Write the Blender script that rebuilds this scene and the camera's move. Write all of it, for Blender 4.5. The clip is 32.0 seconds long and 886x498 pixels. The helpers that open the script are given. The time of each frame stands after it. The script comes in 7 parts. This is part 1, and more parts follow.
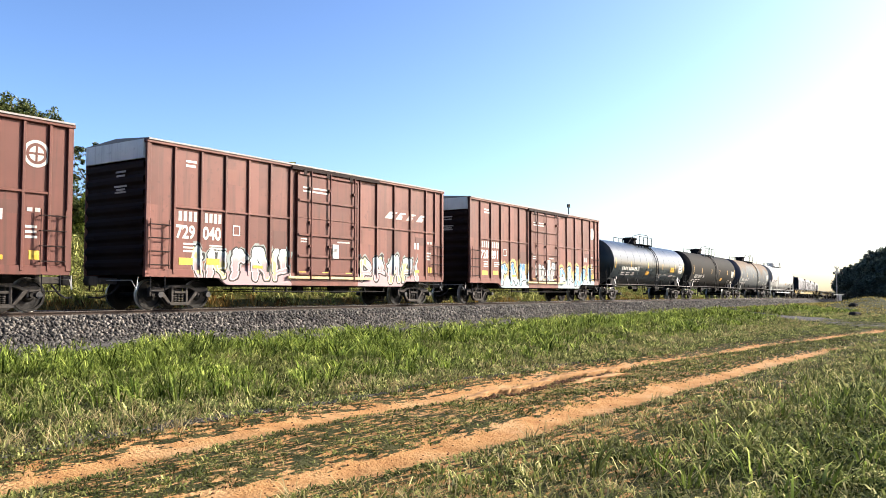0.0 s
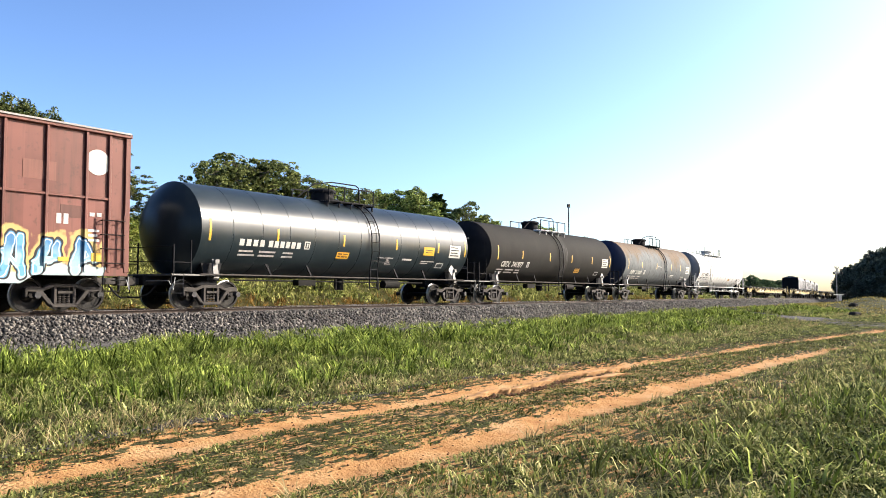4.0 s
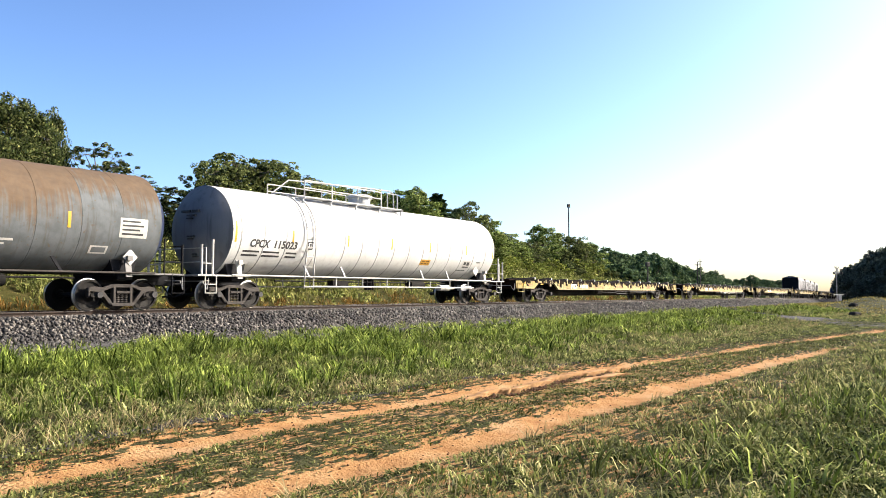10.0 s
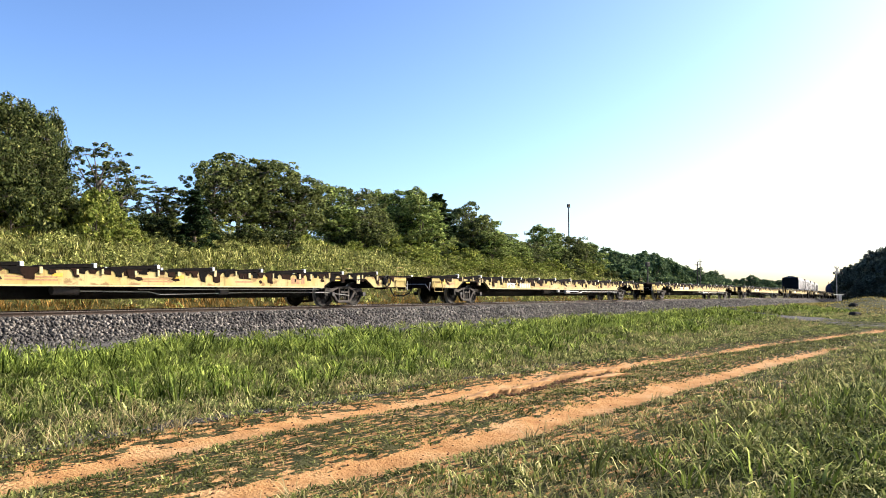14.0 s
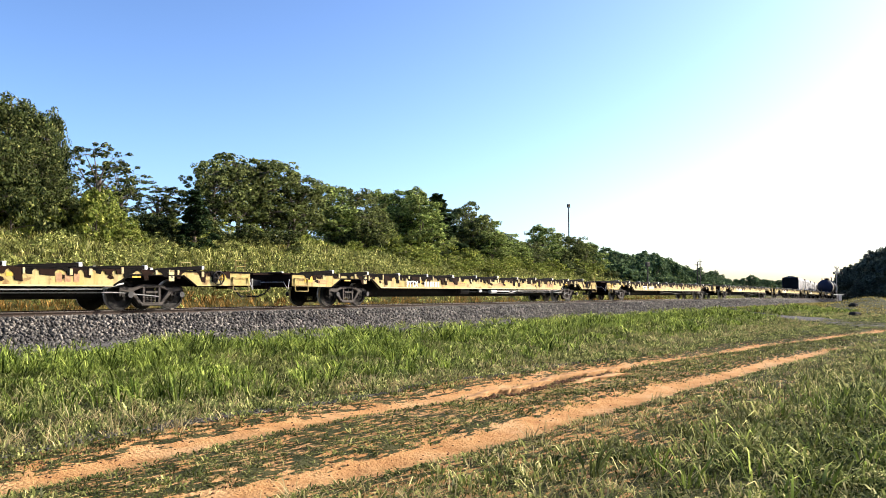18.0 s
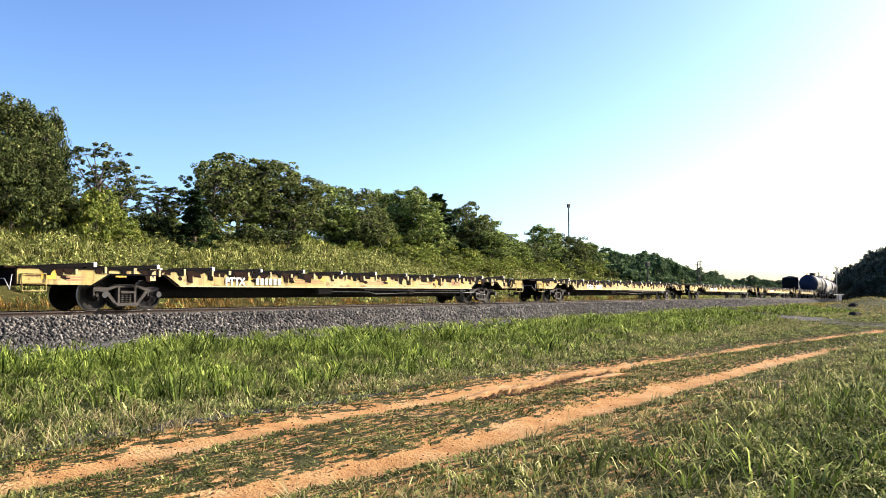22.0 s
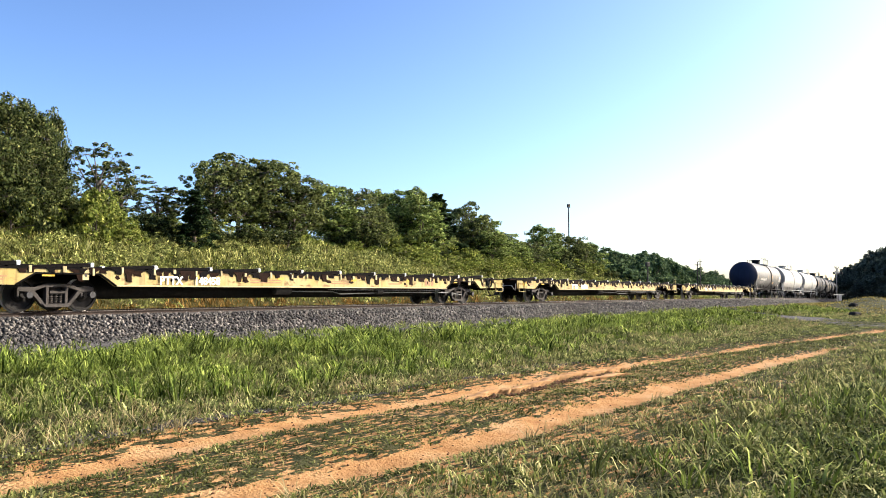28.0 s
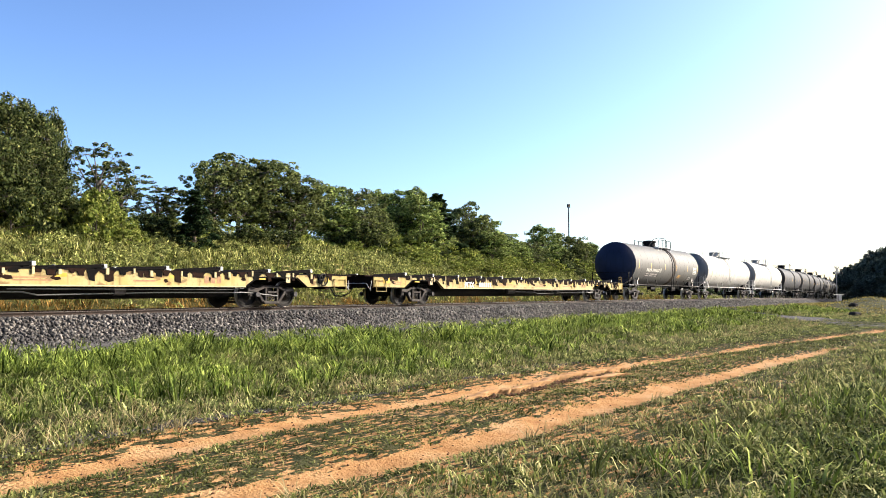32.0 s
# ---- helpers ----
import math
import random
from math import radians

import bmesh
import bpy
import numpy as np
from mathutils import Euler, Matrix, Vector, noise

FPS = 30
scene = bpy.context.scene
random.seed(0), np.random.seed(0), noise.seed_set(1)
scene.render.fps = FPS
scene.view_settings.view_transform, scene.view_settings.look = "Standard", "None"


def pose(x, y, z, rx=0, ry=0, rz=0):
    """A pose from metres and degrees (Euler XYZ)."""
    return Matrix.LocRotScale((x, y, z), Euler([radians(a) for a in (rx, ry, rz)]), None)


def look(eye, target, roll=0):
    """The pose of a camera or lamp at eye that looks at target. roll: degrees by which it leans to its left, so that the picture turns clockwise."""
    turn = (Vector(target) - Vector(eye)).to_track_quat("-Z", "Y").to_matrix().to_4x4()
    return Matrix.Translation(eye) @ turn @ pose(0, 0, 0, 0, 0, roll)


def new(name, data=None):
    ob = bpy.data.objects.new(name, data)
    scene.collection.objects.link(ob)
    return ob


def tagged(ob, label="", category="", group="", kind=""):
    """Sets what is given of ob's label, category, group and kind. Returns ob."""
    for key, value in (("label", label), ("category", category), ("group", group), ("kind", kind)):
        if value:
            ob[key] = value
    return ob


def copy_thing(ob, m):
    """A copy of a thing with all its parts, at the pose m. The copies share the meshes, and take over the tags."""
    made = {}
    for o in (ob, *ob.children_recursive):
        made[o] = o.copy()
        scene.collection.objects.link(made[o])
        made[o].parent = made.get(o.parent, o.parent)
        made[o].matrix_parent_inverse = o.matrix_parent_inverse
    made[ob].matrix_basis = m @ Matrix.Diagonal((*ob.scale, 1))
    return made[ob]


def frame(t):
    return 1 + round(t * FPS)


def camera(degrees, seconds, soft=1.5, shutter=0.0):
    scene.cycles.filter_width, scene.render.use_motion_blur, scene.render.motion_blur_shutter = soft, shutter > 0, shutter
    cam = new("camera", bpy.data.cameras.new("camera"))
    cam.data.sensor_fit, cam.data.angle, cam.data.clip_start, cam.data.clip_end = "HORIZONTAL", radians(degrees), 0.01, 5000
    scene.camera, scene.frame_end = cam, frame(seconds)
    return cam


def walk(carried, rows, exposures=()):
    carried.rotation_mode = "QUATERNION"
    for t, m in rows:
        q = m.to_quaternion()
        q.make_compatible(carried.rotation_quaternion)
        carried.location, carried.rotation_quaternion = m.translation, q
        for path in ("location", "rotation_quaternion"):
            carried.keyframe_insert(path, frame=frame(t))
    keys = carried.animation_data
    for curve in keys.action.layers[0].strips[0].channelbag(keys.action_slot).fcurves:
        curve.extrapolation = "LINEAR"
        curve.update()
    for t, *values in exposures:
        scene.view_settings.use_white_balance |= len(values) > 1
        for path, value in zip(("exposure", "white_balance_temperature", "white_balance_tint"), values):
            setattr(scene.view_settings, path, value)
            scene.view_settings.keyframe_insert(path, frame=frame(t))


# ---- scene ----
# Metres; the origin lies on the railhead, x runs along the track, away from the crossing train's head.
EYE = Vector((0.0, -22.307, 0.565))
YAW, TILT = radians(54.8), math.atan((515.0 - 441.0) / 1433.27)
AIM = Vector((math.sin(YAW) * math.cos(TILT), math.cos(YAW) * math.cos(TILT), math.sin(TILT)))
cam = camera(57.36, 32.0, soft=0.7)
walk(cam, [(0.0, look(EYE, EYE + AIM)), (32.0, look(EYE, EYE + AIM))])

# ---- the light ----
SUN_TO = Vector((0.69, -0.56, 0.46)).normalized()
world = bpy.data.worlds.new("sky")
scene.world = world
world.use_nodes = True
sky = world.node_tree.nodes.new("ShaderNodeTexSky")
sky.sky_type = "NISHITA"
sky.sun_disc = False
sky.sun_elevation = math.asin(SUN_TO.z)
sky.sun_rotation = math.atan2(SUN_TO.x, SUN_TO.y)
sky.air_density, sky.dust_density, sky.ozone_density = 0.75, 1.85, 2.1
deep = world.node_tree.nodes.new("ShaderNodeGamma")
deep.inputs["Gamma"].default_value = 1.4
world.node_tree.links.new(sky.outputs[0], deep.inputs["Color"])
world.node_tree.links.new(deep.outputs[0], world.node_tree.nodes["Background"].inputs["Color"])
world.node_tree.nodes["Background"].inputs["Strength"].default_value = 0.0565
sun = new("sun", bpy.data.lights.new("sun", "SUN"))
sun.data.energy, sun.data.angle, sun.data.color = 4.8, radians(0.55), (1.0, 0.90, 0.76)
sun.matrix_world = look((60, -60, 50), Vector((60, -60, 50)) - SUN_TO)
scene.view_settings.exposure = 1.75

# ---- the line of the track ----
BEND, BEND_END = 0.618e-3, 230.0
RADIUS = 1.0 / BEND


def track_z(s):
    """The line dips slightly in the distance."""
    if s < 0:
        return 0.0
    if s < 200:
        return -0.35 * (s / 105.0) ** 2
    u = min(s - 200.0, 150.0)
    return -1.27 - 0.0127 * (u - u * u / 300.0)


def track_at(s, lat=0.0):
    """Place and heading (radians) at s metres along the line, lat metres to its far side."""
    c = min(s, BEND_END)
    a = c * BEND
    x, y = RADIUS * math.sin(a), RADIUS * (1 - math.cos(a))
    if s > c:
        x, y = x + (s - c) * math.cos(a), y + (s - c) * math.sin(a)
    return x - math.sin(a) * lat, y + math.cos(a) * lat, a


def track_pose(s, lat=0.0, lift=0.0):
    x, y, a = track_at(s, lat)
    slope = math.degrees(math.atan((track_z(s + 5) - track_z(s - 5)) / 10.0))
    return pose(x, y, track_z(s) + lift, 0, -slope, math.degrees(a))


def track_coords(x, y):
    """s and lateral distance, for arrays of x and y."""
    s = np.arctan2(x, RADIUS - y) * RADIUS
    lat = RADIUS - np.hypot(x, RADIUS - y)
    a = BEND_END * BEND
    ex, ey = RADIUS * math.sin(a), RADIUS * (1 - math.cos(a))
    u = (x - ex) * math.cos(a) + (y - ey) * math.sin(a)
    w = -(x - ex) * math.sin(a) + (y - ey) * math.cos(a)
    far = s > BEND_END
    return np.where(far, BEND_END + u, s), np.where(far, w, lat)


def gone(t):
    """Metres that the train has rolled since the start."""
    slack = float(np.interp(t, [25, 27, 28, 29, 30, 31, 32], [0, 0.2, 0.32, 0.44, 0.62, 0.78, 0.66]))
    return 0.1332 + 8.2757 * t + 0.035267 * t * t - 9.244e-05 * t ** 3 - slack


# ---- materials ----
class Shade:
    """A node material with a Principled surface."""

    def __init__(self, name):
        self.mat = bpy.data.materials.new(name)
        self.mat.use_nodes = True
        self.tree = self.mat.node_tree
        self.surf = self.tree.nodes["Principled BSDF"]
        self.coord = self.tree.nodes.new("ShaderNodeTexCoord").outputs["Object"]

    def put(self, socket, value):
        if hasattr(value, "is_linked"):
            self.tree.links.new(value, socket)
        elif value is not None:
            socket.default_value = (*value, 1.0) if isinstance(value, tuple) and len(value) == 3 and socket.type == "RGBA" else value

    def node(self, kind, **inputs):
        n = self.tree.nodes.new(kind)
        for k, v in inputs.items():
            self.put(n.inputs[k.replace("_", " ")], v)
        return n

    def math(self, op, a, b=0.0, c=None):
        n = self.tree.nodes.new("ShaderNodeMath")
        n.operation = op
        self.put(n.inputs[0], a)
        self.put(n.inputs[1], b)
        if c is not None:
            self.put(n.inputs[2], c)
        return n.outputs[0]

    def stretch(self, sx, sy, sz, vec=None):
        n = self.node("ShaderNodeMapping", Vector=vec or self.coord)
        n.inputs["Scale"].default_value = (sx, sy, sz)
        return n.outputs[0]

    def noise(self, scale, detail=4.0, vec=None, rough=0.55):
        return self.node("ShaderNodeTexNoise", Vector=vec or self.coord, Scale=scale, Detail=detail, Roughness=rough).outputs["Fac"]

    def ramp(self, fac, lo, hi):
        n = self.tree.nodes.new("ShaderNodeMapRange")
        n.interpolation_type = "SMOOTHSTEP"
        self.put(n.inputs[0], fac)
        n.inputs[1].default_value, n.inputs[2].default_value = lo, hi
        return n.outputs[0]

    def mix(self, fac, a, b):
        n = self.tree.nodes.new("ShaderNodeMix")
        n.data_type = "RGBA"
        self.put(n.inputs[0], fac)
        self.put(n.inputs[6], a)
        self.put(n.inputs[7], b)
        return n.outputs[2]

    def axis(self, name, vec=None):
        n = self.node("ShaderNodeSeparateXYZ", Vector=vec or self.coord)
        return n.outputs[name]

    def done(self, color, rough=0.6, metal=0.0, bump=None, depth=0.02, spec=None):
        self.put(self.surf.inputs["Base Color"], color)
        self.put(self.surf.inputs["Roughness"], rough)
        self.put(self.surf.inputs["Metallic"], metal)
        if spec is not None:
            self.put(self.surf.inputs["Specular IOR Level"], spec)
        if bump is not None:
            n = self.node("ShaderNodeBump", Height=bump)
            n.inputs["Distance"].default_value = depth
            self.tree.links.new(n.outputs[0], self.surf.inputs["Normal"])
        return self.mat


def painted(name, base, dirt, rough=0.45, grime=0.5, streak=3.0, metal=0.0, spec=0.4, relief=0.0015, vary=0.25):
    """Weathered paint: fine grain, broad fading and dirt that has run down in streaks."""
    g = Shade(name)
    broad = g.noise(0.7, 4)
    runs = g.noise(1.0, 6, g.stretch(streak * 2.2, streak * 2.2, 0.35))
    fine = g.noise(28.0, 5)
    faded = tuple(min(1.0, c * 1.22 + 0.004) for c in base)
    col = g.mix(g.ramp(broad, 0.35, 0.7), base, faded)
    col = g.mix(g.math("MULTIPLY", g.ramp(runs, 0.48, 0.78), grime), col, dirt)
    col = g.mix(g.math("MULTIPLY", g.ramp(fine, 0.55, 0.8), grime * 0.6), col, dirt)
    return g.done(col, g.math("ADD", g.math("MULTIPLY", broad, vary), rough - vary * 0.5), metal, fine, relief, spec)


def blotched(name, base, chalk, rust):
    """Old paint: chalky in places, rust breaking through in patches and running down."""
    g = Shade(name)
    runs = g.noise(1.0, 6, g.stretch(7.0, 7.0, 0.6))
    patch = g.noise(2.4, 6, g.stretch(1.0, 1.0, 1.8))
    fine = g.noise(26.0, 5)
    col = g.mix(g.ramp(g.noise(1.1, 4), 0.38, 0.64), base, chalk)
    col = g.mix(g.math("MULTIPLY", g.ramp(runs, 0.50, 0.72), 0.55), col, rust)
    col = g.mix(g.math("MULTIPLY", g.ramp(patch, 0.54, 0.64), 0.8), col, tuple(c * 1.6 for c in rust))
    col = g.mix(g.math("MULTIPLY", g.ramp(fine, 0.56, 0.74), 0.5), col, rust)
    return g.done(col, 0.65, 0.0, fine, 0.002, 0.15)


def plain(name, base, rough=0.6, metal=0.0, amount=0.35, scale=9.0, spec=0.3):
    g = Shade(name)
    dark = tuple(c * (1 - amount) for c in base)
    col = g.mix(g.ramp(g.noise(scale, 5), 0.35, 0.7), base, dark)
    col = g.mix(g.math("MULTIPLY", g.ramp(g.noise(scale * 9, 3), 0.5, 0.8), 0.5), col, dark)
    return g.done(col, rough, metal, g.noise(scale * 6, 4), 0.004, spec)


def panelled(g, base, x, z):
    """Each panel of the side has faded a little differently."""
    cell = g.math("ADD", g.math("FLOOR", g.math("ADD", x, 0.3)), g.math("MULTIPLY", g.math("GREATER_THAN", z, 3.14), 41.0))
    n = g.tree.nodes.new("ShaderNodeTexWhiteNoise")
    n.noise_dimensions = "1D"
    g.put(n.inputs["W"], cell)
    dull = tuple(c * 0.78 for c in base)
    bright = (base[0] * 1.28 + 0.008, base[1] * 1.35 + 0.006, base[2] * 1.35 + 0.006)
    return g.mix(n.outputs["Value"], dull, bright)


def sprayed(name, base, dirt, ranges, bottom, top, tints, step, puff, reach):
    """Boxcar paint with bulging spray-painted shapes along the foot of the side.
    tints: fill at the crest, fill at the foot, second fill, ground behind the shapes, outline, halo."""
    g = Shade(name)
    broad = g.noise(0.7, 4)
    runs = g.noise(1.0, 6, g.stretch(5.0, 5.0, 0.3))
    fine = g.noise(24.0, 5)
    x, y, z = g.axis("X"), g.axis("Y"), g.axis("Z")
    body = panelled(g, base, x, z)
    col = g.mix(g.math("MULTIPLY", g.ramp(broad, 0.35, 0.7), 0.5), body, tuple(min(1.0, c * 1.4 + 0.006) for c in base))
    col = g.mix(g.math("MULTIPLY", g.ramp(runs, 0.50, 0.74), 0.6), col, dirt)
    col = g.mix(g.math("MULTIPLY", g.ramp(g.noise(7.0, 4), 0.58, 0.70), 0.45), col, dirt)
    sway = g.math("MULTIPLY", g.math("SUBTRACT", g.noise(1.3, 2), 0.5), 0.5)
    lift = g.math("MULTIPLY", g.math("SUBTRACT", g.noise(1.7, 2), 0.5), 0.4)
    xs, zs = g.math("ADD", x, sway), g.math("ADD", z, lift)
    cell = g.math("FLOOR", g.math("DIVIDE", xs, step))
    u = g.math("SUBTRACT", g.math("SUBTRACT", xs, g.math("MULTIPLY", cell, step)), step * 0.5)

    def chance(shift, lo, hi):
        n = g.tree.nodes.new("ShaderNodeTexWhiteNoise")
        n.noise_dimensions = "1D"
        g.put(n.inputs["W"], g.math("ADD", cell, shift))
        return g.math("MULTIPLY_ADD", n.outputs["Value"], hi - lo, lo)

    def stroke(ax, az, bx, bz, r):
        """Signed distance to a round-ended stroke."""
        pu, pz = g.math("SUBTRACT", u, ax), g.math("SUBTRACT", zs, az)
        du, dz = g.math("SUBTRACT", bx, ax), g.math("SUBTRACT", bz, az)
        dot = g.math("ADD", g.math("MULTIPLY", pu, du), g.math("MULTIPLY", pz, dz))
        size = g.math("ADD", g.math("MULTIPLY", du, du), g.math("MULTIPLY_ADD", dz, dz, 0.0001))
        h = g.math("MINIMUM", g.math("MAXIMUM", g.math("DIVIDE", dot, size), 0.0), 1.0)
        ru, rz = g.math("SUBTRACT", pu, g.math("MULTIPLY", du, h)), g.math("SUBTRACT", pz, g.math("MULTIPLY", dz, h))
        return g.math("SUBTRACT", g.math("SQRT", g.math("ADD", g.math("MULTIPLY", ru, ru), g.math("MULTIPLY", rz, rz))), r)

    foot = bottom + 0.58
    crest = chance(3.3, top - 0.28, top - 0.05)
    left = stroke(chance(7.1, -0.34, -0.18), foot, chance(5.7, -0.24, 0.02), crest, 0.15)
    right = stroke(chance(9.4, 0.02, 0.25), crest, chance(2.9, 0.14, 0.34), g.math("ADD", foot, chance(15.2, -0.05, 0.5)), 0.15)
    cross = stroke(-0.28, chance(21.0, foot + 0.1, top - 0.3), 0.30, chance(24.0, foot, top - 0.2), 0.10)
    shape = g.math("MINIMUM", g.math("MINIMUM", left, right), cross)
    within = None
    for lo, hi in ranges:
        band = g.math("MULTIPLY", g.math("GREATER_THAN", xs, lo), g.math("LESS_THAN", xs, hi))
        within = band if within is None else g.math("MAXIMUM", within, band)
    within = g.math("MULTIPLY", g.math("LESS_THAN", y, -1.4), within)
    puffs = g.math("ADD", shape, g.math("MULTIPLY", g.math("SUBTRACT", g.noise(2.4, 3), 0.5), 0.5))
    halo = g.math("MULTIPLY", within, g.math("SUBTRACT", 1.0, g.ramp(puffs, puff, reach)))
    below = g.math("MULTIPLY", within, g.math("SUBTRACT", 1.0, g.ramp(g.math("ADD", zs, g.math("MULTIPLY", g.noise(1.5, 3), 1.1)), top - 0.25, top - 0.10)))
    fade = g.ramp(g.math("ADD", zs, g.math("MULTIPLY", g.math("SUBTRACT", g.noise(1.9, 3), 0.5), 0.9)), foot + 0.25, top - 0.15)
    fill = g.mix(fade, tints[1], tints[0])
    fill = g.mix(g.ramp(g.noise(1.6, 2), 0.55, 0.60), fill, tints[2])
    fill = g.mix(g.math("MULTIPLY", g.ramp(runs, 0.5, 0.8), 0.3), fill, dirt)
    col = g.mix(g.math("MULTIPLY", halo, 0.9), col, tints[5])
    col = g.mix(g.math("MULTIPLY", below, 0.92), col, tints[3])
    line = g.math("MULTIPLY", within, g.math("SUBTRACT", 1.0, g.ramp(shape, 0.040, 0.058)))
    inside = g.math("MULTIPLY", within, g.math("SUBTRACT", 1.0, g.ramp(shape, -0.012, 0.004)))
    glint = g.math("MULTIPLY", inside, g.math("MULTIPLY", g.ramp(shape, -0.062, -0.050), g.math("SUBTRACT", 1.0, g.ramp(shape, -0.035, -0.025))))
    col = g.mix(line, col, tints[4])
    col = g.mix(g.math("MULTIPLY", inside, 0.95), col, fill)
    col = g.mix(g.math("MULTIPLY", glint, 0.55), col, (0.52, 0.54, 0.53))
    return g.done(col, 0.55, 0.0, fine, 0.0012, 0.2)


def rusted(name, base, rust, dirt):
    """Blue-grey paint, rusted through on top in blotches that run down unevenly, plate by plate."""
    g = Shade(name)
    x, z = g.axis("X"), g.axis("Z")
    broad = g.noise(0.9, 5)
    runs = g.noise(1.0, 6, g.stretch(11.0, 1.2, 0.7))
    plate = g.tree.nodes.new("ShaderNodeTexWhiteNoise")
    plate.noise_dimensions = "1D"
    g.put(plate.inputs["W"], g.math("FLOOR", g.math("DIVIDE", x, 1.27)))
    grow = g.math("MULTIPLY", g.math("SUBTRACT", z, 2.85), 1.05)
    grow = g.math("ADD", grow, g.math("MULTIPLY", g.math("SUBTRACT", broad, 0.5), 1.8))
    grow = g.math("ADD", grow, g.math("MULTIPLY", g.math("SUBTRACT", runs, 0.5), 2.2))
    grow = g.math("ADD", grow, g.math("MULTIPLY", g.math("SUBTRACT", plate.outputs["Value"], 0.55), 1.0))
    col = g.mix(g.ramp(g.noise(3.0, 6), 0.35, 0.7), base, tuple(c * 0.72 for c in base))
    col = g.mix(g.math("MULTIPLY", g.ramp(runs, 0.52, 0.75), 0.5), col, dirt)
    stain = g.mix(g.noise(5.0, 5), rust, tuple(c * 0.45 for c in rust))
    col = g.mix(g.math("MULTIPLY", g.ramp(grow, -0.25, 0.6), 0.82), col, stain)
    col = g.mix(g.math("MULTIPLY", g.ramp(g.noise(9.0, 6), 0.60, 0.70), 0.5), col, stain)
    return g.done(col, 0.8, 0.0, g.noise(22.0, 4), 0.002, 0.12)


def leafy(name, tones, thin=0.35):
    """Leaves or blades, each of a slightly different tone, letting some light through."""
    g = Shade(name)
    rnd = g.node("ShaderNodeNewGeometry").outputs["Random Per Island"]
    patch = g.noise(0.35, 3)
    col = g.mix(g.ramp(rnd, 0.0, 0.7), tones[0], tones[1])
    col = g.mix(g.math("MULTIPLY", g.ramp(rnd, 0.72, 0.95), 0.8), col, tones[2])
    col = g.mix(g.math("MULTIPLY", g.ramp(patch, 0.45, 0.7), 0.5), col, tones[3])
    # Noise darkens and lightens whole tufts: clump shade multiplied into the colour.
    clump_shade = g.node("ShaderNodeMix")
    clump_shade.data_type, clump_shade.blend_type = "RGBA", "MULTIPLY"
    clump_shade.inputs[0].default_value = 1.0
    g.put(clump_shade.inputs[6], col)
    g.put(clump_shade.inputs[7], g.mix(g.ramp(g.noise(2.3, 3), 0.34, 0.64), (0.42, 0.46, 0.42), (1.42, 1.40, 1.36)))
    col = clump_shade.outputs[2]
    g.done(col, 0.75, spec=0.04)
    clear = g.node("ShaderNodeBsdfTranslucent", Color=col)
    both = g.node("ShaderNodeMixShader", Fac=thin)
    g.tree.links.new(g.surf.outputs[0], both.inputs[1])
    g.tree.links.new(clear.outputs[0], both.inputs[2])
    g.tree.links.new(both.outputs[0], g.tree.nodes["Material Output"].inputs["Surface"])
    return g.mat


OXIDE = (0.080, 0.0238, 0.0165)
M = {}
M["head_grey"] = painted("grey_head_paint", (0.115, 0.118, 0.122), (0.055, 0.052, 0.05), 0.7, 0.5, spec=0.1)
M["oxide"] = painted("oxide_red_paint", tuple(c * 0.85 for c in OXIDE), (0.0351, 0.0156, 0.0117), 0.6, 0.7, spec=0.2)
M["box_a"] = sprayed("sprayed_boxcar_paint_pale", OXIDE, (0.034, 0.0150, 0.0110), [(-6.0, -1.75), (1.85, 5.85)], 0.5, 1.98,
                     [(0.246, 0.295, 0.295), (0.213, 0.156, 0.164), (0.246, 0.221, 0.107), (0.238, 0.164, 0.172), (0.007, 0.007, 0.007), (0.131, 0.164, 0.164)], 0.92, 0.06, 0.11)
M["box_b"] = sprayed("sprayed_boxcar_paint_blue", OXIDE, (0.034, 0.0150, 0.0110), [(-4.7, -1.75), (1.85, 7.0)], 0.5, 2.0,
                     [(0.025, 0.115, 0.238), (0.164, 0.262, 0.287), (0.061, 0.189, 0.295), (0.2, 0.26, 0.27), (0.007, 0.007, 0.01), (0.295, 0.205, 0.07)], 0.98, 0.14, 0.24)
M["box_b_door"] = sprayed("sprayed_door_paint_grey", OXIDE, (0.034, 0.0150, 0.0110), [(-1.0, 1.35)], 0.5, 2.15,
                          [(0.197, 0.205, 0.213), (0.164, 0.172, 0.172), (0.082, 0.131, 0.164), (0.057, 0.033, 0.026), (0.008, 0.008, 0.010), (0.107, 0.057, 0.033)], 0.82, 0.05, 0.10)
M["patch_dark"] = painted("dark_oxide_patch", (0.055, 0.019, 0.014), (0.03, 0.013, 0.010), 0.6, 0.5, spec=0.2)
M["patch_dull"] = painted("dull_oxide_patch", (0.098, 0.036, 0.026), (0.05, 0.02, 0.015), 0.6, 0.5, spec=0.2)
# Ends' shade is deepened into this near-black oxide; rungs and door track share it.
M["box_end"] = painted("shade_dark_oxide_paint", (0.010, 0.005, 0.0045), (0.018, 0.011, 0.010), 0.75, 0.5, spec=0.08)
M["white_band"] = painted("white_band_paint", (0.3744, 0.3744, 0.3666), (0.156, 0.1482, 0.1404), 0.55, 0.5)
M["roof"] = painted("galvanised_roof", (0.13, 0.12, 0.115), (0.09, 0.06, 0.05), 0.6, 0.4, metal=0.2)
M["tank_black"] = painted("satin_black_tank_paint", (0.0078, 0.0130, 0.0160), (0.020, 0.023, 0.023), 0.34, 0.5, spec=0.24, relief=0.0003, vary=0.12)
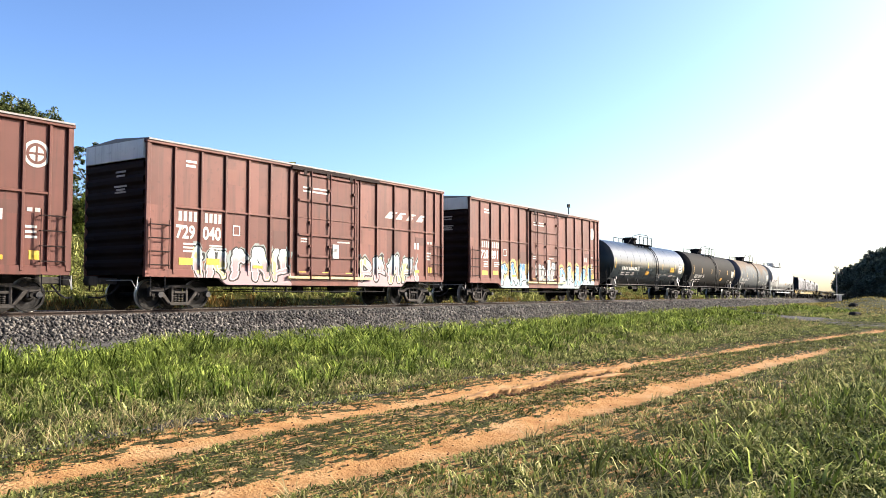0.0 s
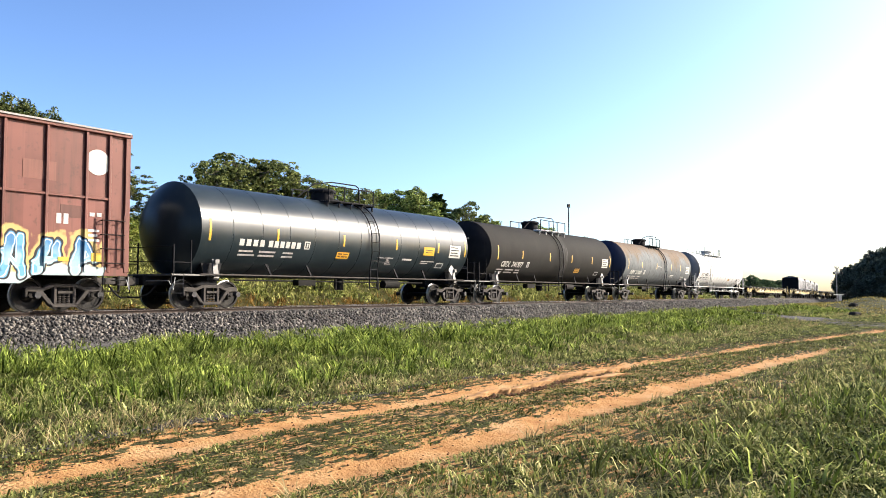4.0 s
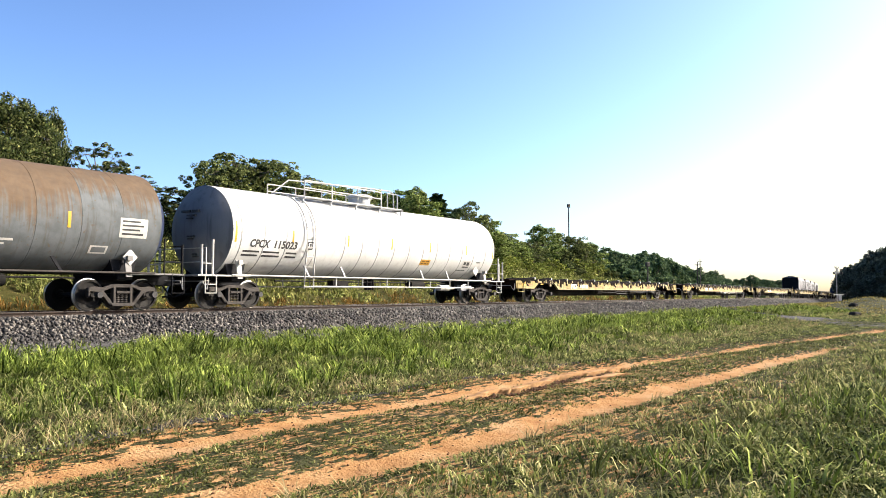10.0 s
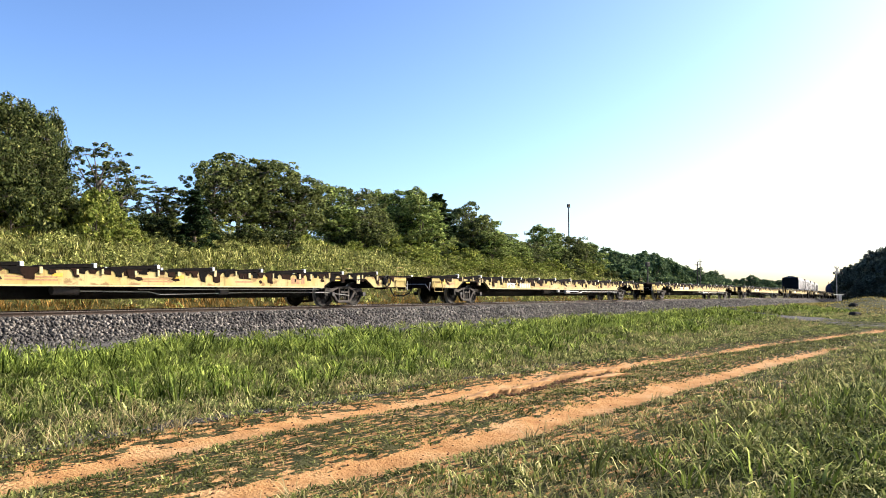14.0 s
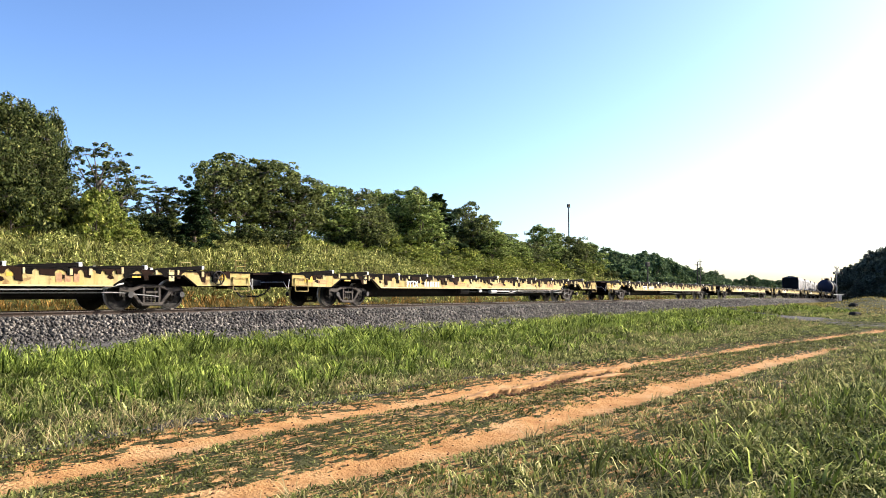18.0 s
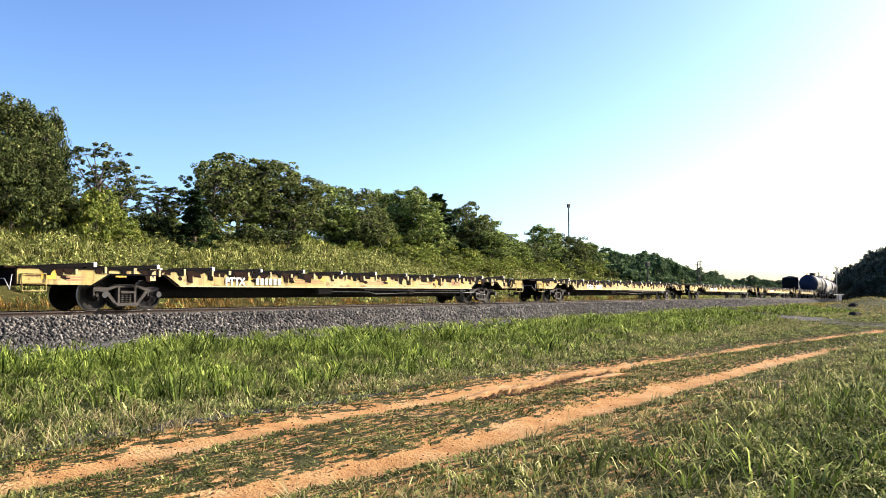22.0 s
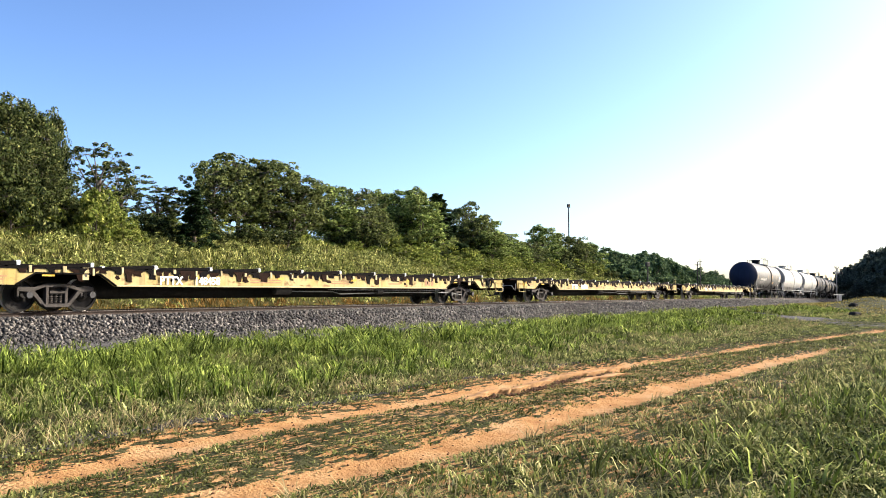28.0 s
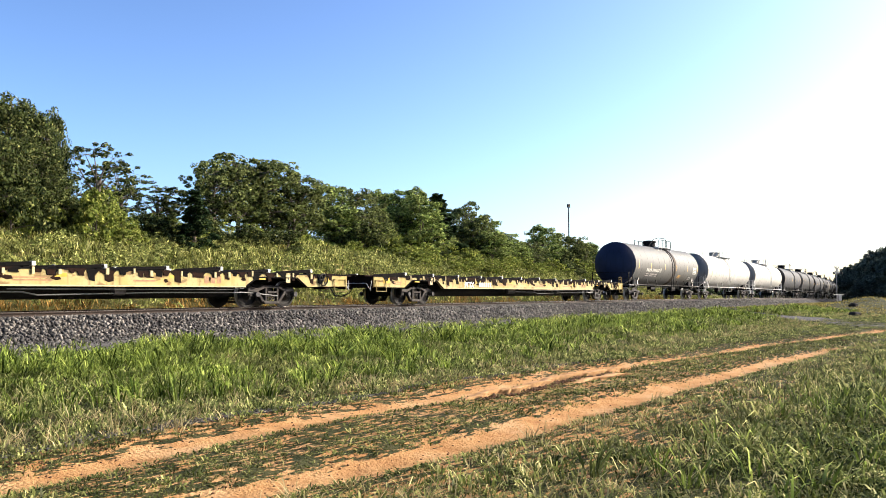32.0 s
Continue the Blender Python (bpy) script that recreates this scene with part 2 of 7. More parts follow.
M["tank_brown"] = painted("dull_brown_black_tank_paint", (0.0098, 0.0092, 0.0082), (0.019, 0.0165, 0.014), 0.8, 0.35, spec=0.06)
M["tank_scuffed"] = painted("scuffed_dark_band", (0.014, 0.0135, 0.0125), (0.06, 0.058, 0.055), 0.8, 0.9, 2.0, spec=0.06)
M["tank_rust"] = rusted("rusted_grey_tank_paint", (0.0896, 0.0976, 0.1008), (0.112, 0.070, 0.036), (0.05, 0.042, 0.034))
M["tank_rust_ring"] = painted("dark_rusty_ring", (0.020, 0.015, 0.012), (0.07, 0.035, 0.018), 0.8, 0.8, spec=0.1)
M["head_navy"] = painted("navy_head_paint", (0.006, 0.012, 0.034), (0.004, 0.006, 0.012), 0.6, 0.5, spec=0.2)
M["tank_white"] = painted("white_tank_paint", (0.37, 0.37, 0.355), (0.20, 0.185, 0.165), 0.6, 0.4, spec=0.2)
M["hopper_grey"] = painted("hopper_grey_paint", (0.16, 0.16, 0.165), (0.08, 0.075, 0.07), 0.75, 0.4, spec=0.15)
M["tank_cream"] = painted("greyed_white_tank_paint", (0.27, 0.265, 0.245), (0.13, 0.12, 0.105), 0.65, 0.5, spec=0.15)
M["tank_grey"] = painted("dark_grey_tank_paint", (0.015, 0.016, 0.017), (0.016, 0.0145, 0.013), 0.75, 0.5, spec=0.2)
M["tank_stone"] = painted("worn_stone_grey_tank_paint", (0.052, 0.052, 0.049), (0.020, 0.018, 0.016), 0.65, 0.7, spec=0.25)
M["tank_pale"] = painted("slate_grey_tank_paint", (0.022, 0.024, 0.028), (0.012, 0.012, 0.012), 0.75, 0.4, spec=0.2)
M["black"] = painted("black_steel_paint", (0.006, 0.0062, 0.0078), (0.018, 0.016, 0.014), 0.75, 0.4, spec=0.08)
M["under"] = plain("dusty_underframe_steel", (0.009, 0.0085, 0.008), 0.85, spec=0.1)
M["cast"] = painted("cast_steel_grey_brown", (0.034, 0.030, 0.027), (0.008, 0.007, 0.0065), 0.8, 0.6, spec=0.12)
M["wheel"] = plain("rolled_wheel_steel", (0.007, 0.0060, 0.0052), 0.7, 0.0, spec=0.15)
M["tread"] = plain("worn_bright_steel", (0.45, 0.43, 0.41), 0.35, 0.8, 0.2)
M["cap"] = plain("bearing_cap_grey", (0.022, 0.022, 0.023), 0.6, spec=0.2)
M["yellow"] = blotched("faded_yellow_paint", (0.2376, 0.1804, 0.0581), (0.2552, 0.213, 0.095), (0.066, 0.036, 0.014))
M["pale_yellow"] = painted("chalky_yellow_paint", (0.30, 0.245, 0.13), (0.10, 0.065, 0.03), 0.6, 0.6, 2.2, spec=0.15)
M["stripe"] = plain("reflective_yellow", (0.36, 0.215, 0.012), 0.4, 0.0, 0.15)
M["orange"] = plain("orange_panel", (0.38, 0.195, 0.012), 0.5, 0.0, 0.2)
M["white"] = plain("white_stencil_paint", (0.36, 0.35, 0.32), 0.55, 0.0, 0.2)
M["cap_white"] = plain("white_end_cap_paint", (0.62, 0.62, 0.60), 0.55, 0.0, 0.12)
M["grey_text"] = plain("faded_stencil_paint", (0.3276, 0.2964, 0.2808), 0.6)
M["ink"] = plain("black_stencil_paint", (0.0234, 0.0234, 0.0234), 0.6)
M["red_text"] = plain("faded_red_brown_stencil_paint", (0.22, 0.115, 0.05), 0.6)
M["grey_rail"] = painted("grimy_grey_rail_paint", (0.085, 0.083, 0.080), (0.03, 0.027, 0.024), 0.6, 0.6)
M["pale_rail"] = painted("pale_grey_rail_paint", (0.2652, 0.2652, 0.2613), (0.1248, 0.1131, 0.1014), 0.5, 0.4)
M["timber"] = plain("black_tarred_timber", (0.004, 0.0036, 0.0034), 0.95, spec=0.05)
M["timber_rust"] = plain("dark_rusty_steel", (0.012, 0.006, 0.004), 0.9, spec=0.05)
M["tie"] = plain("creosoted_tie", (0.039, 0.0312, 0.02496), 0.9)
M["rail_side"] = plain("rusted_rail_side", (0.02652, 0.01638, 0.0117), 0.8)
M["bark"] = plain("grey_brown_bark", (0.1014, 0.0819, 0.0624), 0.9)
M["pole"] = plain("weathered_pole", (0.0663, 0.0585, 0.0507), 0.85)
M["alu"] = plain("dull_aluminium_paint", (0.39, 0.39, 0.39), 0.5, 0.3)
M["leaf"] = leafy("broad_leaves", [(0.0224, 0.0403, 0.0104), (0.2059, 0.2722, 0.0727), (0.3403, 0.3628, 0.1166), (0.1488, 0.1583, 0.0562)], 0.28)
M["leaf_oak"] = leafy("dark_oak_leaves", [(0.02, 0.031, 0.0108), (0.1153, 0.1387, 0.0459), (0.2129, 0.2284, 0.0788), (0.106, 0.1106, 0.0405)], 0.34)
# Darker copy of the broad leaves, with the shade put into the colour.
M["leaf_shade"] = leafy("shade_dark_leaves", [(0.0102, 0.0164, 0.0062), (0.0626, 0.0816, 0.0251), (0.192, 0.1921, 0.0689), (0.0505, 0.0558, 0.0226)], 0.25)
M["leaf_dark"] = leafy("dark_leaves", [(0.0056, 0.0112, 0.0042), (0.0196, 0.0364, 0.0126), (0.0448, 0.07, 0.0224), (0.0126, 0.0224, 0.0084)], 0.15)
# Crossing trees: their shade and the haze before them are mixed into the leaf tones.
M["leaf_hazy"] = leafy("shade_and_haze_leaves", [(0.0312, 0.0406, 0.0343), (0.0686, 0.0842, 0.0686), (0.1248, 0.1498, 0.1061), (0.0437, 0.0562, 0.0499)], 0.1)
M["leaf_dry"] = leafy("pale_green_leaves", [(0.0539, 0.079, 0.0161), (0.1869, 0.2245, 0.0444), (0.4039, 0.3946, 0.1113), (0.1273, 0.1333, 0.0371)], 0.38)
# Distance haze is put into these leaf tones as blue.
M["leaf_far"] = leafy("haze_blue_leaves", [(0.0228, 0.0456, 0.0266), (0.0855, 0.133, 0.0608), (0.2185, 0.285, 0.1178), (0.057, 0.0874, 0.0494)], 0.25)
# Darkest blade tones are deepened to hold the shade low among the blades.
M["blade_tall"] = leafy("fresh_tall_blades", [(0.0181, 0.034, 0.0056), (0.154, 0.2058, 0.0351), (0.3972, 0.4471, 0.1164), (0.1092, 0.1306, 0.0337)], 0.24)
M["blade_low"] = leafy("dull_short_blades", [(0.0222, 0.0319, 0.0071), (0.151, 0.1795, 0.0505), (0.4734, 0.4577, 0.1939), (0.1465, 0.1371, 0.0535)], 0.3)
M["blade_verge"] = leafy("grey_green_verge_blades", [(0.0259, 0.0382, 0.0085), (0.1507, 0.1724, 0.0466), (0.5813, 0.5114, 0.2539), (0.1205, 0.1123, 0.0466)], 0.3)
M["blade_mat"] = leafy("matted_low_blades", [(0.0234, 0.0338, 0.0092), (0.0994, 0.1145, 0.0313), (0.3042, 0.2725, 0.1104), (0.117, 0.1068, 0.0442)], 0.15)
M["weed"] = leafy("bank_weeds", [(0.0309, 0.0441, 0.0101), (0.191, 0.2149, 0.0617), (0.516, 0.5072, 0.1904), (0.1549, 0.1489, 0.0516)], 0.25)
M["blade_dry"] = leafy("dry_blades", [(0.195, 0.155, 0.075), (0.31, 0.25, 0.13), (0.46, 0.39, 0.22), (0.135, 0.120, 0.055)], 0.25)
M["blade_bank"] = leafy("yellowing_bank_blades", [(0.0314, 0.0402, 0.0076), (0.2526, 0.2616, 0.0727), (0.654, 0.6081, 0.2544), (0.1684, 0.1583, 0.0581)], 0.34)
M["blade_foot"] = leafy("ochre_dry_blades", [(0.0554, 0.0339, 0.0103), (0.1848, 0.1082, 0.0308), (0.4189, 0.2446, 0.0727), (0.117, 0.0847, 0.0257)], 0.25)
M["blade_field"] = leafy("browning_field_blades", [(0.060, 0.052, 0.014), (0.215, 0.185, 0.052), (0.42, 0.34, 0.12), (0.150, 0.120, 0.042)], 0.3)
# Clod colour is darkened to carry the shadow under the earth lip.
M["clod"] = plain("shade_dark_red_clods", (0.075, 0.032, 0.013), 0.95, 0.0, 0.5, 14.0)
M["litter"] = plain("grey_pebbles", (0.085, 0.078, 0.070), 0.95, 0.0, 0.6, 20.0)
M["rock"] = plain("dark_rock", (0.028, 0.025, 0.023), 0.95, 0.0, 0.5, 6.0, spec=0.1)
M["seam"] = plain("greyish_weld_seam", (0.19, 0.19, 0.185), 0.6)
M["notice_ink"] = plain("dark_notice_print", (0.06, 0.03, 0.01), 0.6)
M["lip"] = plain("sandy_red_earth", (0.30, 0.165, 0.070), 0.95, 0.0, 0.4, 7.0)


# ---- mesh helpers ----
def box(bm, c, s, turn=None):
    """A box of size s centred on c; turn: an Euler in degrees."""
    r = Euler([radians(a) for a in turn]).to_matrix() if turn else None
    vs = []
    for dz in (-0.5, 0.5):
        for dx, dy in ((-0.5, -0.5), (0.5, -0.5), (0.5, 0.5), (-0.5, 0.5)):
            v = Vector((dx * s[0], dy * s[1], dz * s[2]))
            vs.append(bm.verts.new((r @ v if r else v) + Vector(c)))
    for f in ((3, 2, 1, 0), (4, 5, 6, 7), (0, 1, 5, 4), (1, 2, 6, 5), (2, 3, 7, 6), (3, 0, 4, 7)):
        bm.faces.new([vs[i] for i in f])
    return vs


def rod(bm, p0, p1, r0, r1=None, n=8):
    """A round bar from p0 to p1, capped."""
    p0, p1 = Vector(p0), Vector(p1)
    r1 = r0 if r1 is None else r1
    q = (p1 - p0).to_track_quat("Z", "Y")
    a, b = [], []
    for i in range(n):
        u = Vector((math.cos(2 * math.pi * i / n), math.sin(2 * math.pi * i / n), 0))
        a.append(bm.verts.new(p0 + q @ (u * r0)))
        b.append(bm.verts.new(p1 + q @ (u * r1)))
    for i in range(n):
        j = (i + 1) % n
        bm.faces.new((a[i], a[j], b[j], b[i]))
    bm.faces.new(a[::-1])
    bm.faces.new(b)


def pipe(bm, pts, r, n=6):
    """One bent round bar through the points, capped."""
    pts = [Vector(q) for q in pts]
    rings, q = [], None
    for i, c in enumerate(pts):
        way = (pts[min(i + 1, len(pts) - 1)] - pts[i]).normalized() + (pts[i] - pts[max(i - 1, 0)]).normalized()
        turn = way.to_track_quat("Z", "Y")
        if q is not None:
            turn = (q @ Vector((0, 0, 1))).rotation_difference(way.normalized()) @ q
        q = turn
        rings.append([bm.verts.new(c + q @ Vector((r * math.cos(2 * math.pi * k / n), r * math.sin(2 * math.pi * k / n), 0))) for k in range(n)])
    for a, b in zip(rings[:-1], rings[1:]):
        for k in range(n):
            bm.faces.new((a[k], a[(k + 1) % n], b[(k + 1) % n], b[k]))
    bm.faces.new(rings[0][::-1])
    bm.faces.new(rings[-1])


def lathe(bm, profile, c=(0, 0, 0), axis="x", n=32, a0=0.0, a1=360.0):
    """Turns a profile of (along, radius) round an axis through c."""
    full = abs(a1 - a0) > 359.9
    k = n if full else n + 1
    rings = []
    for along, r in profile:
        ring = []
        for i in range(k):
            a = radians(a0 + (a1 - a0) * i / n)
            u, v = r * math.cos(a), r * math.sin(a)
            p = {"x": (along, u, v), "y": (u, along, v), "z": (u, v, along)}[axis]
            ring.append(bm.verts.new(Vector(p) + Vector(c)))
        rings.append(ring)
    for a, b in zip(rings[:-1], rings[1:]):
        for i in range(n if full else k - 1):
            j = (i + 1) % k
            bm.faces.new((a[i], a[j], b[j], b[i]))
    return rings


def prism(bm, pts, y0, y1):
    """A polygon in x and z, drawn out from y0 to y1."""
    a = [bm.verts.new((x, y0, z)) for x, z in pts]
    b = [bm.verts.new((x, y1, z)) for x, z in pts]
    n = len(pts)
    for i in range(n):
        j = (i + 1) % n
        bm.faces.new((a[i], a[j], b[j], b[i]))
    bm.faces.new(a[::-1])
    bm.faces.new(b)


def to_mesh(name, bm, material, smooth=True, bevel=0.0):
    bmesh.ops.recalc_face_normals(bm, faces=bm.faces)
    if bevel:
        sharp = [e for e in bm.edges if e.is_manifold and e.calc_face_angle(0) > 0.6]
        bmesh.ops.bevel(bm, geom=sharp, offset=bevel, segments=1, affect="EDGES", profile=0.5, clamp_overlap=True)
    me = bpy.data.meshes.new(name)
    bm.to_mesh(me)
    bm.free()
    me.materials.append(material)
    if smooth:
        me.polygons.foreach_set("use_smooth", [True] * len(me.polygons))
        me.set_sharp_from_angle(angle=radians(32))
    return me


def part(name, bm, material, parent, label="", at=None, bevel=0.0, smooth=True):
    """Links a bmesh (or a finished mesh) as one object under a thing or a part."""
    me = bm if isinstance(bm, bpy.types.Mesh) else to_mesh(name, bm, material, smooth, bevel)
    ob = new(name, me)
    ob.parent = parent
    if at is not None:
        ob.matrix_basis = at
    return tagged(ob, label) if label else ob


def thing(name, label, category, group="", m=None):
    ob = new(name)
    ob.empty_display_size = 0.3
    if m is not None:
        ob.matrix_basis = m
    return tagged(ob, label, category, group)


def quick_mesh(name, verts, quads, tris, material, smooth=False):
    """A large mesh from arrays of vertices, four-sided and three-sided faces."""
    me = bpy.data.meshes.new(name)
    verts = np.asarray(verts, dtype=np.float32)
    me.vertices.add(len(verts))
    me.vertices.foreach_set("co", verts.ravel())
    nq, nt = len(quads), len(tris)
    loops = np.concatenate([np.asarray(quads, dtype=np.int32).ravel(), np.asarray(tris, dtype=np.int32).ravel()])
    me.loops.add(len(loops))
    me.loops.foreach_set("vertex_index", loops)
    start = np.concatenate([np.arange(nq) * 4, nq * 4 + np.arange(nt) * 3]).astype(np.int32)
    me.polygons.add(nq + nt)
    me.polygons.foreach_set("loop_start", start)
    me.materials.append(material)
    me.update(calc_edges=True)
    if smooth:
        me.polygons.foreach_set("use_smooth", [True] * (nq + nt))
    me.validate()
    return me


def lettering(text, size, material, name="number"):
    """Flat characters in the x-z plane, facing -y, 2 mm thick."""
    cu = bpy.data.curves.new(name, "FONT")
    cu.body, cu.size, cu.extrude, cu.offset = text, size, 0.001, size * 0.032
    cu.resolution_u = 3
    tmp = new("text_source", cu)
    me = bpy.data.meshes.new_from_object(tmp.evaluated_get(bpy.context.evaluated_depsgraph_get()))
    bpy.data.objects.remove(tmp)
    me.name = name
    me.transform(Euler((radians(90), 0, 0)).to_matrix().to_4x4())
    me.materials.clear()
    me.materials.append(material)
    return me


# ---- ground ----
def rut_far(x):
    return np.interp(x, [0, 3.3, 5.9, 10.4, 15.2, 19, 24.8, 29.8, 37.4, 60], [-15.7, -15.6, -15.3, -15.2, -15.2, -15.7, -16.2, -16.9, -17.8, -20.5])


def rut_near(x):
    return np.interp(x, [0, 4.3, 6.8, 13.3, 17, 19.2, 24.6, 26.3, 40, 60], [-17.2, -17.3, -17.6, -17.62, -17.68, -17.82, -18.06, -18.2, -19.6, -22.0])


def lane_distance(x, y):
    """Distance to the middle of the gravel lane that climbs to the line."""
    pts = [(36.0, -24.0), (42.5, -17.6), (51.0, -11.4), (60.0, -4.9), (66.0, -2.0)]
    best = np.full(np.shape(x), 1e9)
    for (ax, ay), (bx, by) in zip(pts[:-1], pts[1:]):
        u = np.clip(((x - ax) * (bx - ax) + (y - ay) * (by - ay)) / ((bx - ax) ** 2 + (by - ay) ** 2), 0, 1)
        best = np.minimum(best, np.hypot(x - ax - u * (bx - ax), y - ay - u * (by - ay)))
    return best


def wave(x, y, scale, seed=0.0):
    """Cheap smooth unevenness in -1..1 for arrays."""
    a = np.sin(x * scale + 1.7 * np.sin(y * scale * 0.73 + seed)) + np.sin(y * scale * 1.31 + 2.1 * np.sin(x * scale * 0.57 + seed * 1.7 + 1.0))
    b = np.sin((x + y) * scale * 2.3 + seed) * np.sin((x - 1.4 * y) * scale * 1.9 + seed * 2.0)
    return (a + b) / 3.0


def ground_z(x, y):
    x, y = np.asarray(x, float), np.asarray(y, float)
    s, lat = track_coords(x, y)
    dip = np.interp(s, np.linspace(-50, 600, 131), [track_z(v) for v in np.linspace(-50, 600, 131)])
    near = np.interp(lat, [-400, -60, -25, -16, -13, -9, -5, -3.4, -2.6, 2.6, 4.0], [-2.0, -1.3, -1.03, -1.0, -0.95, -0.88, -0.78, -0.74, -0.72, -0.62, -0.62])
    shift = np.interp(s, [100, 130], [0, 5.0])
    low = np.interp(s, [-100, 0, 30, 55, 90, 170, 260], [1.12, 0.97, 0.92, 0.82, 0.68, 0.46, 0.32])
    bank = np.interp(lat - shift, [4.0, 6.0, 8.0, 12.0, 16.0, 19.0, 24.0, 40.0, 100.0, 400.0], [0.0, 0.2, 1.0, 2.9, 4.5, 4.9, 5.2, 5.6, 6.4, 8.0]) * low
    z = near + bank + dip
    z = z + wave(x, y, 1.1) * 0.025 + wave(x, y, 0.23, 3.0) * np.interp(lat, [4, 12], [0.04, 0.35])
    for line, depth in ((rut_far(x), 0.085), (rut_near(x), 0.07)):
        u = np.abs(y - line)
        z = z - depth * np.exp(-(u / 0.42) ** 2) + 0.03 * np.exp(-((u - 0.62) / 0.22) ** 2)
    mound = np.exp(-(((x - 104) / 12.0) ** 2 + ((y + 9) / 3.5) ** 2)) * 1.1
    return z + mound


def make_ground():
    xs = np.concatenate([[-2500, -900, -350, -140, -70, -35, -18, -9, -4, -1], np.arange(0, 62, 0.2), 62 * 1.045 ** np.arange(0, 86)])
    ys = np.concatenate([[-2500, -900, -350, -140, -70, -45, -34, -28], np.arange(-25, -2.4, 0.15), np.arange(-2.4, 34, 0.7), [36, 40, 46, 55, 70, 95, 140, 220, 380, 700, 1300, 2500]])
    gx, gy = np.meshgrid(xs, ys)
    gz = ground_z(gx, gy)
    nx, ny = len(xs), len(ys)
    idx = np.arange(nx * ny).reshape(ny, nx)
    quads = np.stack([idx[:-1, :-1], idx[:-1, 1:], idx[1:, 1:], idx[1:, :-1]], -1).reshape(-1, 4)
    g = Shade("field_soil")
    dirt = g.node("ShaderNodeAttribute")
    dirt.attribute_name = "dirt"
    stone = g.node("ShaderNodeAttribute")
    stone.attribute_name = "gravel"
    rise = g.node("ShaderNodeAttribute")
    rise.attribute_name = "bank"
    n1, n2, n3 = g.noise(0.45, 4), g.noise(3.2, 5), g.noise(26.0, 5)
    streaks = g.noise(1.0, 6, g.stretch(4.2, 15.0, 7.5))
    turf = g.mix(g.ramp(n2, 0.35, 0.68), (0.013, 0.017, 0.006), (0.040, 0.041, 0.017))
    turf = g.mix(g.math("MULTIPLY", g.ramp(n3, 0.5, 0.75), 0.42), turf, (0.10, 0.068, 0.034))
    slope = g.mix(g.ramp(n2, 0.35, 0.7), (0.030, 0.032, 0.008), (0.058, 0.048, 0.016))
    turf = g.mix(rise.outputs["Fac"], turf, slope)
    sand = g.mix(g.ramp(n2, 0.3, 0.7), (0.235, 0.120, 0.046), (0.310, 0.175, 0.075))
    sand = g.mix(g.math("MULTIPLY", g.ramp(g.noise(1.3, 4), 0.45, 0.70), 0.55), sand, (0.350, 0.232, 0.125))
    sand = g.mix(g.math("MULTIPLY", g.ramp(n3, 0.5, 0.8), 0.5), sand, (0.135, 0.062, 0.024))
    edge = g.math("ADD", dirt.outputs["Fac"], g.math("MULTIPLY", g.math("SUBTRACT", streaks, 0.5), 1.9))
    edge = g.math("ADD", edge, g.math("MULTIPLY", g.math("SUBTRACT", n3, 0.5), 0.5))
    col = g.mix(g.ramp(edge, 0.40, 0.56), turf, sand)
    chips = g.node("ShaderNodeTexVoronoi", Vector=g.coord, Scale=22.0)
    grit = g.mix(g.axis("X", chips.outputs["Color"]), (0.022, 0.021, 0.022), (0.12, 0.115, 0.108))
    cover = g.math("ADD", stone.outputs["Fac"], g.math("MULTIPLY", g.math("SUBTRACT", n2, 0.5), 1.6))
    col = g.mix(g.ramp(cover, 0.4, 0.6), col, grit)
    mat = g.done(col, 0.92, 0.0, g.math("ADD", n3, g.math("MULTIPLY", n2, 1.5)), 0.035, spec=0.05)
    me = quick_mesh("ground", np.stack([gx, gy, gz], -1).reshape(-1, 3), quads, np.zeros((0, 3), int), mat, True)
    s, lat = track_coords(gx, gy)
    thin = np.interp(gx, [5, 12, 20, 34], [0.8, 0.95, 0.72, 0.6])
    wide = np.interp(gx, [4, 9, 12, 20, 28, 45], [0.72, 0.9, 1.0, 0.8, 0.95, 1.5])
    d = np.clip(1.15 - 0.5 * (np.abs(gy - rut_far(gx) + 0.08) / (0.31 * wide)) ** 2, 0, 1)
    ends = np.interp(gx, [20, 24, 29], [1.0, 0.75, 0.2])
    d = np.maximum(d, np.clip(1.15 - 0.5 * (np.abs(gy - rut_near(gx)) / (0.31 * thin)) ** 2, 0, 1) * ends)
    between = (gy < rut_far(gx)) & (gy > rut_near(gx))
    d = np.maximum(d, np.where(between, np.interp(gx, [0, 7, 10, 14, 26], [0.36, 0.40, 0.49, 0.47, 0.26]), 0))
    d = np.maximum(d, np.interp(gy - rut_far(gx), [0, 0.7, 1.5, 2.4], [0.5, 0.44, 0.36, 0]) * (gy > rut_far(gx)) * np.interp(gx, [14, 26], [1, 0.5]))
    d = np.maximum(d, np.interp(rut_near(gx) - gy, [0, 0.8, 2.2, 3.4], [0.45, 0.46, 0.36, 0]) * (gy < rut_near(gx)) * np.interp(gx, [11, 18], [1, 0.5]))
    d = np.where(gx > 62, 0, d)
    grav = np.interp(lat, [-8.2, -7.0, -5.5, -2.9, 2.9, 3.4], [0, 0.5, 0.8, 1, 1, 0])
    grav = np.where((gx < -20) | (gx > 320), 0, grav)
    grav = np.maximum(grav, np.interp(lane_distance(gx, gy), [0.8, 1.6, 3.0], [1.1, 0.8, 0]))
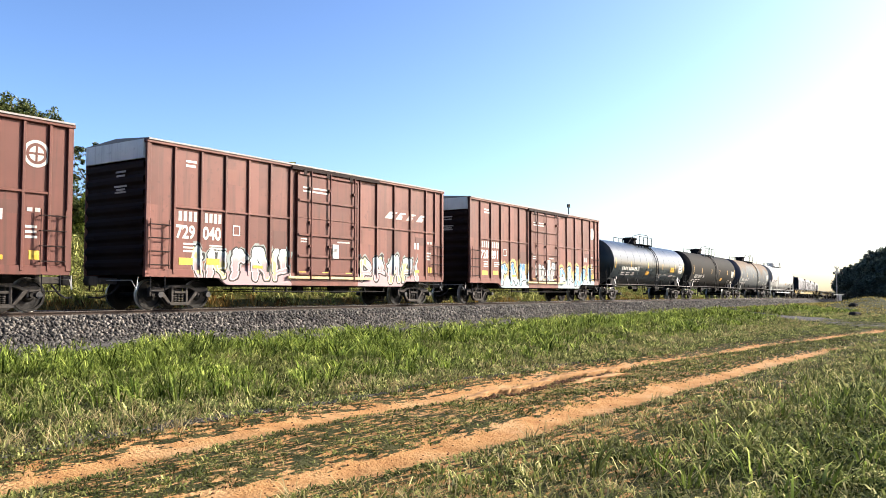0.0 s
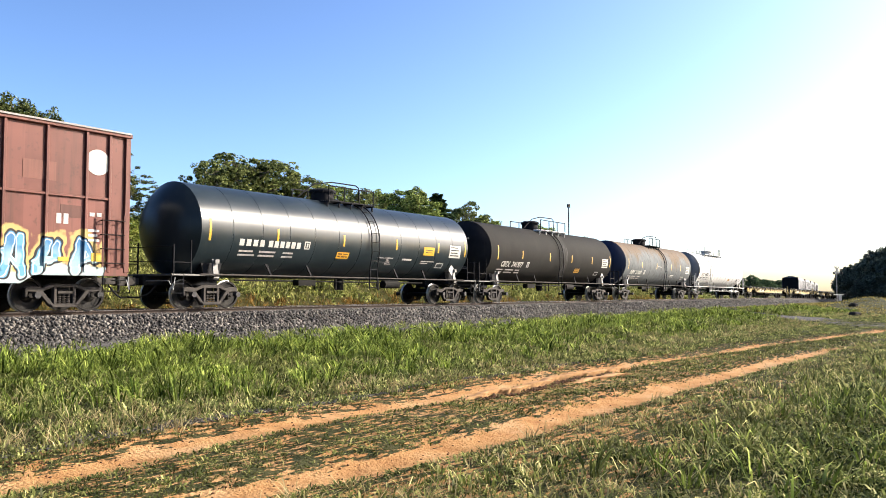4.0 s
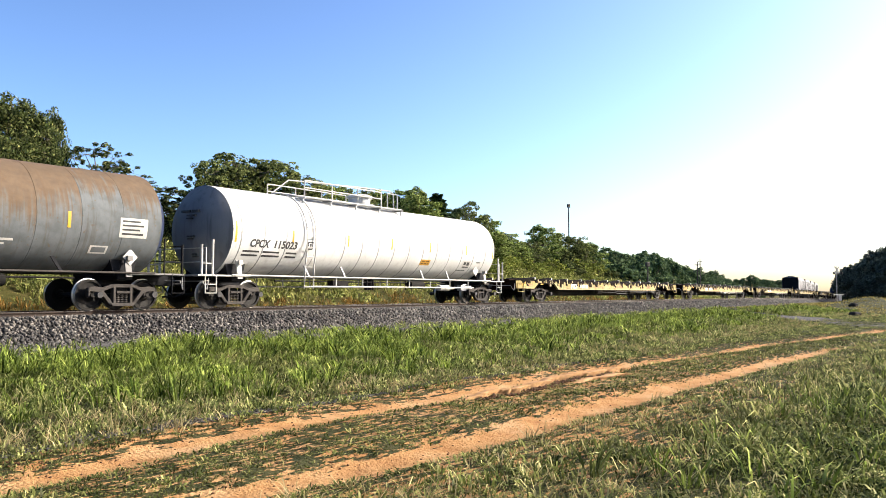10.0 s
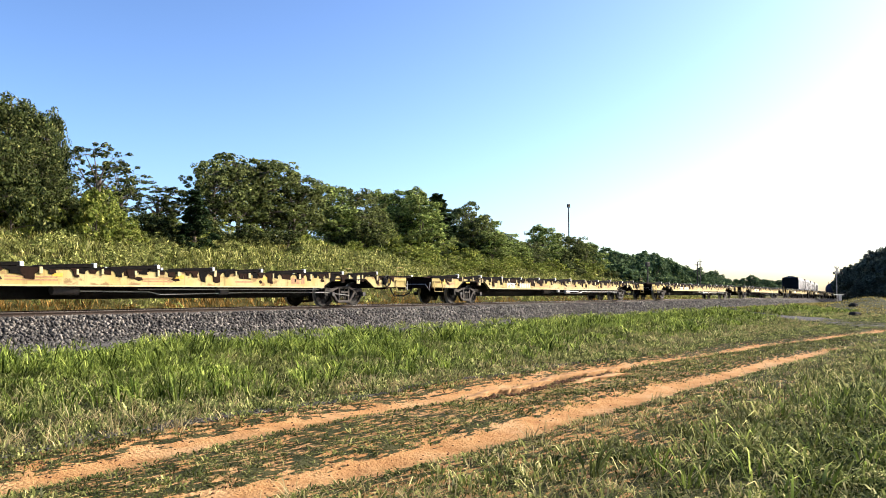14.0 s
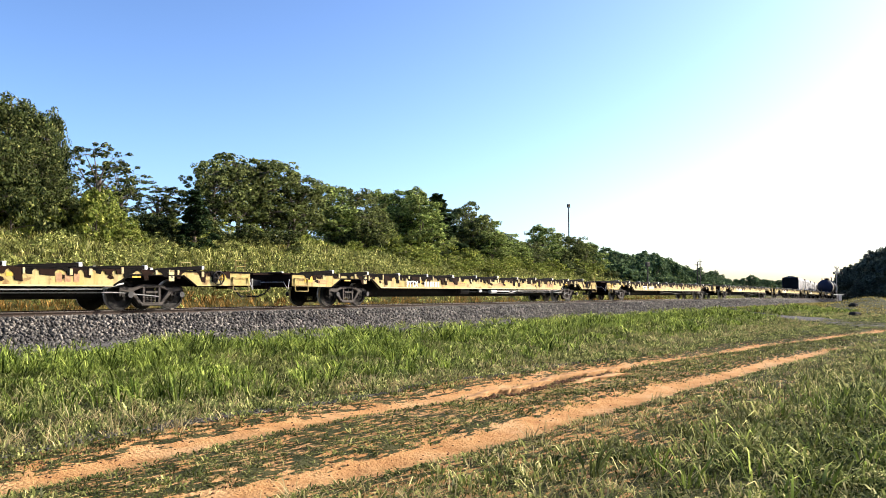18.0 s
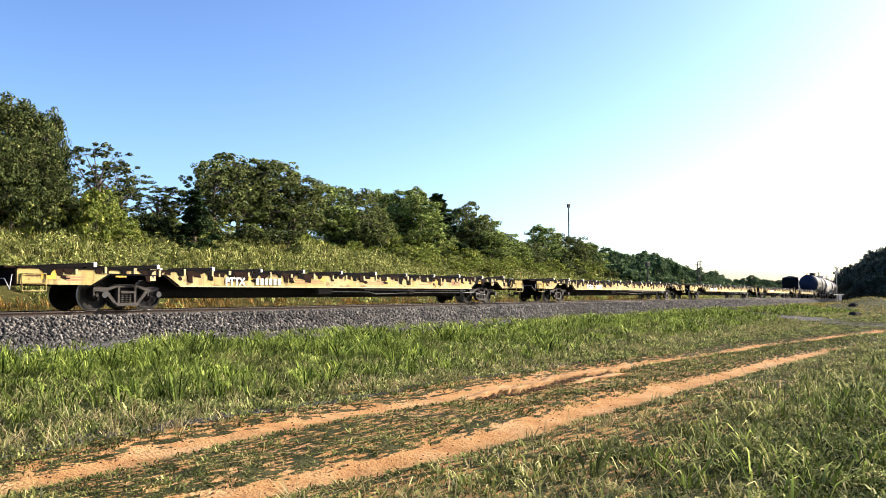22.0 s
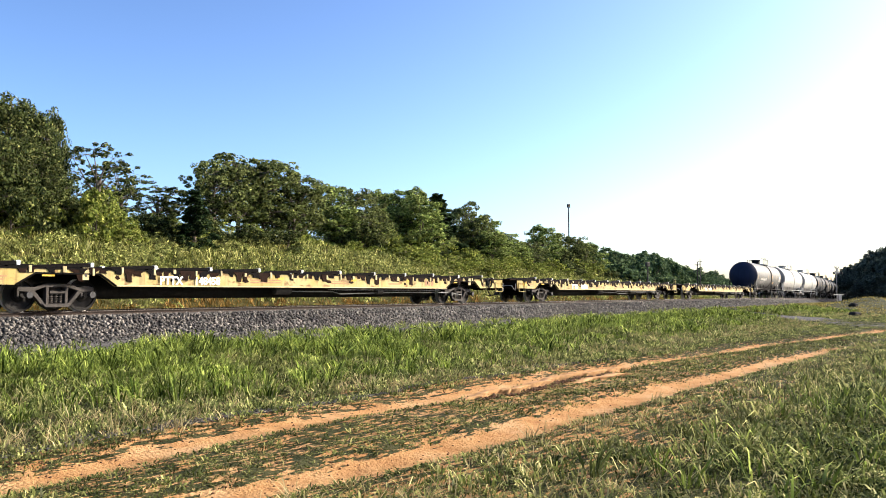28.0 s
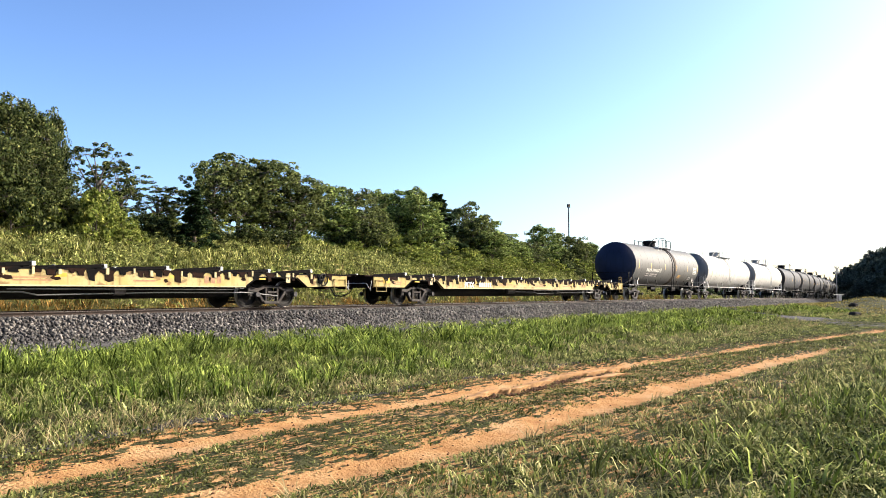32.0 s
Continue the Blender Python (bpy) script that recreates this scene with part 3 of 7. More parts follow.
    rise_v = np.interp(lat, [3.0, 6.0], [0, 1])
    for name, val in (("dirt", d), ("gravel", grav), ("bank", rise_v)):
        a = me.attributes.new(name, "FLOAT", "POINT")
        a.data.foreach_set("value", val.ravel().astype(np.float32))
    return tagged(new("ground", me), "sandy field with two orange wheel ruts and a grassy bank", "ground", kind="structure")


# ---- ballast, ties and rails ----
def sweep(name, profile, s0, s1, step, material, lat=0.0, closed=False, wobble=0.0):
    """Draws a profile of (lateral, height) along the line."""
    verts, quads = [], []
    ss = np.arange(s0, s1 + 0.01, step)
    n = len(profile)
    for i, s in enumerate(ss):
        for j, (l, z) in enumerate(profile):
            x, y, a = track_at(s, lat + l)
            verts.append((x, y, track_z(s) + z + (random.uniform(-wobble, wobble) if wobble else 0)))
    for i in range(len(ss) - 1):
        for j in range(n if closed else n - 1):
            k = (j + 1) % n
            quads.append((i * n + j, (i + 1) * n + j, (i + 1) * n + k, i * n + k))
    return quick_mesh(name, verts, quads, np.zeros((0, 3), int), material, False)


RAIL = [(-0.075, -0.18), (-0.075, -0.165), (-0.012, -0.145), (-0.012, -0.045), (-0.036, -0.035), (-0.036, -0.003), (0.036, -0.003), (0.036, -0.035), (0.012, -0.045), (0.012, -0.145), (0.075, -0.165), (0.075, -0.18)]


def make_track():
    g = Shade("grey_ballast")
    cells = g.node("ShaderNodeTexVoronoi", Vector=g.coord, Scale=17.0)
    gap = g.node("ShaderNodeTexVoronoi", Vector=g.coord, Scale=17.0)
    gap.feature = "DISTANCE_TO_EDGE"
    col = g.mix(g.axis("X", cells.outputs["Color"]), (0.006, 0.0055, 0.005), (0.040, 0.036, 0.033))
    col = g.mix(g.math("MULTIPLY", g.ramp(g.noise(0.9, 3), 0.45, 0.7), 0.5), col, (0.08, 0.062, 0.052))
    mat = g.done(col, 0.9, 0.0, g.ramp(gap.outputs["Distance"], 0.0, 0.25), 0.05, spec=0.2)
    bed = [(-3.5, -0.80), (-2.95, -0.72), (-1.85, -0.22), (-1.6, -0.16), (0, -0.16), (1.6, -0.16), (1.85, -0.22), (3.0, -0.70), (3.3, -0.78)]
    track = new("railway_track", sweep("railway_track", bed, -40, 340, 1.0, mat, 0.0, False, 0.012))
    tagged(track, "curving railway track on dark grey stone ballast", "railway track", kind="structure")
    for lat in (-0.7545, 0.7545):
        part("rail", sweep("rail", RAIL, -40, 340, 2.0, M["rail_side"], lat, True), None, track, "brown rusted rail")
        head = [(-0.034, -0.0035), (-0.030, 0.0), (0.030, 0.0), (0.034, -0.0035)]
        part("rail_head", sweep("rail_head", head, -40, 340, 2.0, M["tread"], lat), None, track, "bright worn running surface")
    bm = bmesh.new()
    box(bm, (0, 0, -0.265), (0.23, 2.6, 0.17))
    tie = to_mesh("tie", bm, M["tie"], False, 0.012)
    for i in range(230):
        ob = part("tie", tie, None, track)
        ob.matrix_basis = track_pose(-14 + i * 0.52) @ pose(random.uniform(-0.02, 0.02), 0, random.uniform(-0.008, 0.008), 0, 0, random.uniform(-1.2, 1.2))
    siding = new("siding_track", sweep("siding_track", bed, 124, 240, 2.0, mat, 4.6, False, 0.02))
    tagged(siding, "side track on grey ballast beyond the main line", "railway track", kind="structure")
    for lat in (-0.7545, 0.7545):
        part("rail", sweep("rail", RAIL, 124, 240, 3.0, M["rail_side"], 4.6 + lat, True), None, siding)
    # loose stones
    rng = np.random.default_rng(5)
    n = 42000
    s = np.concatenate([rng.uniform(4, 40, int(n * 0.66)), rng.uniform(40, 110, n - int(n * 0.66))])
    lat = np.where(rng.random(n) < 0.68, -rng.beta(1.2, 1.0, n) * 2.7 - 0.95, -rng.uniform(3.3, 7.6, n))
    z = np.interp(lat, [-9.0, -5.0, -3.5, -2.95, -1.85, -1.6, 0], [-0.875, -0.775, -0.755, -0.72, -0.22, -0.16, -0.16])
    a = s * BEND
    x, y = RADIUS * np.sin(a) - np.sin(a) * lat, RADIUS * (1 - np.cos(a)) + np.cos(a) * lat
    z = z - 0.35 * (s / 105.0) ** 2
    size = rng.uniform(0.022, 0.076, n) * np.interp(s, [10, 90], [1.0, 1.25]) * np.interp(lat, [-7, -3.6, -3.2], [0.4, 0.55, 1.0])
    base = np.array([[1, 0, 0], [-1, 0, 0], [0, 1, 0], [0, -1, 0], [0, 0, 1], [0, 0, -1]], float)
    v = base[None] * rng.uniform(0.6, 1.25, (n, 6, 1)) * size[:, None, None]
    q = rng.normal(size=(n, 3))
    q /= np.linalg.norm(q, axis=1)[:, None]
    t = np.cross(q, rng.normal(size=(n, 3)))
    t /= np.linalg.norm(t, axis=1)[:, None]
    rot = np.stack([q, t, np.cross(q, t)], 1)
    v = np.einsum("nij,njk->nik", v, rot) + np.stack([x, y, z + size * 0.25], -1)[:, None]
    f = np.array([[0, 2, 4], [2, 1, 4], [1, 3, 4], [3, 0, 4], [2, 0, 5], [1, 2, 5], [3, 1, 5], [0, 3, 5]])
    tris = (f[None] + np.arange(n)[:, None, None] * 6).reshape(-1, 3)
    g = Shade("crushed_stone")
    rnd = g.node("ShaderNodeNewGeometry").outputs["Random Per Island"]
    col = g.mix(g.math("POWER", rnd, 1.6), (0.003, 0.0027, 0.0024), (0.150, 0.134, 0.116))
    col = g.mix(g.math("MULTIPLY", g.ramp(g.noise(1.4, 5), 0.45, 0.62), 0.75), col, (0.010, 0.009, 0.008))
    me = quick_mesh("ballast_stones", v.reshape(-1, 3), np.zeros((0, 4), int), tris, g.done(col, 0.85, 0.0, g.noise(60.0, 3), 0.004))
    tagged(new("ballast_stones", me), "loose dark and pale grey crushed stones on the ballast shoulder", "stones", kind="stuff")


make_ground()
make_track()


# ---- rolling stock: x along the car, -y the side towards the field, z from the railhead ----
AXLES = []   # every wheelset with its place along the truck
CARS = []    # every car with the distance of its middle along the train
WHEEL_R = 0.455


def truck_meshes():
    out = {}
    bm = bmesh.new()
    box(bm, (0, 0, 0.60), (0.36, 1.9, 0.22))
    box(bm, (0, 0, 0.42), (0.26, 1.7, 0.10))
    for x in (-0.62, 0.62):
        box(bm, (x * 0.62, 0, 0.42), (0.10, 1.5, 0.12))
    lathe(bm, [(0.66, 0.0), (0.66, 0.2), (0.80, 0.2), (0.80, 0.0)], axis="z", n=14)
    out["truck"] = to_mesh("truck", bm, M["under"], True)
    bm = bmesh.new()
    prism(bm, [(-1.10, 0.56), (-1.08, 0.66), (-0.90, 0.70), (-0.60, 0.66), (-0.36, 0.76), (0.36, 0.76), (0.60, 0.66), (0.90, 0.70), (1.08, 0.66), (1.10, 0.56), (0.76, 0.53), (0.58, 0.57), (0.34, 0.66), (-0.34, 0.66), (-0.58, 0.57), (-0.76, 0.53)], -0.075, 0.075)
    for e in (-1, 1):
        prism(bm, [(e * 0.74, 0.55), (e * 0.62, 0.58), (e * 0.30, 0.19), (e * 0.40, 0.15)], -0.07, 0.07)
        box(bm, (e * 0.27, 0, 0.43), (0.09, 0.16, 0.50))
        prism(bm, [(e * 1.09, 0.60), (e * 1.09, 0.40), (e * 1.02, 0.38), (e * 1.02, 0.58)], -0.07, 0.07)
        prism(bm, [(e * 0.76, 0.60), (e * 0.76, 0.40), (e * 0.69, 0.38), (e * 0.69, 0.58)], -0.07, 0.07)
    prism(bm, [(-0.42, 0.22), (0.42, 0.22), (0.34, 0.12), (-0.34, 0.12)], -0.10, 0.10)
    out["side_frame"] = to_mesh("side_frame", bm, M["cast"], True, 0.012)
    bm = bmesh.new()
    for x in (-0.13, 0.0, 0.13):
        for k in range(5):
            lathe(bm, [(0.235 + k * 0.052, 0.045), (0.255 + k * 0.052, 0.062), (0.275 + k * 0.052, 0.045)], (x, 0, 0), "z", 10)
    box(bm, (0, 0, 0.53), (0.42, 0.20, 0.07))
    out["spring_nest"] = to_mesh("spring_nest", bm, M["cast"], True)
    bm = bmesh.new()
    lathe(bm, [(0.0, 0.0), (0.0, 0.055), (-0.03, 0.065), (-0.11, 0.075), (-0.12, 0.085), (-0.22, 0.09), (-0.22, 0.0)], (0, 0, 0.455), "y", 16)
    out["bearing_cap"] = to_mesh("bearing_cap", bm, M["cap"], True)
    bm = bmesh.new()
    rod(bm, (0, -1.0, 0), (0, 1.0, 0), 0.075, n=10)
    for e in (-1, 1):
        a = 0.7175 * e
        lathe(bm, [(a - e * 0.035, 0.30), (a - e * 0.035, WHEEL_R + 0.026), (a - e * 0.005, WHEEL_R + 0.022), (a, WHEEL_R), (a + e * 0.10, WHEEL_R - 0.006), (a + e * 0.10, 0.385),
                   (a + e * 0.055, 0.37), (a + e * 0.035, 0.20), (a + e * 0.085, 0.13), (a + e * 0.085, 0.07)], (0, 0, 0), "y", 28)
        lathe(bm, [(a - e * 0.035, 0.30), (a - e * 0.01, 0.26), (a + e * 0.01, 0.16), (a - e * 0.04, 0.12), (a - e * 0.04, 0.07)], (0, 0, 0), "y", 28)
    me = to_mesh("wheelset", bm, M["wheel"], True)
    me.materials.append(M["tread"])
    for f in me.polygons:
        if math.hypot(f.center.x, f.center.z) > 0.44:
            f.material_index = 1
    out["wheelset"] = me
    return out


TRUCK = truck_meshes()


def add_truck(car, x):
    t = part("truck", TRUCK["truck"], None, car, at=pose(x, 0, 0))
    for e in (-1, 1):
        part("side_frame", TRUCK["side_frame"], None, t, at=pose(0, e * 1.0, 0))
        part("spring_nest", TRUCK["spring_nest"], None, t, at=pose(0, e * 1.0, 0))
        for k in (-1, 1):
            part("bearing_cap", TRUCK["bearing_cap"], None, t, at=pose(k * 0.889, e * 1.13, 0, 0, 0, 0 if e < 0 else 180))
    for k in (-1, 1):
        w = part("wheelset", TRUCK["wheelset"], None, t, at=pose(k * 0.889, 0, WHEEL_R))
    return t


def add_coupler(car, x, e, z=0.86):
    bm = bmesh.new()
    box(bm, (x + e * 0.30, 0, z), (0.75, 0.17, 0.20))
    prism(bm, [(x + e * 0.60, z - 0.14), (x + e * 0.86, z - 0.14), (x + e * 0.92, z), (x + e * 0.86, z + 0.14), (x + e * 0.60, z + 0.14)], -0.14, 0.15)
    part("coupler", bm, M["cast"], car, bevel=0.02)
    bm = bmesh.new()
    pts = [(x + e * 0.1, -0.45, z - 0.12), (x + e * 0.35, -0.42, z - 0.38), (x + e * 0.62, -0.3, z - 0.5), (x + e * 0.9, -0.12, z - 0.48)]
    pipe(bm, pts, 0.028, 6)
    part("air_hose", bm, M["black"], car)
    bm = bmesh.new()
    pipe(bm, [(x + e * 0.12, -1.4, z + 0.12), (x + e * 0.16, -1.38, z - 0.25), (x + e * 0.2, -1.2, z + 0.02), (x + e * 0.35, -0.2, z + 0.02)], 0.016, 5)
    part("uncoupling_lever", bm, M["pale_rail"], car)


def bars(bm, x, z, w, h, rows, y, gap=0.5, ragged=0.3, cells=0):
    """Rows of bars that stand for writing that cannot be read."""
    step = h / rows
    for i in range(rows):
        zz = z - (i + 0.5) * step
        if cells:
            k = w / cells
            for c in range(cells):
                box(bm, (x + (c + 0.5) * k, y, zz), (k * 0.68, 0.006, step * (1 - gap * 0.4)))
        else:
            ww = w * random.uniform(1 - ragged, 1)
            box(bm, (x + ww / 2, y, zz), (ww, 0.006, step * (1 - gap)))


def part_stuff(name, bm, material, parent, label=""):
    return tagged(part(name, bm, material, parent, label), kind="stuff")


# ---- boxcars ----
def make_boxcar(o, paint, label, disc, number):
    half, side, eave = 7.72, 1.50, 5.02
    car = thing("boxcar", label, "boxcar", "freight cars of the train")
    posts_l = [-7.66, -6.72, -5.72, -4.74, -3.76, -2.78, -1.84]
    posts_r = [1.98, 3.02, 4.16, 5.28, 6.40, 7.10, 7.66]
    bm = bmesh.new()
    for e in (-1, 1):
        box(bm, (0, e * (side - 0.02), 3.05), (2 * half, 0.04, 3.94))
    part("side_wall", bm, paint, car)
    for e, pts in ((-1, posts_l + posts_r), (1, posts_l + posts_r)):
        for x in pts:
            bm = bmesh.new()
            w = 0.16 if abs(x) > 7.5 else 0.085
            box(bm, (x, e * (side + 0.035), 3.02), (w, 0.07, 3.88))
            part("side_post", bm, paint, car, bevel=0.012)
    for e in (-1, 1):
        for x0, x1 in ((-6.72, -1.84), (1.98, 7.1)):
            bm = bmesh.new()
            box(bm, ((x0 + x1) / 2, e * (side + 0.03), 3.14), (x1 - x0, 0.06, 0.07))
            part("side_rail", bm, paint, car, bevel=0.01)
        bm = bmesh.new()
        prism(bm, [(-half, 1.22), (half, 1.22), (half, 0.98), (5.0, 0.98), (4.65, 0.76), (-4.65, 0.76), (-5.0, 0.98), (-half, 0.98)], e * side - 0.05, e * side + 0.075)
        part("side_sill", bm, paint, car, bevel=0.01)
        bm = bmesh.new()
        box(bm, (0, e * (side + 0.02), eave), (2 * half + 0.1, 0.16, 0.12))
        part("top_chord", bm, paint, car, bevel=0.015)
    # plug door with its locking bars
    for e in (-1, 1):
        y = e * (side + 0.085)
        bm = bmesh.new()
        box(bm, (0.13, e * (side + 0.045), 2.98), (3.32, 0.08, 3.70))
        door_paint = M["box_b_door"] if paint is M["box_b"] else M["oxide"]
        door = part("plug_door", bm, door_paint, car, bevel=0.012)
        bm = bmesh.new()
        for x in (-1.5, 1.76):
            box(bm, (x, y, 2.98), (0.09, 0.05, 3.7))
        for z in (1.2, 1.83, 2.6, 3.84, 4.80):
            box(bm, (0.13, y + e * 0.02, z), (3.26, 0.085, 0.085))
        box(bm, (0.13, y, 3.22), (3.26, 0.045, 0.05))
        part("door_frame", bm, door_paint, door, bevel=0.008)
        for x in (-0.9, 0.12, 1.5):
            bm = bmesh.new()
            rod(bm, (x, y + e * 0.085, 1.0), (x, y + e * 0.085, 4.92), 0.032, n=8)
            for z in (1.4, 2.2, 3.05, 4.3):
                box(bm, (x, y + e * 0.05, z), (0.15, 0.10, 0.09))
            part("locking_bar", bm, M["oxide"], door)
        bm = bmesh.new()
        box(bm, (0.42, y + e * 0.06, 2.05), (0.34, 0.06, 0.52))
        lathe(bm, [(y + e * 0.09, 0.0), (y + e * 0.09, 0.14), (y + e * 0.06, 0.14)], (0.42, 0, 2.05), "y", 14)
        part("door_handle", bm, M["pale_rail"], door)
        bm = bmesh.new()
        box(bm, (0.6, e * (side + 0.10), 4.97), (4.9, 0.09, 0.13))
        for x in (-1.2, 0.0, 1.3):
            box(bm, (x, e * (side + 0.13), 4.86), (0.16, 0.06, 0.2))
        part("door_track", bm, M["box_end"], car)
        bm = bmesh.new()
        box(bm, (0.3, e * (side + 0.115), 1.06), (4.6, 0.09, 0.09))
        part("lower_door_track", bm, M["pale_yellow"] if e < 0 else M["box_end"], car, "worn yellow lower door track")
        for x in (-1.3, -0.1, 1.2):
            bm = bmesh.new()
            box(bm, (x, e * (side + 0.14), 1.22), (0.34, 0.012, 0.10))
            part("reflector", bm, M["stripe"], car, "yellow reflective plate")
    # ends with horizontal ribs, white band on top
    for e in (-1, 1):
        prof = [(1.05, 0.0)]
        z = 1.2
        while z < 4.4:
            prof += [(z, 0.0), (z + 0.10, 0.075), (z + 0.22, 0.075), (z + 0.32, 0.0)]
            z += 0.42
        bm = bmesh.new()
        x = e * (half - 0.02)
        a = [bm.verts.new((x + e * d, -side + 0.05, z)) for z, d in prof]
        b = [bm.verts.new((x + e * d, side - 0.05, z)) for z, d in prof]
        for i in range(len(prof) - 1):
            bm.faces.new((a[i], a[i + 1], b[i + 1], b[i]))
        part("end_wall", bm, M["box_end"], car, "ribbed end wall, shade in its near-black paint", smooth=False)
        bm = bmesh.new()
        box(bm, (x + e * 0.05, 0, 4.78), (0.10, 2 * side - 0.08, 0.56))
        for yy in (-0.9, -0.3, 0.3, 0.9):
            box(bm, (x + e * 0.105, yy, 4.80), (0.012, 0.26, 0.05))
        part("end_band", bm, M["white_band"], car, "grimy white band across the top of the end")
        bm = bmesh.new()
        for yy, zz, ww in ((-0.35, 4.16, 0.5), (-0.35, 4.04, 0.42), (-0.35, 3.72, 0.62), (-0.35, 3.62, 0.44), (-0.35, 3.54, 0.56)):
            box(bm, (x + e * 0.079, -e * yy, zz), (0.014, ww, 0.055))
        part_stuff("end_stencil", bm, M["grey_text"], car)
        for yy in (-1.15, 1.15):
            for k in range(5):
                bm = bmesh.new()
                zz = 1.35 + k * 0.42
                pipe(bm, [(x, yy - 0.24, zz), (x + e * 0.13, yy - 0.24, zz), (x + e * 0.13, yy + 0.24, zz), (x, yy + 0.24, zz)], 0.013, 5)
                part("rung", bm, M["box_end"], car)
    # side ladders at the corners and the sill steps
    for e in (-1, 1):
        for x0 in (-7.28, 7.2):
            for k in range(4):
                bm = bmesh.new()
                zz = 1.34 + k * 0.40
                yy = e * (side + 0.02)
                pipe(bm, [(x0 - 0.33, yy, zz), (x0 - 0.33, yy + e * 0.13, zz), (x0 + 0.33, yy + e * 0.13, zz), (x0 + 0.33, yy, zz)], 0.02, 5)
                part("rung", bm, M["box_end"], car)
            for dx in (-0.33, 0.33):
                bm = bmesh.new()
                box(bm, (x0 + dx, e * (side + 0.14), 1.97), (0.045, 0.03, 1.46))
                part("ladder_rail", bm, M["oxide"], car)
            bm = bmesh.new()
            yy = e * (side + 0.05)
            pipe(bm, [(x0 - 0.25, yy, 1.0), (x0 - 0.25, yy, 0.56), (x0 + 0.25, yy, 0.56), (x0 + 0.25, yy, 1.0)], 0.02, 6)
            part("sill_step", bm, M["black"], car)
    # roof
    bm = bmesh.new()
    a = [(-side - 0.13, 5.10), (0, 5.22), (side + 0.13, 5.10), (side + 0.13, 5.05), (-side - 0.13, 5.05)]
    va = [bm.verts.new((-half, y, z)) for y, z in a]
    vb = [bm.verts.new((half, y, z)) for y, z in a]
    for i in range(5):
        bm.faces.new((va[i], va[(i + 1) % 5], vb[(i + 1) % 5], vb[i]))
    bm.faces.new(va)
    bm.faces.new(vb[::-1])
    for i in range(14):
        x = -7.2 + i * 1.108
        for e in (-1, 1):
            box(bm, (x, e * 0.75, 5.14), (0.06, 1.5, 0.035), (-e * 4.9, 0, 0))
    part("roof", bm, M["roof"], car, "dull galvanised ribbed roof", smooth=False)
    # underframe
    bm = bmesh.new()
    box(bm, (0, 0, 0.93), (2 * half - 0.2, 0.36, 0.42))
    for x in (-6.1, -4.2, -2.1, 0, 2.1, 4.2, 6.1):
        box(bm, (x, 0, 1.0), (0.16, 2.7, 0.2))
    box(bm, (0, 0, 1.10), (2 * half - 0.1, 2.8, 0.06))
    part("underframe", bm, M["under"], car)
    bm = bmesh.new()
    lathe(bm, [(-0.5, 0.0), (-0.45, 0.18), (0.45, 0.18), (0.5, 0.0)], (1.6, -0.75, 0.68), "x", 14)
    rod(bm, (-3.9, -0.5, 0.62), (3.9, -0.5, 0.62), 0.022, n=6)
    box(bm, (-0.7, -0.8, 0.66), (0.3, 0.3, 0.3))
    part("brake_gear", bm, M["under"], car)
    for e in (-1, 1):
        bm = bmesh.new()
        for x in (-3.4, -1.9, 2.4, 3.6):
            box(bm, (x, e * 1.42, 0.66), (0.05, 0.05, 0.26))
        box(bm, (0.1, e * 1.42, 0.56), (7.1, 0.03, 0.035))
        part("brake_rod", bm, M["under"], car)
    add_truck(car, -6.12)
    add_truck(car, 6.12)
    add_coupler(car, -half, -1)
    add_coupler(car, half, 1)
    # marks
    y = -side - 0.008
    bm = bmesh.new()
    bars(bm, -6.58, 3.04, 0.76, 0.33, 1, y, 0.2, 0, 4)
    bars(bm, -5.58, 3.04, 0.72, 0.33, 1, y, 0.2, 0, 4)
    part_stuff("reporting_mark", bm, M["grey_text"], car, "pale stencilled mark as plain bars")
    if number:
        for k, txt in enumerate(number.split()):
            me = lettering(txt, 0.56, M["white"], "car_number")
            me.transform(Matrix.Diagonal((0.86, 1, 1, 1)))
            part("car_number", me, None, car, "white stencilled car number", pose(-6.64 + k * 1.02, y, 2.20))
    bm = bmesh.new()
    bars(bm, -6.35, 2.08, 0.5, 0.34, 3, y)
    bars(bm, -5.35, 2.05, 0.55, 0.26, 3, y)
    bars(bm, -6.3, 4.66, 0.52, 0.28, 2, y)
    bars(bm, 6.5, 2.3, 0.35, 0.4, 3, y)
    bars(bm, -1.25, 4.38, 1.35, 0.26, 2, -side - 0.088, 0.55, 0.1)
    part_stuff("small_print", bm, M["white"], car)
    bm = bmesh.new()
    box(bm, (-4.25, y, 2.55), (0.30, 0.006, 0.34))
    part("stencil_box", bm, M["white"], car)
    bm = bmesh.new()
    box(bm, (-4.25, y - 0.004, 2.55), (0.22, 0.006, 0.26))
    part("stencil_box_inside", bm, paint, car)
    for x, z, w, h in ((-6.25, 1.48, 0.52, 0.22), (-5.2, 1.50, 0.52, 0.20), (-3.3, 1.38, 0.45, 0.10), (6.75, 1.5, 0.28, 0.24), (5.8, 1.42, 0.3, 0.12)):
        bm = bmesh.new()
        box(bm, (x, y, z), (w, 0.006, h))
        part("reflector", bm, M["stripe"], car, "yellow reflective plate")
    for x, z, w, h in ((-2.3, 2.35, 0.62, 0.62), (6.0, 2.72, 0.62, 0.34), (5.1, 3.75, 0.9, 0.5), (-4.3, 4.3, 0.7, 0.5), (2.5, 2.7, 0.8, 0.55)):
        bm = bmesh.new()
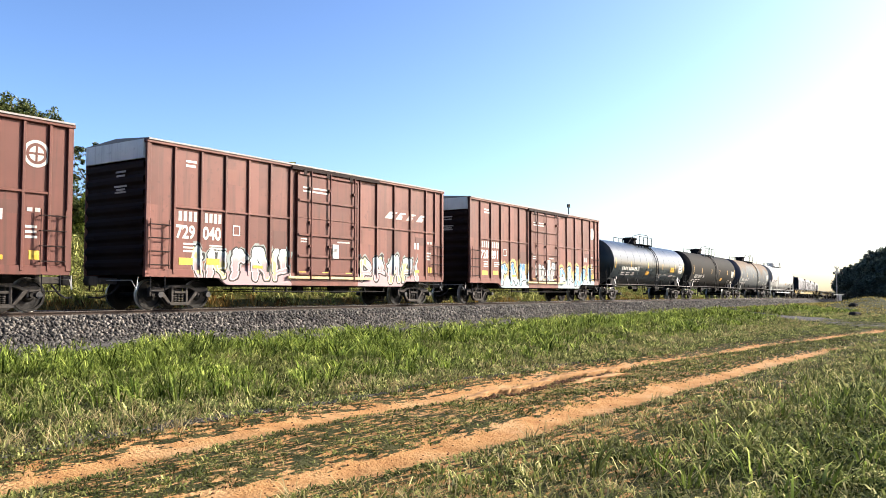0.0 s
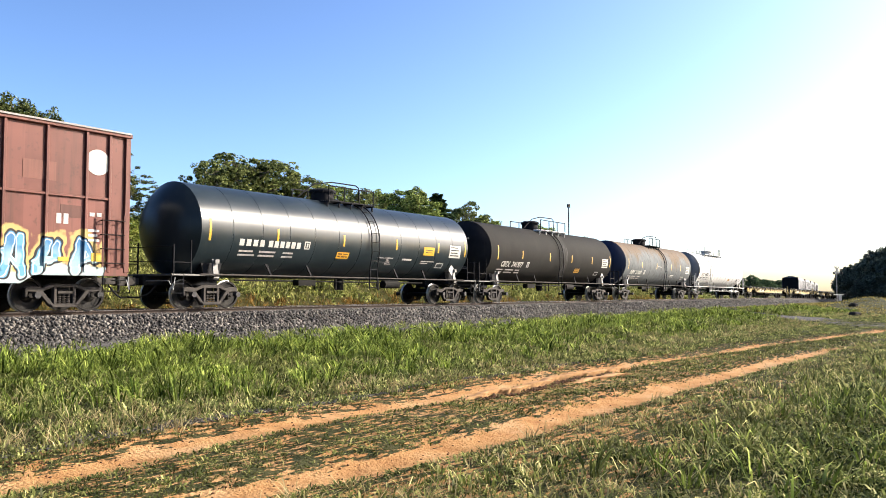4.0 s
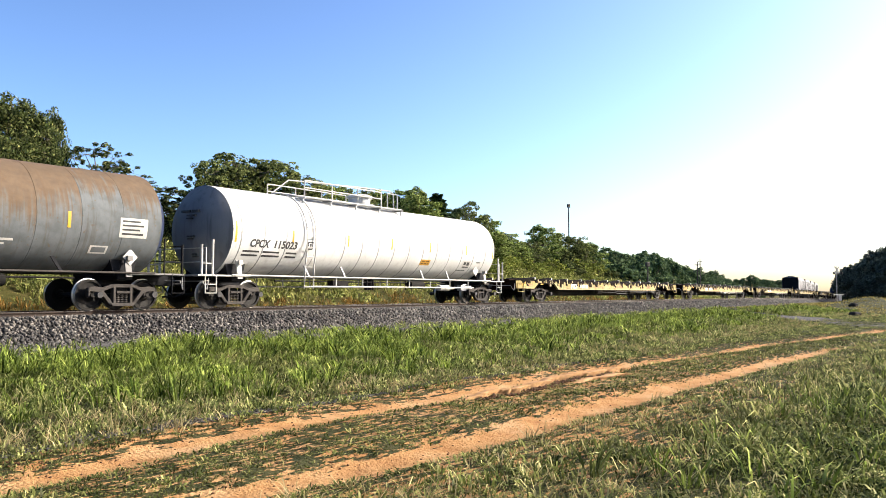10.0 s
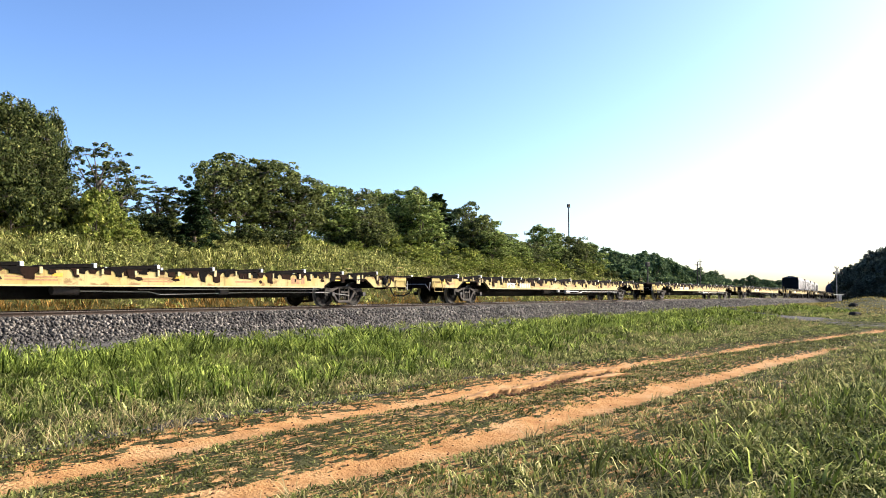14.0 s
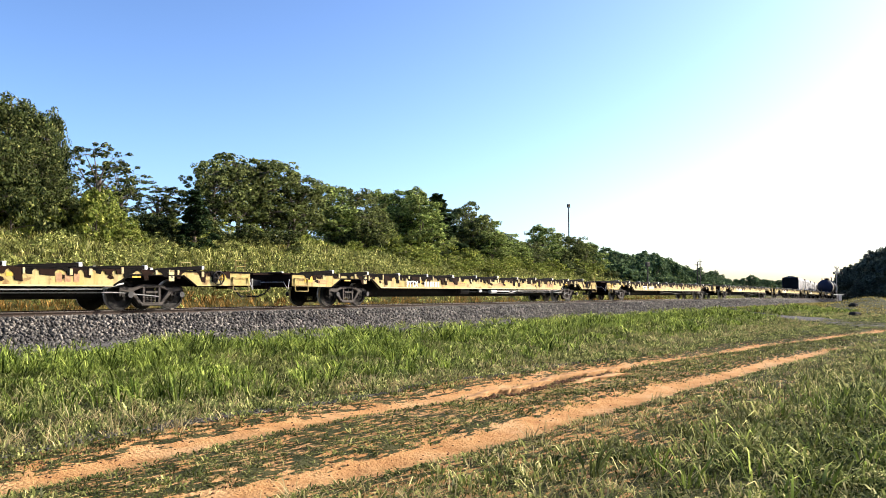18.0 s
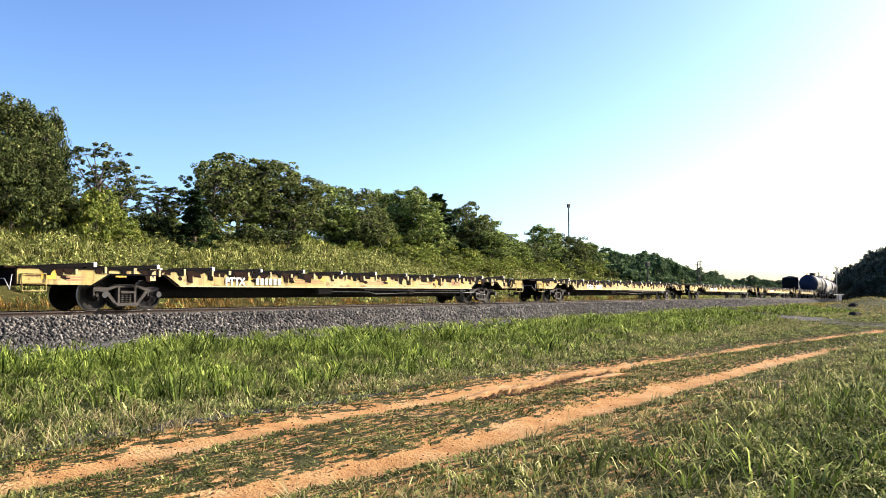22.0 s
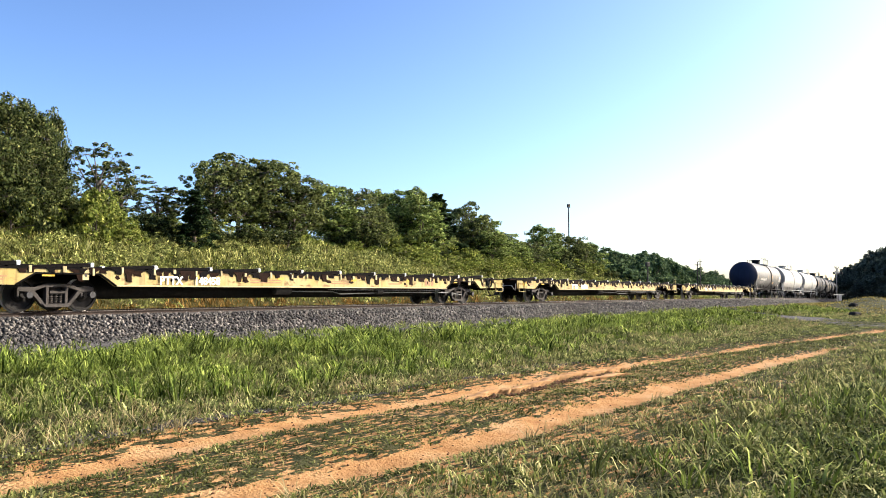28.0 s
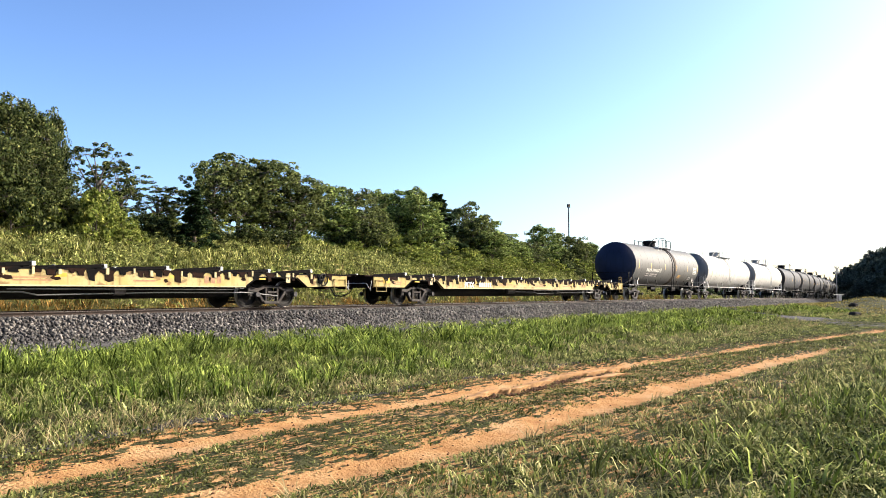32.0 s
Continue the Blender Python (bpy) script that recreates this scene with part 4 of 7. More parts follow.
        box(bm, (x, y + 0.004, z), (w, 0.006, h))
        part("repainted_patch", bm, M["patch_dark"] if w < 0.7 else M["patch_dull"], car, "repainted brown patch")
    bm = bmesh.new()
    bars(bm, 5.55, 2.66, 0.4, 0.3, 1, y, 0.2, 0, 2)
    bars(bm, 6.5, 2.74, 0.42, 0.12, 1, y, 0.3, 0, 2)
    bars(bm, 0.6, 2.46, 0.7, 0.09, 1, -side - 0.088, 0.4, 0.1)
    bars(bm, -1.35, 2.5, 0.4, 0.2, 2, -side - 0.088, 0.5, 0.2)
    part_stuff("faded_print", bm, M["grey_text"], car)
    if disc:
        bm = bmesh.new()
        lathe(bm, [(y - 0.003, 0.0), (y - 0.003, 0.36), (y + 0.003, 0.36)], (6.75, 0, 4.15), "y", 28)
        part("round_mark", bm, M["white"], car, "plain white disc")
        if disc > 1:
            bm = bmesh.new()
            lathe(bm, [(y - 0.006, 0.20), (y - 0.006, 0.28)], (6.75, 0, 4.15), "y", 28)
            box(bm, (6.75, y - 0.005, 4.15), (0.5, 0.006, 0.06))
            box(bm, (6.75, y - 0.005, 4.15), (0.06, 0.006, 0.5))
            part("round_mark_ring", bm, M["oxide"], car)
    else:
        bm = bmesh.new()
        for i, w in enumerate((0.62, 0.5, 0.5, 0.55)):
            x = 3.55 + i * 0.72
            prism(bm, [(x, 3.56), (x + w * 0.8, 3.56), (x + w, 3.70), (x + w * 0.75, 3.76), (x + w + 0.2, 3.80), (x + w + 0.24, 3.86), (x + 0.34, 3.86), (x + 0.2, 3.74)], y - 0.003, y + 0.003)
        part_stuff("slanted_mark", bm, M["grey_text"], car, "slanted white shapes of a company mark")
    CARS.append((car, o))
    return car


# ---- tank cars ----
def make_tank(o, paint, label, hull=7.75, truck=6.75, ladder=0.1, manway=-0.4, deck=(-1.0, 2.1), end_paint=None, rails="black", number="", mark="white",
              full_walk=False, text=-0.6, detail=True, seams=True, r=1.54, zc=2.60, head=0.72, strips=(-7.05, -4.46, -1.2, 1.68, 4.64, 7.55), orange_at=2.35, extra=(), grate="pale_rail", code="", band=None, rail_end=None, narrow=1.0, foot=2.06):
    car = thing("tank_car", label, "tank car", "freight cars of the train")
    prof = [(-hull, r)]
    for x in [-hull + 2 * hull * i / 12 for i in range(1, 12)] if seams and paint is not M["tank_white"] else []:
        prof += [(x - 0.035, r), (x - 0.012, r), (x, r - 0.008), (x + 0.012, r), (x + 0.035, r)]
    prof.append((hull, r))
    pale = paint is M["tank_white"]
    n = 48 if detail else 28
    bm = bmesh.new()
    lathe(bm, prof, (0, 0, zc), "x", n)
    part("shell", bm, paint, car)
    for k in range(-11, 5) if pale else ():
        x = 3.4 + 1.035 * k
        bm = bmesh.new()
        lathe(bm, [(x - 0.03, r - 0.002), (x - 0.015, r + 0.005), (x + 0.015, r + 0.005), (x + 0.03, r - 0.002)], (0, 0, zc), "x", n)
        part("weld_seam", bm, M["seam"], car, "greyish weld seam round the tank")
    for e in (-1, 1):
        bm = bmesh.new()
        lathe(bm, [(e * (hull + head * (1 - (i / 9) ** 2.5)), r * i / 9) for i in range(10)], (0, 0, zc), "x", n)
        part("tank_head", bm, end_paint or paint, car, ({"black_steel_paint": "black domed end", "navy_head_paint": "dark navy domed end"}.get(end_paint.name, "grey domed end")) if end_paint else "")
    # underside: stub sills, saddles, side rails
    for e in (-1, 1):
        bm = bmesh.new()
        box(bm, (e * (hull - 0.25), 0, 0.90), (2.9, 0.55, 0.32))
        box(bm, (e * truck, 0, 1.0), (0.5, 2.3, 0.22))
        part("stub_sill", bm, M["black"], car, bevel=0.02)
        bm = bmesh.new()
        prism(bm, [(e * truck - 0.30, 1.02), (e * truck + 0.30, 1.02), (e * truck + 0.55, 1.9), (e * truck - 0.55, 1.9)], -1.05, 1.05)
        part("saddle", bm, M["black"], car)
        bm = bmesh.new()
        box(bm, (e * (hull + (0.17 if pale else 0.02)), 0, 1.07), (2.2 if pale else 1.9, 2.75, 0.05))
        part("end_platform", bm, M[rails] if rails != "black" else M["grey_rail"], car)
        for yy in (-1, 1):
            bm = bmesh.new()
            box(bm, (e * (truck + 0.02), yy * 1.26, 1.28), (0.20, 0.05, 0.62), (yy * 10, 0, 0))
            box(bm, (e * (truck + 0.02), yy * 1.32, 1.52), (0.16, 0.10, 0.14))
            part("jacking_pad", bm, M[rails] if rails != "black" else M["grey_rail"], car)
            posts = ((0.68, 2.22, 0.042), (1.12, 2.05, 0.042)) if full_walk else ((0.25, 2.15, 0.028), (0.9, 2.0, 0.028))
            for off, tall, thick in posts:
                bm = bmesh.new()
                rod(bm, (e * (hull + off), yy * 1.35, 1.05), (e * (hull + off), yy * 1.35, tall), thick, n=8)
                part("end_post", bm, M[rails], car)
            bm = bmesh.new()
            rod(bm, (e * (hull + posts[0][0]), yy * 1.35, 1.45), (e * (hull + posts[1][0]), yy * 1.35, 1.45), 0.02, n=6)
            part("end_handrail", bm, M[rails], car)
            bm = bmesh.new()
            xs = e * (hull + 0.75)
            pipe(bm, [(xs - 0.22, yy * 1.36, 1.08), (xs - 0.22, yy * 1.36, 0.50), (xs + 0.22, yy * 1.36, 0.50), (xs + 0.22, yy * 1.36, 1.08)], 0.022, 6)
            rod(bm, (xs - 0.22, yy * 1.36, 0.78), (xs + 0.22, yy * 1.36, 0.78), 0.018, n=6)
            part("sill_step", bm, M[rails], car)
        bm = bmesh.new()
        xe = e * (hull + 0.9)
        pipe(bm, [(xe, -1.3, 1.08), (xe, -1.3, 1.95), (xe, 1.3, 1.95), (xe, 1.3, 1.08)], 0.022, 6)
        rod(bm, (xe, -1.3, 1.5), (xe, 1.3, 1.5), 0.016, n=6)
        part("end_railing", bm, M[rails], car)
    for yy in (-1, 1):
        bm = bmesh.new()
        rod(bm, (-hull + 0.1, yy * 1.38, 1.09), (hull - 0.1, yy * 1.38, 1.09), 0.03, n=7)
        part("side_rail", bm, M["cast"] if rails == "black" else M[rails], car)
        for x in (-4.6, -2.6, 2.6, 4.6):
            bm = bmesh.new()
            prism(bm, [(x, 1.10), (x + 0.09, 1.10), (x - 0.18, 1.5), (x - 0.27, 1.5)], yy * 1.30 - 0.02, yy * 1.30 + 0.02)
            part("rail_bracket", bm, M[rails] if rails == "black" else M["pale_rail"], car)
    bm = bmesh.new()
    lathe(bm, [(0.62, 0.0), (0.62, 0.16), (0.86, 0.2), (1.1, 0.2)], (0.4, 0, 0), "z", 12)
    rod(bm, (-5.5, -0.5, 0.94), (5.5, -0.5, 0.94), 0.03, n=6)
    box(bm, (-2.4, -0.8, 0.88), (0.9, 0.3, 0.22))
    lathe(bm, [(-0.55, 0.0), (-0.5, 0.17), (0.5, 0.17), (0.55, 0.0)], (2.9, -0.7, 0.86), "x", 12)
    for x in (-1.0, -0.6, 1.6):
        box(bm, (x, -1.1, 0.82), (0.05, 0.05, 0.42))
    part("outlet_and_brake_gear", bm, M["under"], car)
    if full_walk:
        for yy in (-1, 1):
            bm = bmesh.new()
            rod(bm, (-4.6, yy * 1.42, 0.74), (6.6, yy * 1.42, 0.74), 0.03, n=6)
            for i in range(7):
                x = -3.2 + i * 1.55
                rod(bm, (x, yy * 1.42, 0.74), (x, yy * 1.42, 1.09), 0.025, n=6)
            part("lower_handrail", bm, M[rails], car)
        bm = bmesh.new()
        lathe(bm, [(-0.5, 0.0), (-0.46, 0.14), (0.3, 0.14), (0.42, 0.07), (0.8, 0.05), (0.8, 0.0)], (4.5, -1.15, 0.72), "x", 14)
        part("brake_cylinder", bm, M[rails], car, "white brake cylinder")
        bm = bmesh.new()
        box(bm, (5.9, -1.2, 0.72), (0.5, 0.22, 0.24))
        lathe(bm, [(-0.3, 0.0), (-0.28, 0.08), (0.28, 0.08), (0.3, 0.0)], (6.4, -1.2, 0.74), "x", 12)
        part("valve_box", bm, M["pale_rail"], car, "pale valve box", bevel=0.02)
    # manway, deck, railings
    top = zc + r
    bm = bmesh.new()
    lathe(bm, [(top - 0.12, 0.46), (top + 0.34, 0.46), (top + 0.34, 0.53), (top + 0.42, 0.53), (top + 0.48, 0.40), (top + 0.52, 0.0)], (manway, 0, 0), "z", 20)
    for i in range(8):
        a = i * math.pi / 4
        box(bm, (manway + 0.49 * math.cos(a), 0.49 * math.sin(a), top + 0.37), (0.07, 0.07, 0.12))
    part("manway", bm, M["black"] if rails == "black" else paint, car)
    bm = bmesh.new()
    lathe(bm, [(top - 0.1, 0.14), (top + 0.14, 0.14), (top + 0.2, 0.08), (top + 0.2, 0.0)], (manway + 1.1, 0.25, 0), "z", 12)
    part("safety_valve", bm, M["black"] if rails == "black" else paint, car)
    d0, d1 = deck
    high = 0.55 if full_walk else 0.50
    for yy in (-1, 1):
        bm = bmesh.new()
        for k in range(5):
            box(bm, ((d0 + d1) / 2, yy * (0.56 + k * 0.10), top - 0.06), (d1 - d0, 0.06, 0.035))
        for i in range(5):
            x = d0 + (d1 - d0) * i / 4
            box(bm, (x, yy * 0.76, top - 0.11), (0.05, 0.52, 0.06))
            box(bm, (x, yy * 0.92, top - 0.24), (0.05, 0.05, 0.24))
        part("walkway", bm, M[grate], car, {"pale_rail": "pale grating walkway", "grey_rail": "grey grating walkway"}.get(grate, "black grating walkway"))
        r1 = d1 if rail_end is None else rail_end
        posts = [d0 + (r1 - d0) * i / 3 for i in range(4)]
        for x in posts:
            bm = bmesh.new()
            rod(bm, (x, yy * 0.98, top - 0.08), (x, yy * 0.98, top + high), 0.026, n=6)
            part("railing_post", bm, M[rails], car)
        for z in (top + high * 0.5, top + high) if full_walk else (top + high,):
            bm = bmesh.new()
            rod(bm, (d0, yy * 0.98, z), (r1, yy * 0.98, z), 0.024, n=6)
            part("railing_bar", bm, M[rails], car)
        if rail_end is not None:
            bm = bmesh.new()
            pipe(bm, [(r1 + 0.42, yy * 0.98, top - 0.08), (r1 + 0.42, yy * 0.98, top + high), (r1 + 1.1, yy * 0.98, top + high), (r1 + 1.1, yy * 0.98, top - 0.08)], 0.026, 6)
            part("short_railing", bm, M[rails], car)
    bm = bmesh.new()
    pipe(bm, [(d0 - 1.3, -0.6, top - 0.05), (d0 - 0.6, -0.75, top + 0.50), (manway - 0.4, -0.85, top + 0.66), (manway + 0.9, -0.95, top + 0.66), (manway + 1.05, -0.98, top + 0.58), (manway + 1.1, -0.98, top - 0.05)], 0.026, 6)
    part("safety_hoop", bm, M[rails], car)
    # ladder over the side
    for yy in (-1, 1):
        for x in (ladder - 0.23, ladder + 0.23):
            bm = bmesh.new()
            pts = []
            for i in range(11):
                a = radians(90 - i * 9.5)
                pts.append((x, yy * (r + 0.07) * math.cos(a), zc + (r + 0.07) * math.sin(a)))
            pts += [(x, yy * (r + 0.08), zc - 0.5), (x, yy * (r - 0.02), zc - 1.1), (x, yy * (r - 0.06), 0.66)]
            pipe(bm, pts, 0.024, 6)
            part("ladder_rail", bm, M[rails], car)
        for k in range(7):
            z = 0.72 + k * 0.36
            bm = bmesh.new()
            yr = r + 0.08 if z > 2.1 else np.interp(z, [0.66, 1.5, 2.1], [r - 0.06, r - 0.02, r + 0.08])
            rod(bm, (ladder - 0.23, yy * yr, z), (ladder + 0.23, yy * yr, z), 0.016, n=6)
            part("rung", bm, M[rails], car)
        for k in range(3):
            a = radians(28 + k * 17)
            bm = bmesh.new()
            rod(bm, (ladder - 0.23, yy * (r + 0.07) * math.cos(a), zc + (r + 0.07) * math.sin(a)), (ladder + 0.23, yy * (r + 0.07) * math.cos(a), zc + (r + 0.07) * math.sin(a)), 0.016, n=6)
            part("rung", bm, M[rails], car)
    bm = bmesh.new()
    lathe(bm, [(ladder + 0.35, r + 0.001), (ladder + 0.36, r + 0.009), (ladder + 1.0, r + 0.009), (ladder + 1.01, r + 0.001)], (0, 0, zc), "x", n)
    part("shell_band", bm, band or paint, car)
    # reflectors and stencils on the curved side
    def on_side(x0, x1, z0, z1, material, name, label="", lift=0.006):
        bm = bmesh.new()
        a0 = math.asin(max(-1, min(1, (z0 - zc) / r)))
        a1 = math.asin(max(-1, min(1, (z1 - zc) / r)))
        rows = []
        for i in range(4):
            a = a0 + (a1 - a0) * i / 3
            y, z = -(r + lift) * math.cos(a), zc + (r + lift) * math.sin(a)
            rows.append((bm.verts.new((x0, y, z)), bm.verts.new((x1, y, z))))
        for p, q in zip(rows[:-1], rows[1:]):
            bm.faces.new((p[0], p[1], q[1], q[0]))
        part(name, bm, material, car, label)
    for x in strips:
        big = abs(x) > 7
        if abs(x) < hull:
            on_side(x - 0.045, x + 0.045, 2.28 - 0.1 * big, 2.72 + 0.16 * big, M["stripe"], "reflector", "yellow reflective strip")
    ink = M[mark]
    if detail:
        if not code:
            for i in range(4):
                on_side(-6.15 + text + i * 0.30, -5.95 + text + i * 0.30, 2.08, 2.30, ink, "reporting_mark")
        for words, x0, name, say in ((code, -5.86, "reporting_mark", "stencilled letters"), (number, -5.86 + 1.24 * narrow, "car_number", "stencilled car number")):
            if words:
                me = lettering(words, 0.38 * min(1.0, narrow + 0.08), ink, name)
                span = max(v.co.x for v in me.vertices)
                for v in me.vertices:
                    zz = v.co.z + foot
                    v.co.x = v.co.x * (1.02 if words == code else 1.32) * narrow / span + 0.12 * v.co.z
                    v.co.y += -(math.sqrt(max(0.01, r * r - (zz - zc) ** 2)) + 0.008)
                part(name, me, None, car, say, pose(x0 + text, 0, foot))
        if number:
            bm = bmesh.new()
            for yy, zz, w in ((0.42, 3.20, 0.34), (-0.02, 3.20, 0.42), (0.28, 3.06, 0.44), (0.22, 2.96, 0.30), (0.3, 2.36, 0.36), (0.27, 2.28, 0.24), (0.3, 1.78, 0.2), (0.3, 1.70, 0.26)):
                a = math.hypot(yy, zz - zc)
                box(bm, (-hull - head * (1 - (a / r) ** 2.5) - 0.02, -yy, zz), (0.06, w, 0.075 if zz > 3.1 else 0.045))
            part_stuff("end_stencil", bm, M["grey_text"] if ink is not M["ink"] else M["ink"], car, "small stencilled print as plain bars")
        else:
            for i in range(6):
                on_side(-4.85 + text + i * 0.27, -4.66 + text + i * 0.27, 2.08, 2.30, ink, "number_bar")
        for k in range(2):
            for x0, w in ((-6.1, 0.75), (-5.2, 0.9), (-4.1, 0.55)):
                on_side(x0 + text, x0 + text + w * random.uniform(0.8, 1), foot - 0.18 - k * 0.13, foot - 0.12 - k * 0.13, M["grey_text"] if mark == "white" else ink, "stencil_line")
        on_side(-3.12 + text, -2.84 + text, foot + 0.02, foot + 0.30, ink, "stencil_box")
        on_side(-3.07 + text, -2.89 + text, foot + 0.06, foot + 0.26, paint, "stencil_box_inside", "", 0.010)
        on_side(-3.02 + text, -2.94 + text, foot + 0.09, foot + 0.23, ink, "stencil_mark", "", 0.014)
        if pale:
            on_side(5.72, 6.36, 1.66, 2.00, M["white"], "stencil_panel", "white panel of small print", 0.008)
            on_side(5.80, 6.00, 1.82, 1.95, M["ink"], "stencil_mark", "", 0.012)
            on_side(6.06, 6.28, 1.80, 1.95, M["ink"], "stencil_mark", "", 0.012)
            on_side(5.80, 6.30, 1.70, 1.75, M["ink"], "stencil_line", "", 0.012)
            on_side(5.45, 6.20, 1.55, 1.58, ink, "stencil_line")
            on_side(6.86, 7.24, 1.93, 1.98, ink, "stencil_line")
        else:
            on_side(6.25, 7.15, 2.10, 2.66, M["white"], "stencil_panel", "pale panel of small print")
            for k in range(4):
                on_side(6.32, 7.02 - 0.12 * (k % 2), 2.18 + k * 0.12, 2.23 + k * 0.12, M["ink"], "stencil_line", "", 0.010)
            on_side(5.45, 6.0, 1.62, 1.84, M["white"], "stencil_box")
            on_side(5.51, 5.94, 1.66, 1.80, paint, "stencil_box_inside", "", 0.010)
        if orange_at is not None:
            on_side(orange_at, orange_at + 0.7, 1.72 + 0.1 * (orange_at < 0), 1.96 + 0.1 * (orange_at < 0), M["orange"], "panel", "orange-yellow panel")
            up = 0.1 * (orange_at < 0)
            for z0, a, b in ((1.87, 0.07, 0.30), (1.87, 0.36, 0.62), (1.77, 0.07, 0.22), (1.77, 0.28, 0.48), (1.77, 0.53, 0.64)):
                on_side(orange_at + a, orange_at + b, z0 + up, z0 + up + 0.045, M["notice_ink"], "panel_print", "", 0.010)
        for x0, x1, z0, z1, colour, name in extra:
            on_side(x0, x1, z0, z1, M[colour], name, "yellow notice" if name == "notice" else "", 0.010 if colour == "ink" else 0.006)
        bm = bmesh.new()
        yy = -(math.sqrt(r * r - (1.55 - zc) ** 2)) - 0.16
        px = 7.0 if pale else 6.75
        prism(bm, [(px, 1.30), (px + 0.24, 1.55), (px, 1.80), (px - 0.24, 1.55)], yy - 0.004, yy + 0.004)
        plate = part("placard", bm, M["white"], car, "white diamond placard")
        bm = bmesh.new()
        box(bm, (px, yy - 0.006, 1.55), (0.24, 0.006, 0.06))
        box(bm, (px, yy - 0.006, 1.66), (0.07, 0.006, 0.07))
        part("placard_print", bm, M["grey_text"], plate)
    add_truck(car, -truck)
    add_truck(car, truck)
    add_coupler(car, -hull - 0.75, -1)
    add_coupler(car, hull + 0.75, 1)
    CARS.append((car, o))
    return car


# ---- flat cars ----
def make_flat():
    half, side = 13.38, 1.40
    car = thing("flat_car", "long faded yellow flat car with black lifted deck bars, empty", "flat car", "freight cars of the train")
    for e in (-1, 1):
        prof = [(-half, 1.16), (half, 1.16), (half, 0.74), (11.2, 0.72), (10.7, 1.02), (8.82, 1.02), (8.36, 0.70), (-8.46, 0.70), (-8.92, 1.02), (-10.75, 1.02), (-11.25, 0.72), (-half, 0.74)]
        bm = bmesh.new()
        prism(bm, prof, e * side - 0.025, e * side + 0.025)
        part("side_sill", bm, M["yellow"], car, "faded yellow side sill")
        bm = bmesh.new()
        box(bm, (-0.05, e * side, 0.712), (16.7, 0.17, 0.04))
        part("sill_flange", bm, M["pale_yellow"], car, "chalky pale lower flange")
        for c in (-9.85, 9.77):
            bm = bmesh.new()
            pipe(bm, [(c - 1.42, e * (side + 0.03), 0.72), (c - 0.9, e * (side + 0.03), 1.03), (c + 0.95, e * (side + 0.03), 1.03), (c + 1.43, e * (side + 0.03), 0.72)], 0.03, 6)
            part("arch_bar", bm, M["timber"], car, "black bar over the truck")
            bm = bmesh.new()
            box(bm, (c + 0.5, e * (side + 0.035), 1.03), (0.20, 0.03, 0.34))
            part("stencil_plate", bm, M["pale_yellow"], car, "pale yellow plate over the truck", bevel=0.006)
            bm = bmesh.new()
            box(bm, (c + 0.5, e * (side + 0.053), 0.99), (0.08, 0.008, 0.06), (0, 45, 0))
            part("plate_mark", bm, M["ink"], car)
        bm = bmesh.new()
        box(bm, (0, e * (side - 0.01), 1.168), (2 * half, 0.12, 0.045))
        part("deck_edge", bm, M["timber"], car)
        bm = bmesh.new()
        box(bm, (0, e * 0.55, 0.66), (17.5, 0.05, 0.5))
        part("centre_web", bm, M["under"], car)
    bm = bmesh.new()
    prism(bm, [(-half + 0.3, 1.0), (half - 0.3, 1.0), (half - 0.3, 0.72), (9.2, 0.68), (8.5, 0.33), (-8.5, 0.33), (-9.2, 0.68), (-half + 0.3, 0.72)], -0.32, 0.32)
    part("centre_sill", bm, M["under"], car, "black fish-bellied centre sill")
    bm = bmesh.new()
    box(bm, (0, 0, 1.12), (2 * half - 0.06, 2 * side - 0.06, 0.05))
    for i in range(17):
        box(bm, (-12.6 + i * 1.575, 0, 0.98), (0.1, 2 * side - 0.1, 0.2))
    part("deck", bm, M["under"], car)
    rng = random.Random(8)
    # long lifted bars along both edges of the deck, each with a pale end cap
    ends = [-11.25 + i * 2.06 for i in range(12)]
    for e in (-1, 1):
        for i, x in enumerate(ends):
            w, up = rng.uniform(1.6, 1.95), rng.uniform(0.045, 0.09)
            bm = bmesh.new()
            prism(bm, [(x - w, 1.19), (x - w * 0.4, 1.19), (x, 1.19 + up * 0.45), (x, 1.26 + up), (x - w * 0.9, 1.255)], e * (side - 0.07) - 0.09, e * (side - 0.07) + 0.09)
            box(bm, (x - 0.14, e * (side - 0.07), 1.24), (0.16, 0.15, 0.14))
            part("deck_bar", bm, M["timber"], car, "black lifted deck bar", bevel=0.01)
            bm = bmesh.new()
            box(bm, (x + 0.055, e * (side - 0.07), 1.205 + up), (0.11, 0.17, 0.125))
            part("end_cap", bm, M["cap_white"] if i % 4 != 3 else M["alu"], car, "white end cap", bevel=0.014)
    # ragged dark tabs from the deck edge down over the upper sill
    for e in (-1, 1):
        for i in range(74):
            x = -12.5 + i * 0.34 + rng.uniform(-0.12, 0.12)
            h, w = rng.uniform(0.14, 0.25) if rng.random() < 0.75 else rng.uniform(0.26, 0.38), rng.uniform(0.3, 0.6)
            if rng.random() < 0.10:
                continue
            bm = bmesh.new()
            c = x + w * rng.uniform(-0.35, 0.35)
            prism(bm, [(x - w / 2, 1.19), (x + w / 2, 1.19), (c + w * 0.22, 1.19 - h * 0.55), (c + w * rng.uniform(0.12, 0.3), 1.19 - h), (c - w * rng.uniform(0.1, 0.3), 1.19 - h * 0.9), (c - w * 0.25, 1.19 - h * 0.45)], e * side + e * 0.01, e * (side + rng.uniform(0.03, 0.06)))
